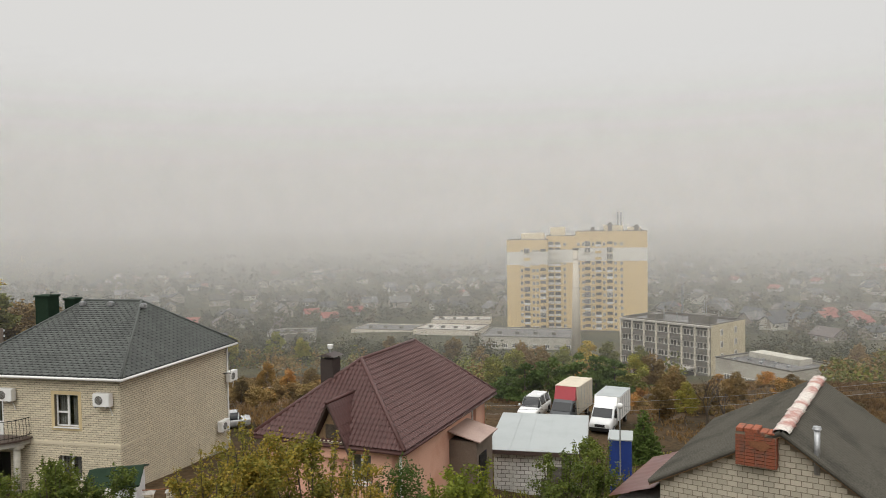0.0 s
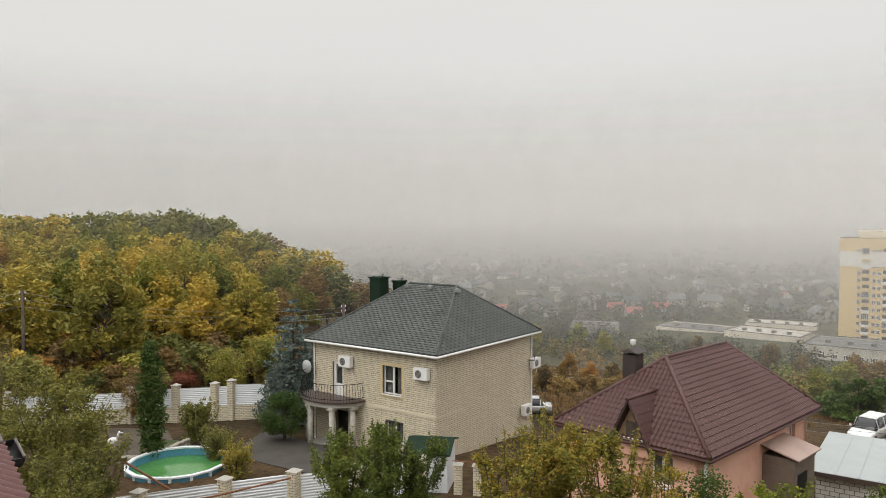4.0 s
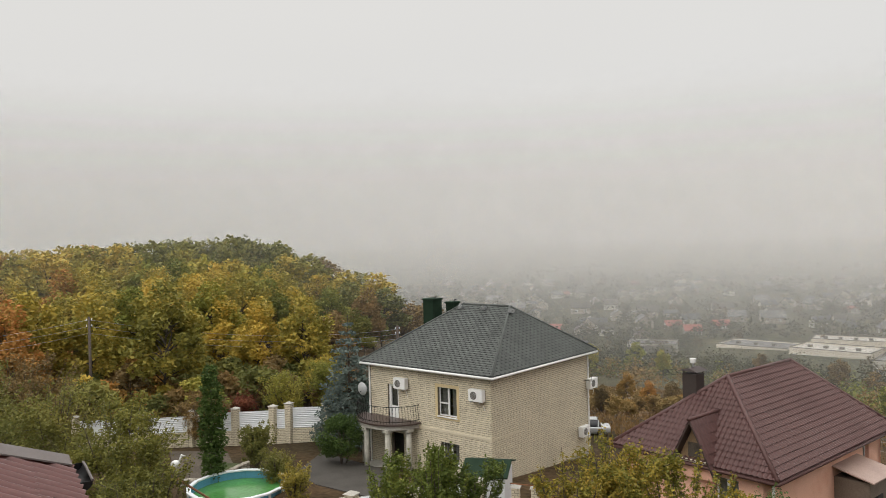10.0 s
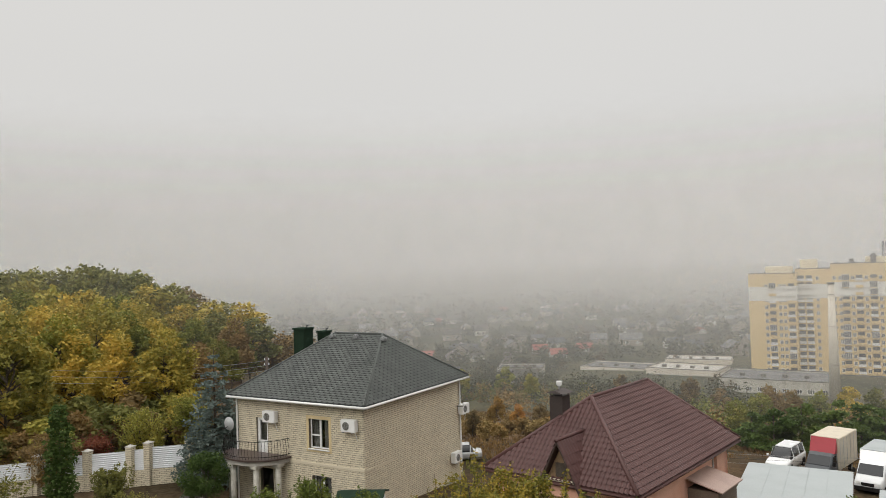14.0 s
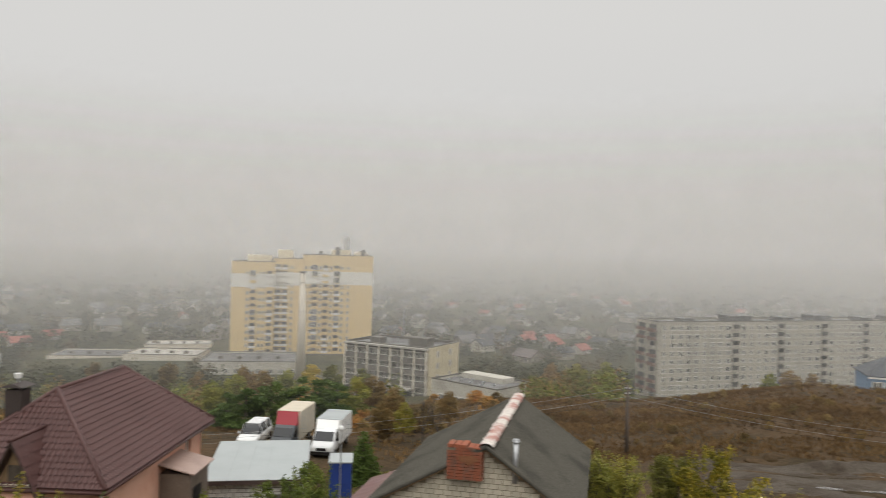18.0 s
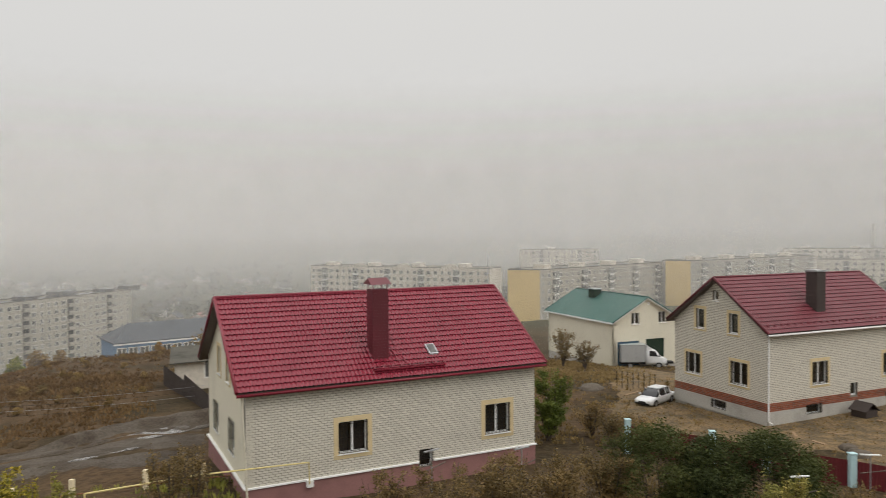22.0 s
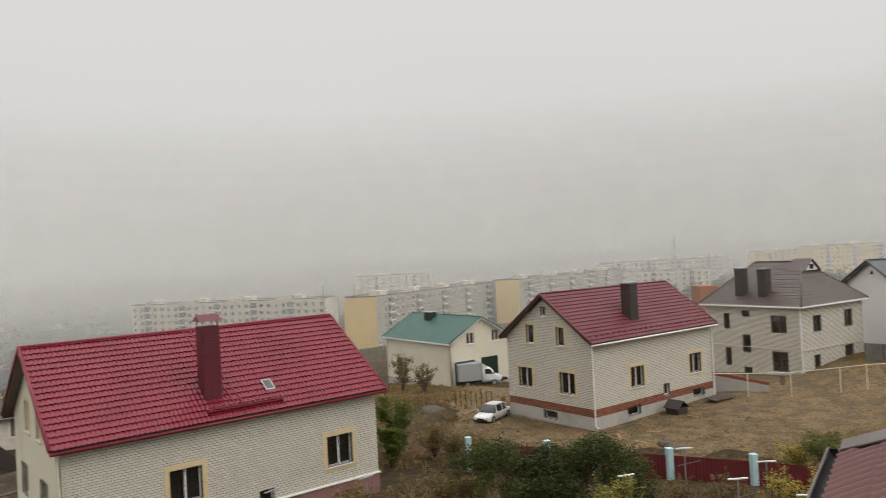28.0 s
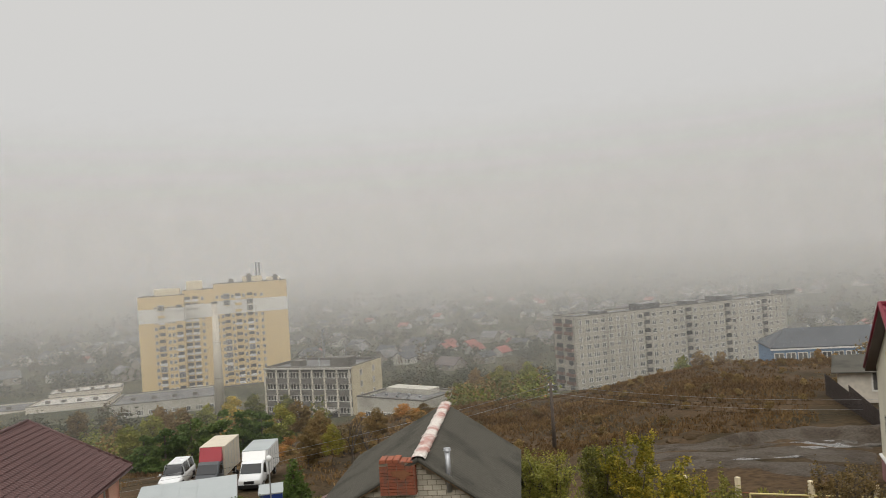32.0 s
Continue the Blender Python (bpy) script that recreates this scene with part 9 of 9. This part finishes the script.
    plant("spruce", "tall blue spruce beside a brick house", "spruce", conifer_meshes(41, -0.0896 * 45 - p.z, 2.1, 9000, 0.22, LEAF["spruce"]), p, crown="needles")
    p = on_ground(-45.0, 37.5)
    me = tree_meshes(42, 1, 1, 10, 0.1, LEAF["pine"])
    h = -0.1536 * 37.5 - p.z
    col = [(0, 0, h * (0.08 + 0.105 * k), 0.62 * math.sin(math.pi * (0.16 + 0.8 * k / 9)) ** 0.6, 0.62 * math.sin(math.pi * (0.16 + 0.8 * k / 9)) ** 0.6, h * 0.09) for k in range(9)]
    t = thing("thuja", "slender dark green columnar thuja by the pool", "thuja", pose(*p))
    part("trunk", tube((0, 0, -0.3), (0, 0, h * 0.8), 0.09, 0.03), M["bark"], t)
    part("foliage", leaf_cloud(np.random.default_rng(43), col, 6500, 0.15, "foliage", LEAF["pine"], 0.0, 0.6), None, t)
    p = on_ground(15.1, 48)
    plant("spruce", "dark green young spruce beyond a garage", "spruce", conifer_meshes(44, -0.2426 * 48 - p.z, 1.1, 4500, 0.18, LEAF["pine"]), p, crown="needles")
    for i, (az, d, top, r) in enumerate(((6.2, 84, -0.188, 2.8), (8.0, 86, -0.180, 3.0), (9.9, 85, -0.177, 3.2), (11.6, 88, -0.180, 3.2), (13.0, 86, -0.189, 2.8), (4.8, 88, -0.195, 2.6))):
        p = on_ground(az, d)
        h = top * d - p.z
        rng = np.random.default_rng(60 + i)
        blobs = [(rng.normal() * r * 0.35, rng.normal() * r * 0.35, h * (0.2 + 0.75 * k / 11), r * 0.42 * (1.25 - k / 14), r * 0.42 * (1.25 - k / 14), h * 0.06) for k in range(12)]
        t = thing("pine", "dark green pine on the slope below", "pine", pose(p.x, p.y, p.z), "pines")
        part("trunk", tube((0, 0, -0.5), (0, 0, h * 0.93), 0.14, 0.04), M["bark"], t)
        part("needles", leaf_cloud(rng, blobs, 3500, 0.38, "needles", LEAF["pine"], 0, 0.3), None, t)
    # bare branching tree behind the trucks
    for az, d, h in ((19.6, 60, 4.6), (20.8, 63, 3.6)):
        p = on_ground(az, d)
        rb = random.Random(int(az * 10))
        bm = bmesh.new()
        tips = [(Vector((0, 0, -0.3)), Vector((0, 0, 1)), h * 0.3, 0.1)]
        for level in range(5):
            nxt = []
            for a, dr, ln, rd in tips:
                b = a + dr * ln
                bm_tube(bm, a, b, rd, rd * 0.65, 5, caps=False)
                for k in range(3 if level < 3 else 2):
                    dd = (dr + Vector((rb.uniform(-0.7, 0.7), rb.uniform(-0.7, 0.7), rb.uniform(-0.05, 0.5)))).normalized()
                    nxt.append((b, dd, ln * rb.uniform(0.6, 0.85), rd * 0.6))
            tips = nxt
        t = thing("tree", "bare dark branching tree", "tree", pose(p.x, p.y, p.z))
        part("bough", bm, M["bark"], t)


def scatter(name, label, rng, az0, az1, d0, d1, n, size, material, high, keep=None, blades=7):
    """Tufts of thin blades strewn over the ground: one object."""
    vs = []
    cnt = 0
    for _ in range(n):
        az, d = rng.uniform(az0, az1), math.sqrt(rng.uniform(d0 * d0, d1 * d1))
        if keep and not keep(az, d):
            continue
        p = polar(az, d)
        patch = noise.noise((p.x * 0.09, p.y * 0.09, 7.7))
        if patch < rng.uniform(-0.5, 0.15):
            continue
        z = ground_z(p.x, p.y) - 0.05
        k = (0.6 + 0.8 * rng.random()) * (0.8 + 0.9 * max(0, patch))
        for b in range(blades):
            a = rng.uniform(0, 6.283)
            lean = rng.uniform(0.1, 0.7) * high * k
            w = size * rng.uniform(0.5, 1.2)
            bx, by = p.x + rng.normal() * high * 0.35, p.y + rng.normal() * high * 0.35
            dx, dy = math.cos(a), math.sin(a)
            t = high * k * rng.uniform(0.5, 1.1)
            vs += [(bx - dy * w / 2, by + dx * w / 2, z), (bx + dy * w / 2, by - dx * w / 2, z), (bx + dx * lean * 0.6 + dy * w, by + dy * lean * 0.6 - dx * w, z + t * 0.7), (bx + dx * lean, by + dy * lean, z + t)]
            cnt += 1
    faces = [(4 * i, 4 * i + 1, 4 * i + 2, 4 * i + 3) for i in range(cnt)]
    tagged(new(name, raw_mesh(name, vs, faces, material)), label, "weeds", kind="stuff")


def weeds():
    rng = np.random.default_rng(21)
    scatter("weeds", "tall withered brown weeds on the hillside", rng, 24, 58, 50, 125, 21000, 0.065, LEAF["weed"], 0.40, lambda az, d: not (38 < az < 58 and d < 50.5) and not (az > 53.5 and d < 72))
    scatter("weeds", "withered weeds and rusty scrub on the lower slope", rng, -24, 26, 52, 130, 14000, 0.065, LEAF["weed"], 0.42, lambda az, d: not (3 < az < 15 and d < 70))
    scatter("dry_grass", "dry yellow brown grass on the open plot", rng, 93, 128, 34, 72, 46000, 0.045, LEAF["hay"], 0.2, lambda az, d: d > 36)
    scatter("dry_grass", "dry grass and weeds in the yard", rng, 78, 95, 40, 80, 7000, 0.06, LEAF["hay"], 0.3)
    scatter("garden_weeds", "green and brown weeds in the gardens", rng, -58, 60, 17, 50, 9000, 0.05, LEAF["green"], 0.32, lambda az, d: not (-48 < az < -18 and d > 28) and not (az > 38.5 and d > 35))
    scatter("garden_weeds", "brown and green weeds in the near garden", rng, 60, 118, 17, 36, 6000, 0.045, LEAF["brown"], 0.4, lambda az, d: not (58 < az < 88 and d > 26.5))


def far_woodland():
    """Tree clumps of the valley floor, uncountable in the mist: rows along the lanes and groves between them."""
    rng = np.random.default_rng(33)

    def taken(az, d):
        return 4 < az < 16.5 and d < 360 or 35.5 < az < 52.5 and d < 350 or 12 < az < 28 and d < 215 or -8 < az < 10 and 270 < d < 400

    for mname, n in (("haze", 4300), ("rust", 1100)):
        near, mid, far = [], [], []
        for _ in range(n):
            az, d = rng.uniform(-36, 64), 215 * (1500 / 215) ** rng.random()
            p = on_ground(az, d)
            grove = noise.noise((p.x * 0.012, p.y * 0.012, 3.3 if mname == "haze" else 8.8))
            if taken(az, d) or grove < rng.uniform(-0.45, 0.25):
                continue
            r, h = rng.uniform(2.0, 4.6), rng.uniform(2.6, 6.0) * (1 + 0.5 * max(0, grove))
            for k in range(2):
                (near if d < 390 else mid if d < 760 else far).append((p.x + rng.normal() * r * 0.5, p.y + rng.normal() * r * 0.5, p.z + h * (0.55 + 0.4 * k), r * (1.0 - 0.3 * k), r * (1.0 - 0.3 * k), h * 0.6))
        for _ in range(n // 3):
            az, d = rng.uniform(62, 128), 190 * (650 / 190) ** rng.random()
            if 77 < az < 122 and d < 340:
                continue
            p = on_ground(az, d)
            r, h = rng.uniform(2.2, 5), rng.uniform(2.5, 5)
            (near if d < 390 else mid).append((p.x, p.y, p.z + h * 0.6, r, r, h))
        for blobs, leaves, size, words in ((near, 120, 0.72, "clumps of autumn trees below the hillside"), (mid, 40, 1.6, "clumps of autumn trees in the misty valley"), (far, 14, 3.6, "dark groves far off in the misty valley")):
            me = leaf_cloud(rng, blobs, len(blobs) * leaves, size, "far_trees", LEAF[mname], 0, 0.35)
            tagged(new("far_trees", me), words, "trees", kind="stuff")
    for mname, n in (("dark", 1700), ("brown", 560), ("orange", 40), ("green", 260)):
        brush = []
        for _ in range(n // 3):
            az, d = rng.uniform(-34, 64), 112 * (235 / 112) ** rng.random()
            if az < 0 and mname in ("dark", "green") and d < 190 or 17.5 < az < 28 or 11 < az < 28 and d > 140 or 34.5 < az < 56 or 3 < az < 26 and d < 118:
                continue
            p = on_ground(az, d)
            r, h = rng.uniform(1.2, 3.2), rng.uniform(1.2, 3.6)
            brush.append((p.x, p.y, p.z + h * 0.7, r, r, h))
        bm = leaf_cloud(rng, brush, len(brush) * 150, 0.6, "brush", LEAF[mname], 0, 0.3)
        tagged(new("brush", bm), "tangled autumn brush and young trees on the lower slope", "brush", kind="stuff")


woods()
near_plants()
weeds()
far_woodland()

# ---- low cloud: banks of fog one behind another ----
def fog_material(name, depth, radius):
    m = bpy.data.materials.new(name)
    m.use_nodes = True
    n, l = m.node_tree.nodes, m.node_tree.links
    n.remove(n["Principled BSDF"])
    geo = n.new("ShaderNodeNewGeometry")
    sep = n.new("ShaderNodeSeparateXYZ")
    l.new(geo.outputs["Position"], sep.inputs[0])
    puff = n.new("ShaderNodeTexNoise")
    puff.inputs["Scale"].default_value, puff.inputs["Detail"].default_value = 0.009, 1
    l.new(geo.outputs["Position"], puff.inputs["Vector"])
    k = n.new("ShaderNodeMapRange")
    k.inputs["From Min"].default_value, k.inputs["From Max"].default_value = 0.3, 0.7
    k.inputs["To Min"].default_value, k.inputs["To Max"].default_value = depth * 0.92, depth * 1.08
    l.new(puff.outputs[0], k.inputs["Value"])
    thick = n.new("ShaderNodeMapRange")  # denser towards the cloud base
    thick.inputs["From Min"].default_value, thick.inputs["From Max"].default_value = -55, 5
    thick.inputs["To Min"].default_value, thick.inputs["To Max"].default_value = 0.34, 1.5
    l.new(sep.outputs["Z"], thick.inputs["Value"])
    a = n.new("ShaderNodeMath")
    a.operation = "MULTIPLY"
    l.new(k.outputs[0], a.inputs[0])
    l.new(thick.outputs[0], a.inputs[1])
    fade = n.new("ShaderNodeMapRange")  # thins out upwards into the cloud deck
    fade.interpolation_type = "SMOOTHSTEP"
    fade.inputs["From Min"].default_value, fade.inputs["From Max"].default_value = -0.05 * radius, 0.22 * radius
    fade.inputs["To Min"].default_value, fade.inputs["To Max"].default_value = 1, 0
    l.new(sep.outputs["Z"], fade.inputs["Value"])
    a2 = n.new("ShaderNodeMath")
    a2.operation = "MULTIPLY"
    a2.use_clamp = True
    l.new(a.outputs[0], a2.inputs[0])
    l.new(fade.outputs[0], a2.inputs[1])
    tr, df, tl = n.new("ShaderNodeBsdfTransparent"), n.new("ShaderNodeBsdfDiffuse"), n.new("ShaderNodeBsdfTranslucent")
    for s in (df, tl):
        s.inputs["Color"].default_value = (0.845, 0.838, 0.825, 1)
    half, mix = n.new("ShaderNodeMixShader"), n.new("ShaderNodeMixShader")
    l.new(df.outputs[0], half.inputs[1])
    l.new(tl.outputs[0], half.inputs[2])
    l.new(a2.outputs[0], mix.inputs[0])
    l.new(tr.outputs[0], mix.inputs[1])
    l.new(half.outputs[0], mix.inputs[2])
    l.new(mix.outputs[0], n["Material Output"].inputs["Surface"])
    return m


FOG_RINGS = ((66, 0.012), (84, 0.016), (102, 0.020), (125, 0.024), (150, 0.027), (178, 0.031), (215, 0.038), (250, 0.052), (290, 0.085), (320, 0.075), (400, 0.10), (460, 0.12), (520, 0.13), (590, 0.14), (660, 0.145), (740, 0.15), (820, 0.15), (910, 0.15), (1010, 0.15), (1120, 0.15), (1250, 0.15), (1400, 0.15))


def fog_banks():
    for i, (r, depth) in enumerate(FOG_RINGS):
        vs, fs = [], []
        n = 96
        for k in range(n + 1):
            az = -95 + 255 * k / n
            rr = r * (1 + 0.03 * math.sin(k * 0.7 + i) + 0.02 * math.sin(k * 1.9 + 2 * i))
            for z in (-90, 0.23 * r):
                p = polar(az, rr, z)
                vs.append(p)
        for k in range(n):
            fs.append((2 * k, 2 * k + 2, 2 * k + 3, 2 * k + 1))
        me = raw_mesh("fog_bank", vs, fs, fog_material("fog", depth, r))
        me.polygons.foreach_set("use_smooth", [True] * len(me.polygons))
        ob = tagged(new("fog_bank", me), "thin grey bank of drifting fog over the valley", "fog", "banks of fog", "stuff")


fog_banks()

red_house_bricks()
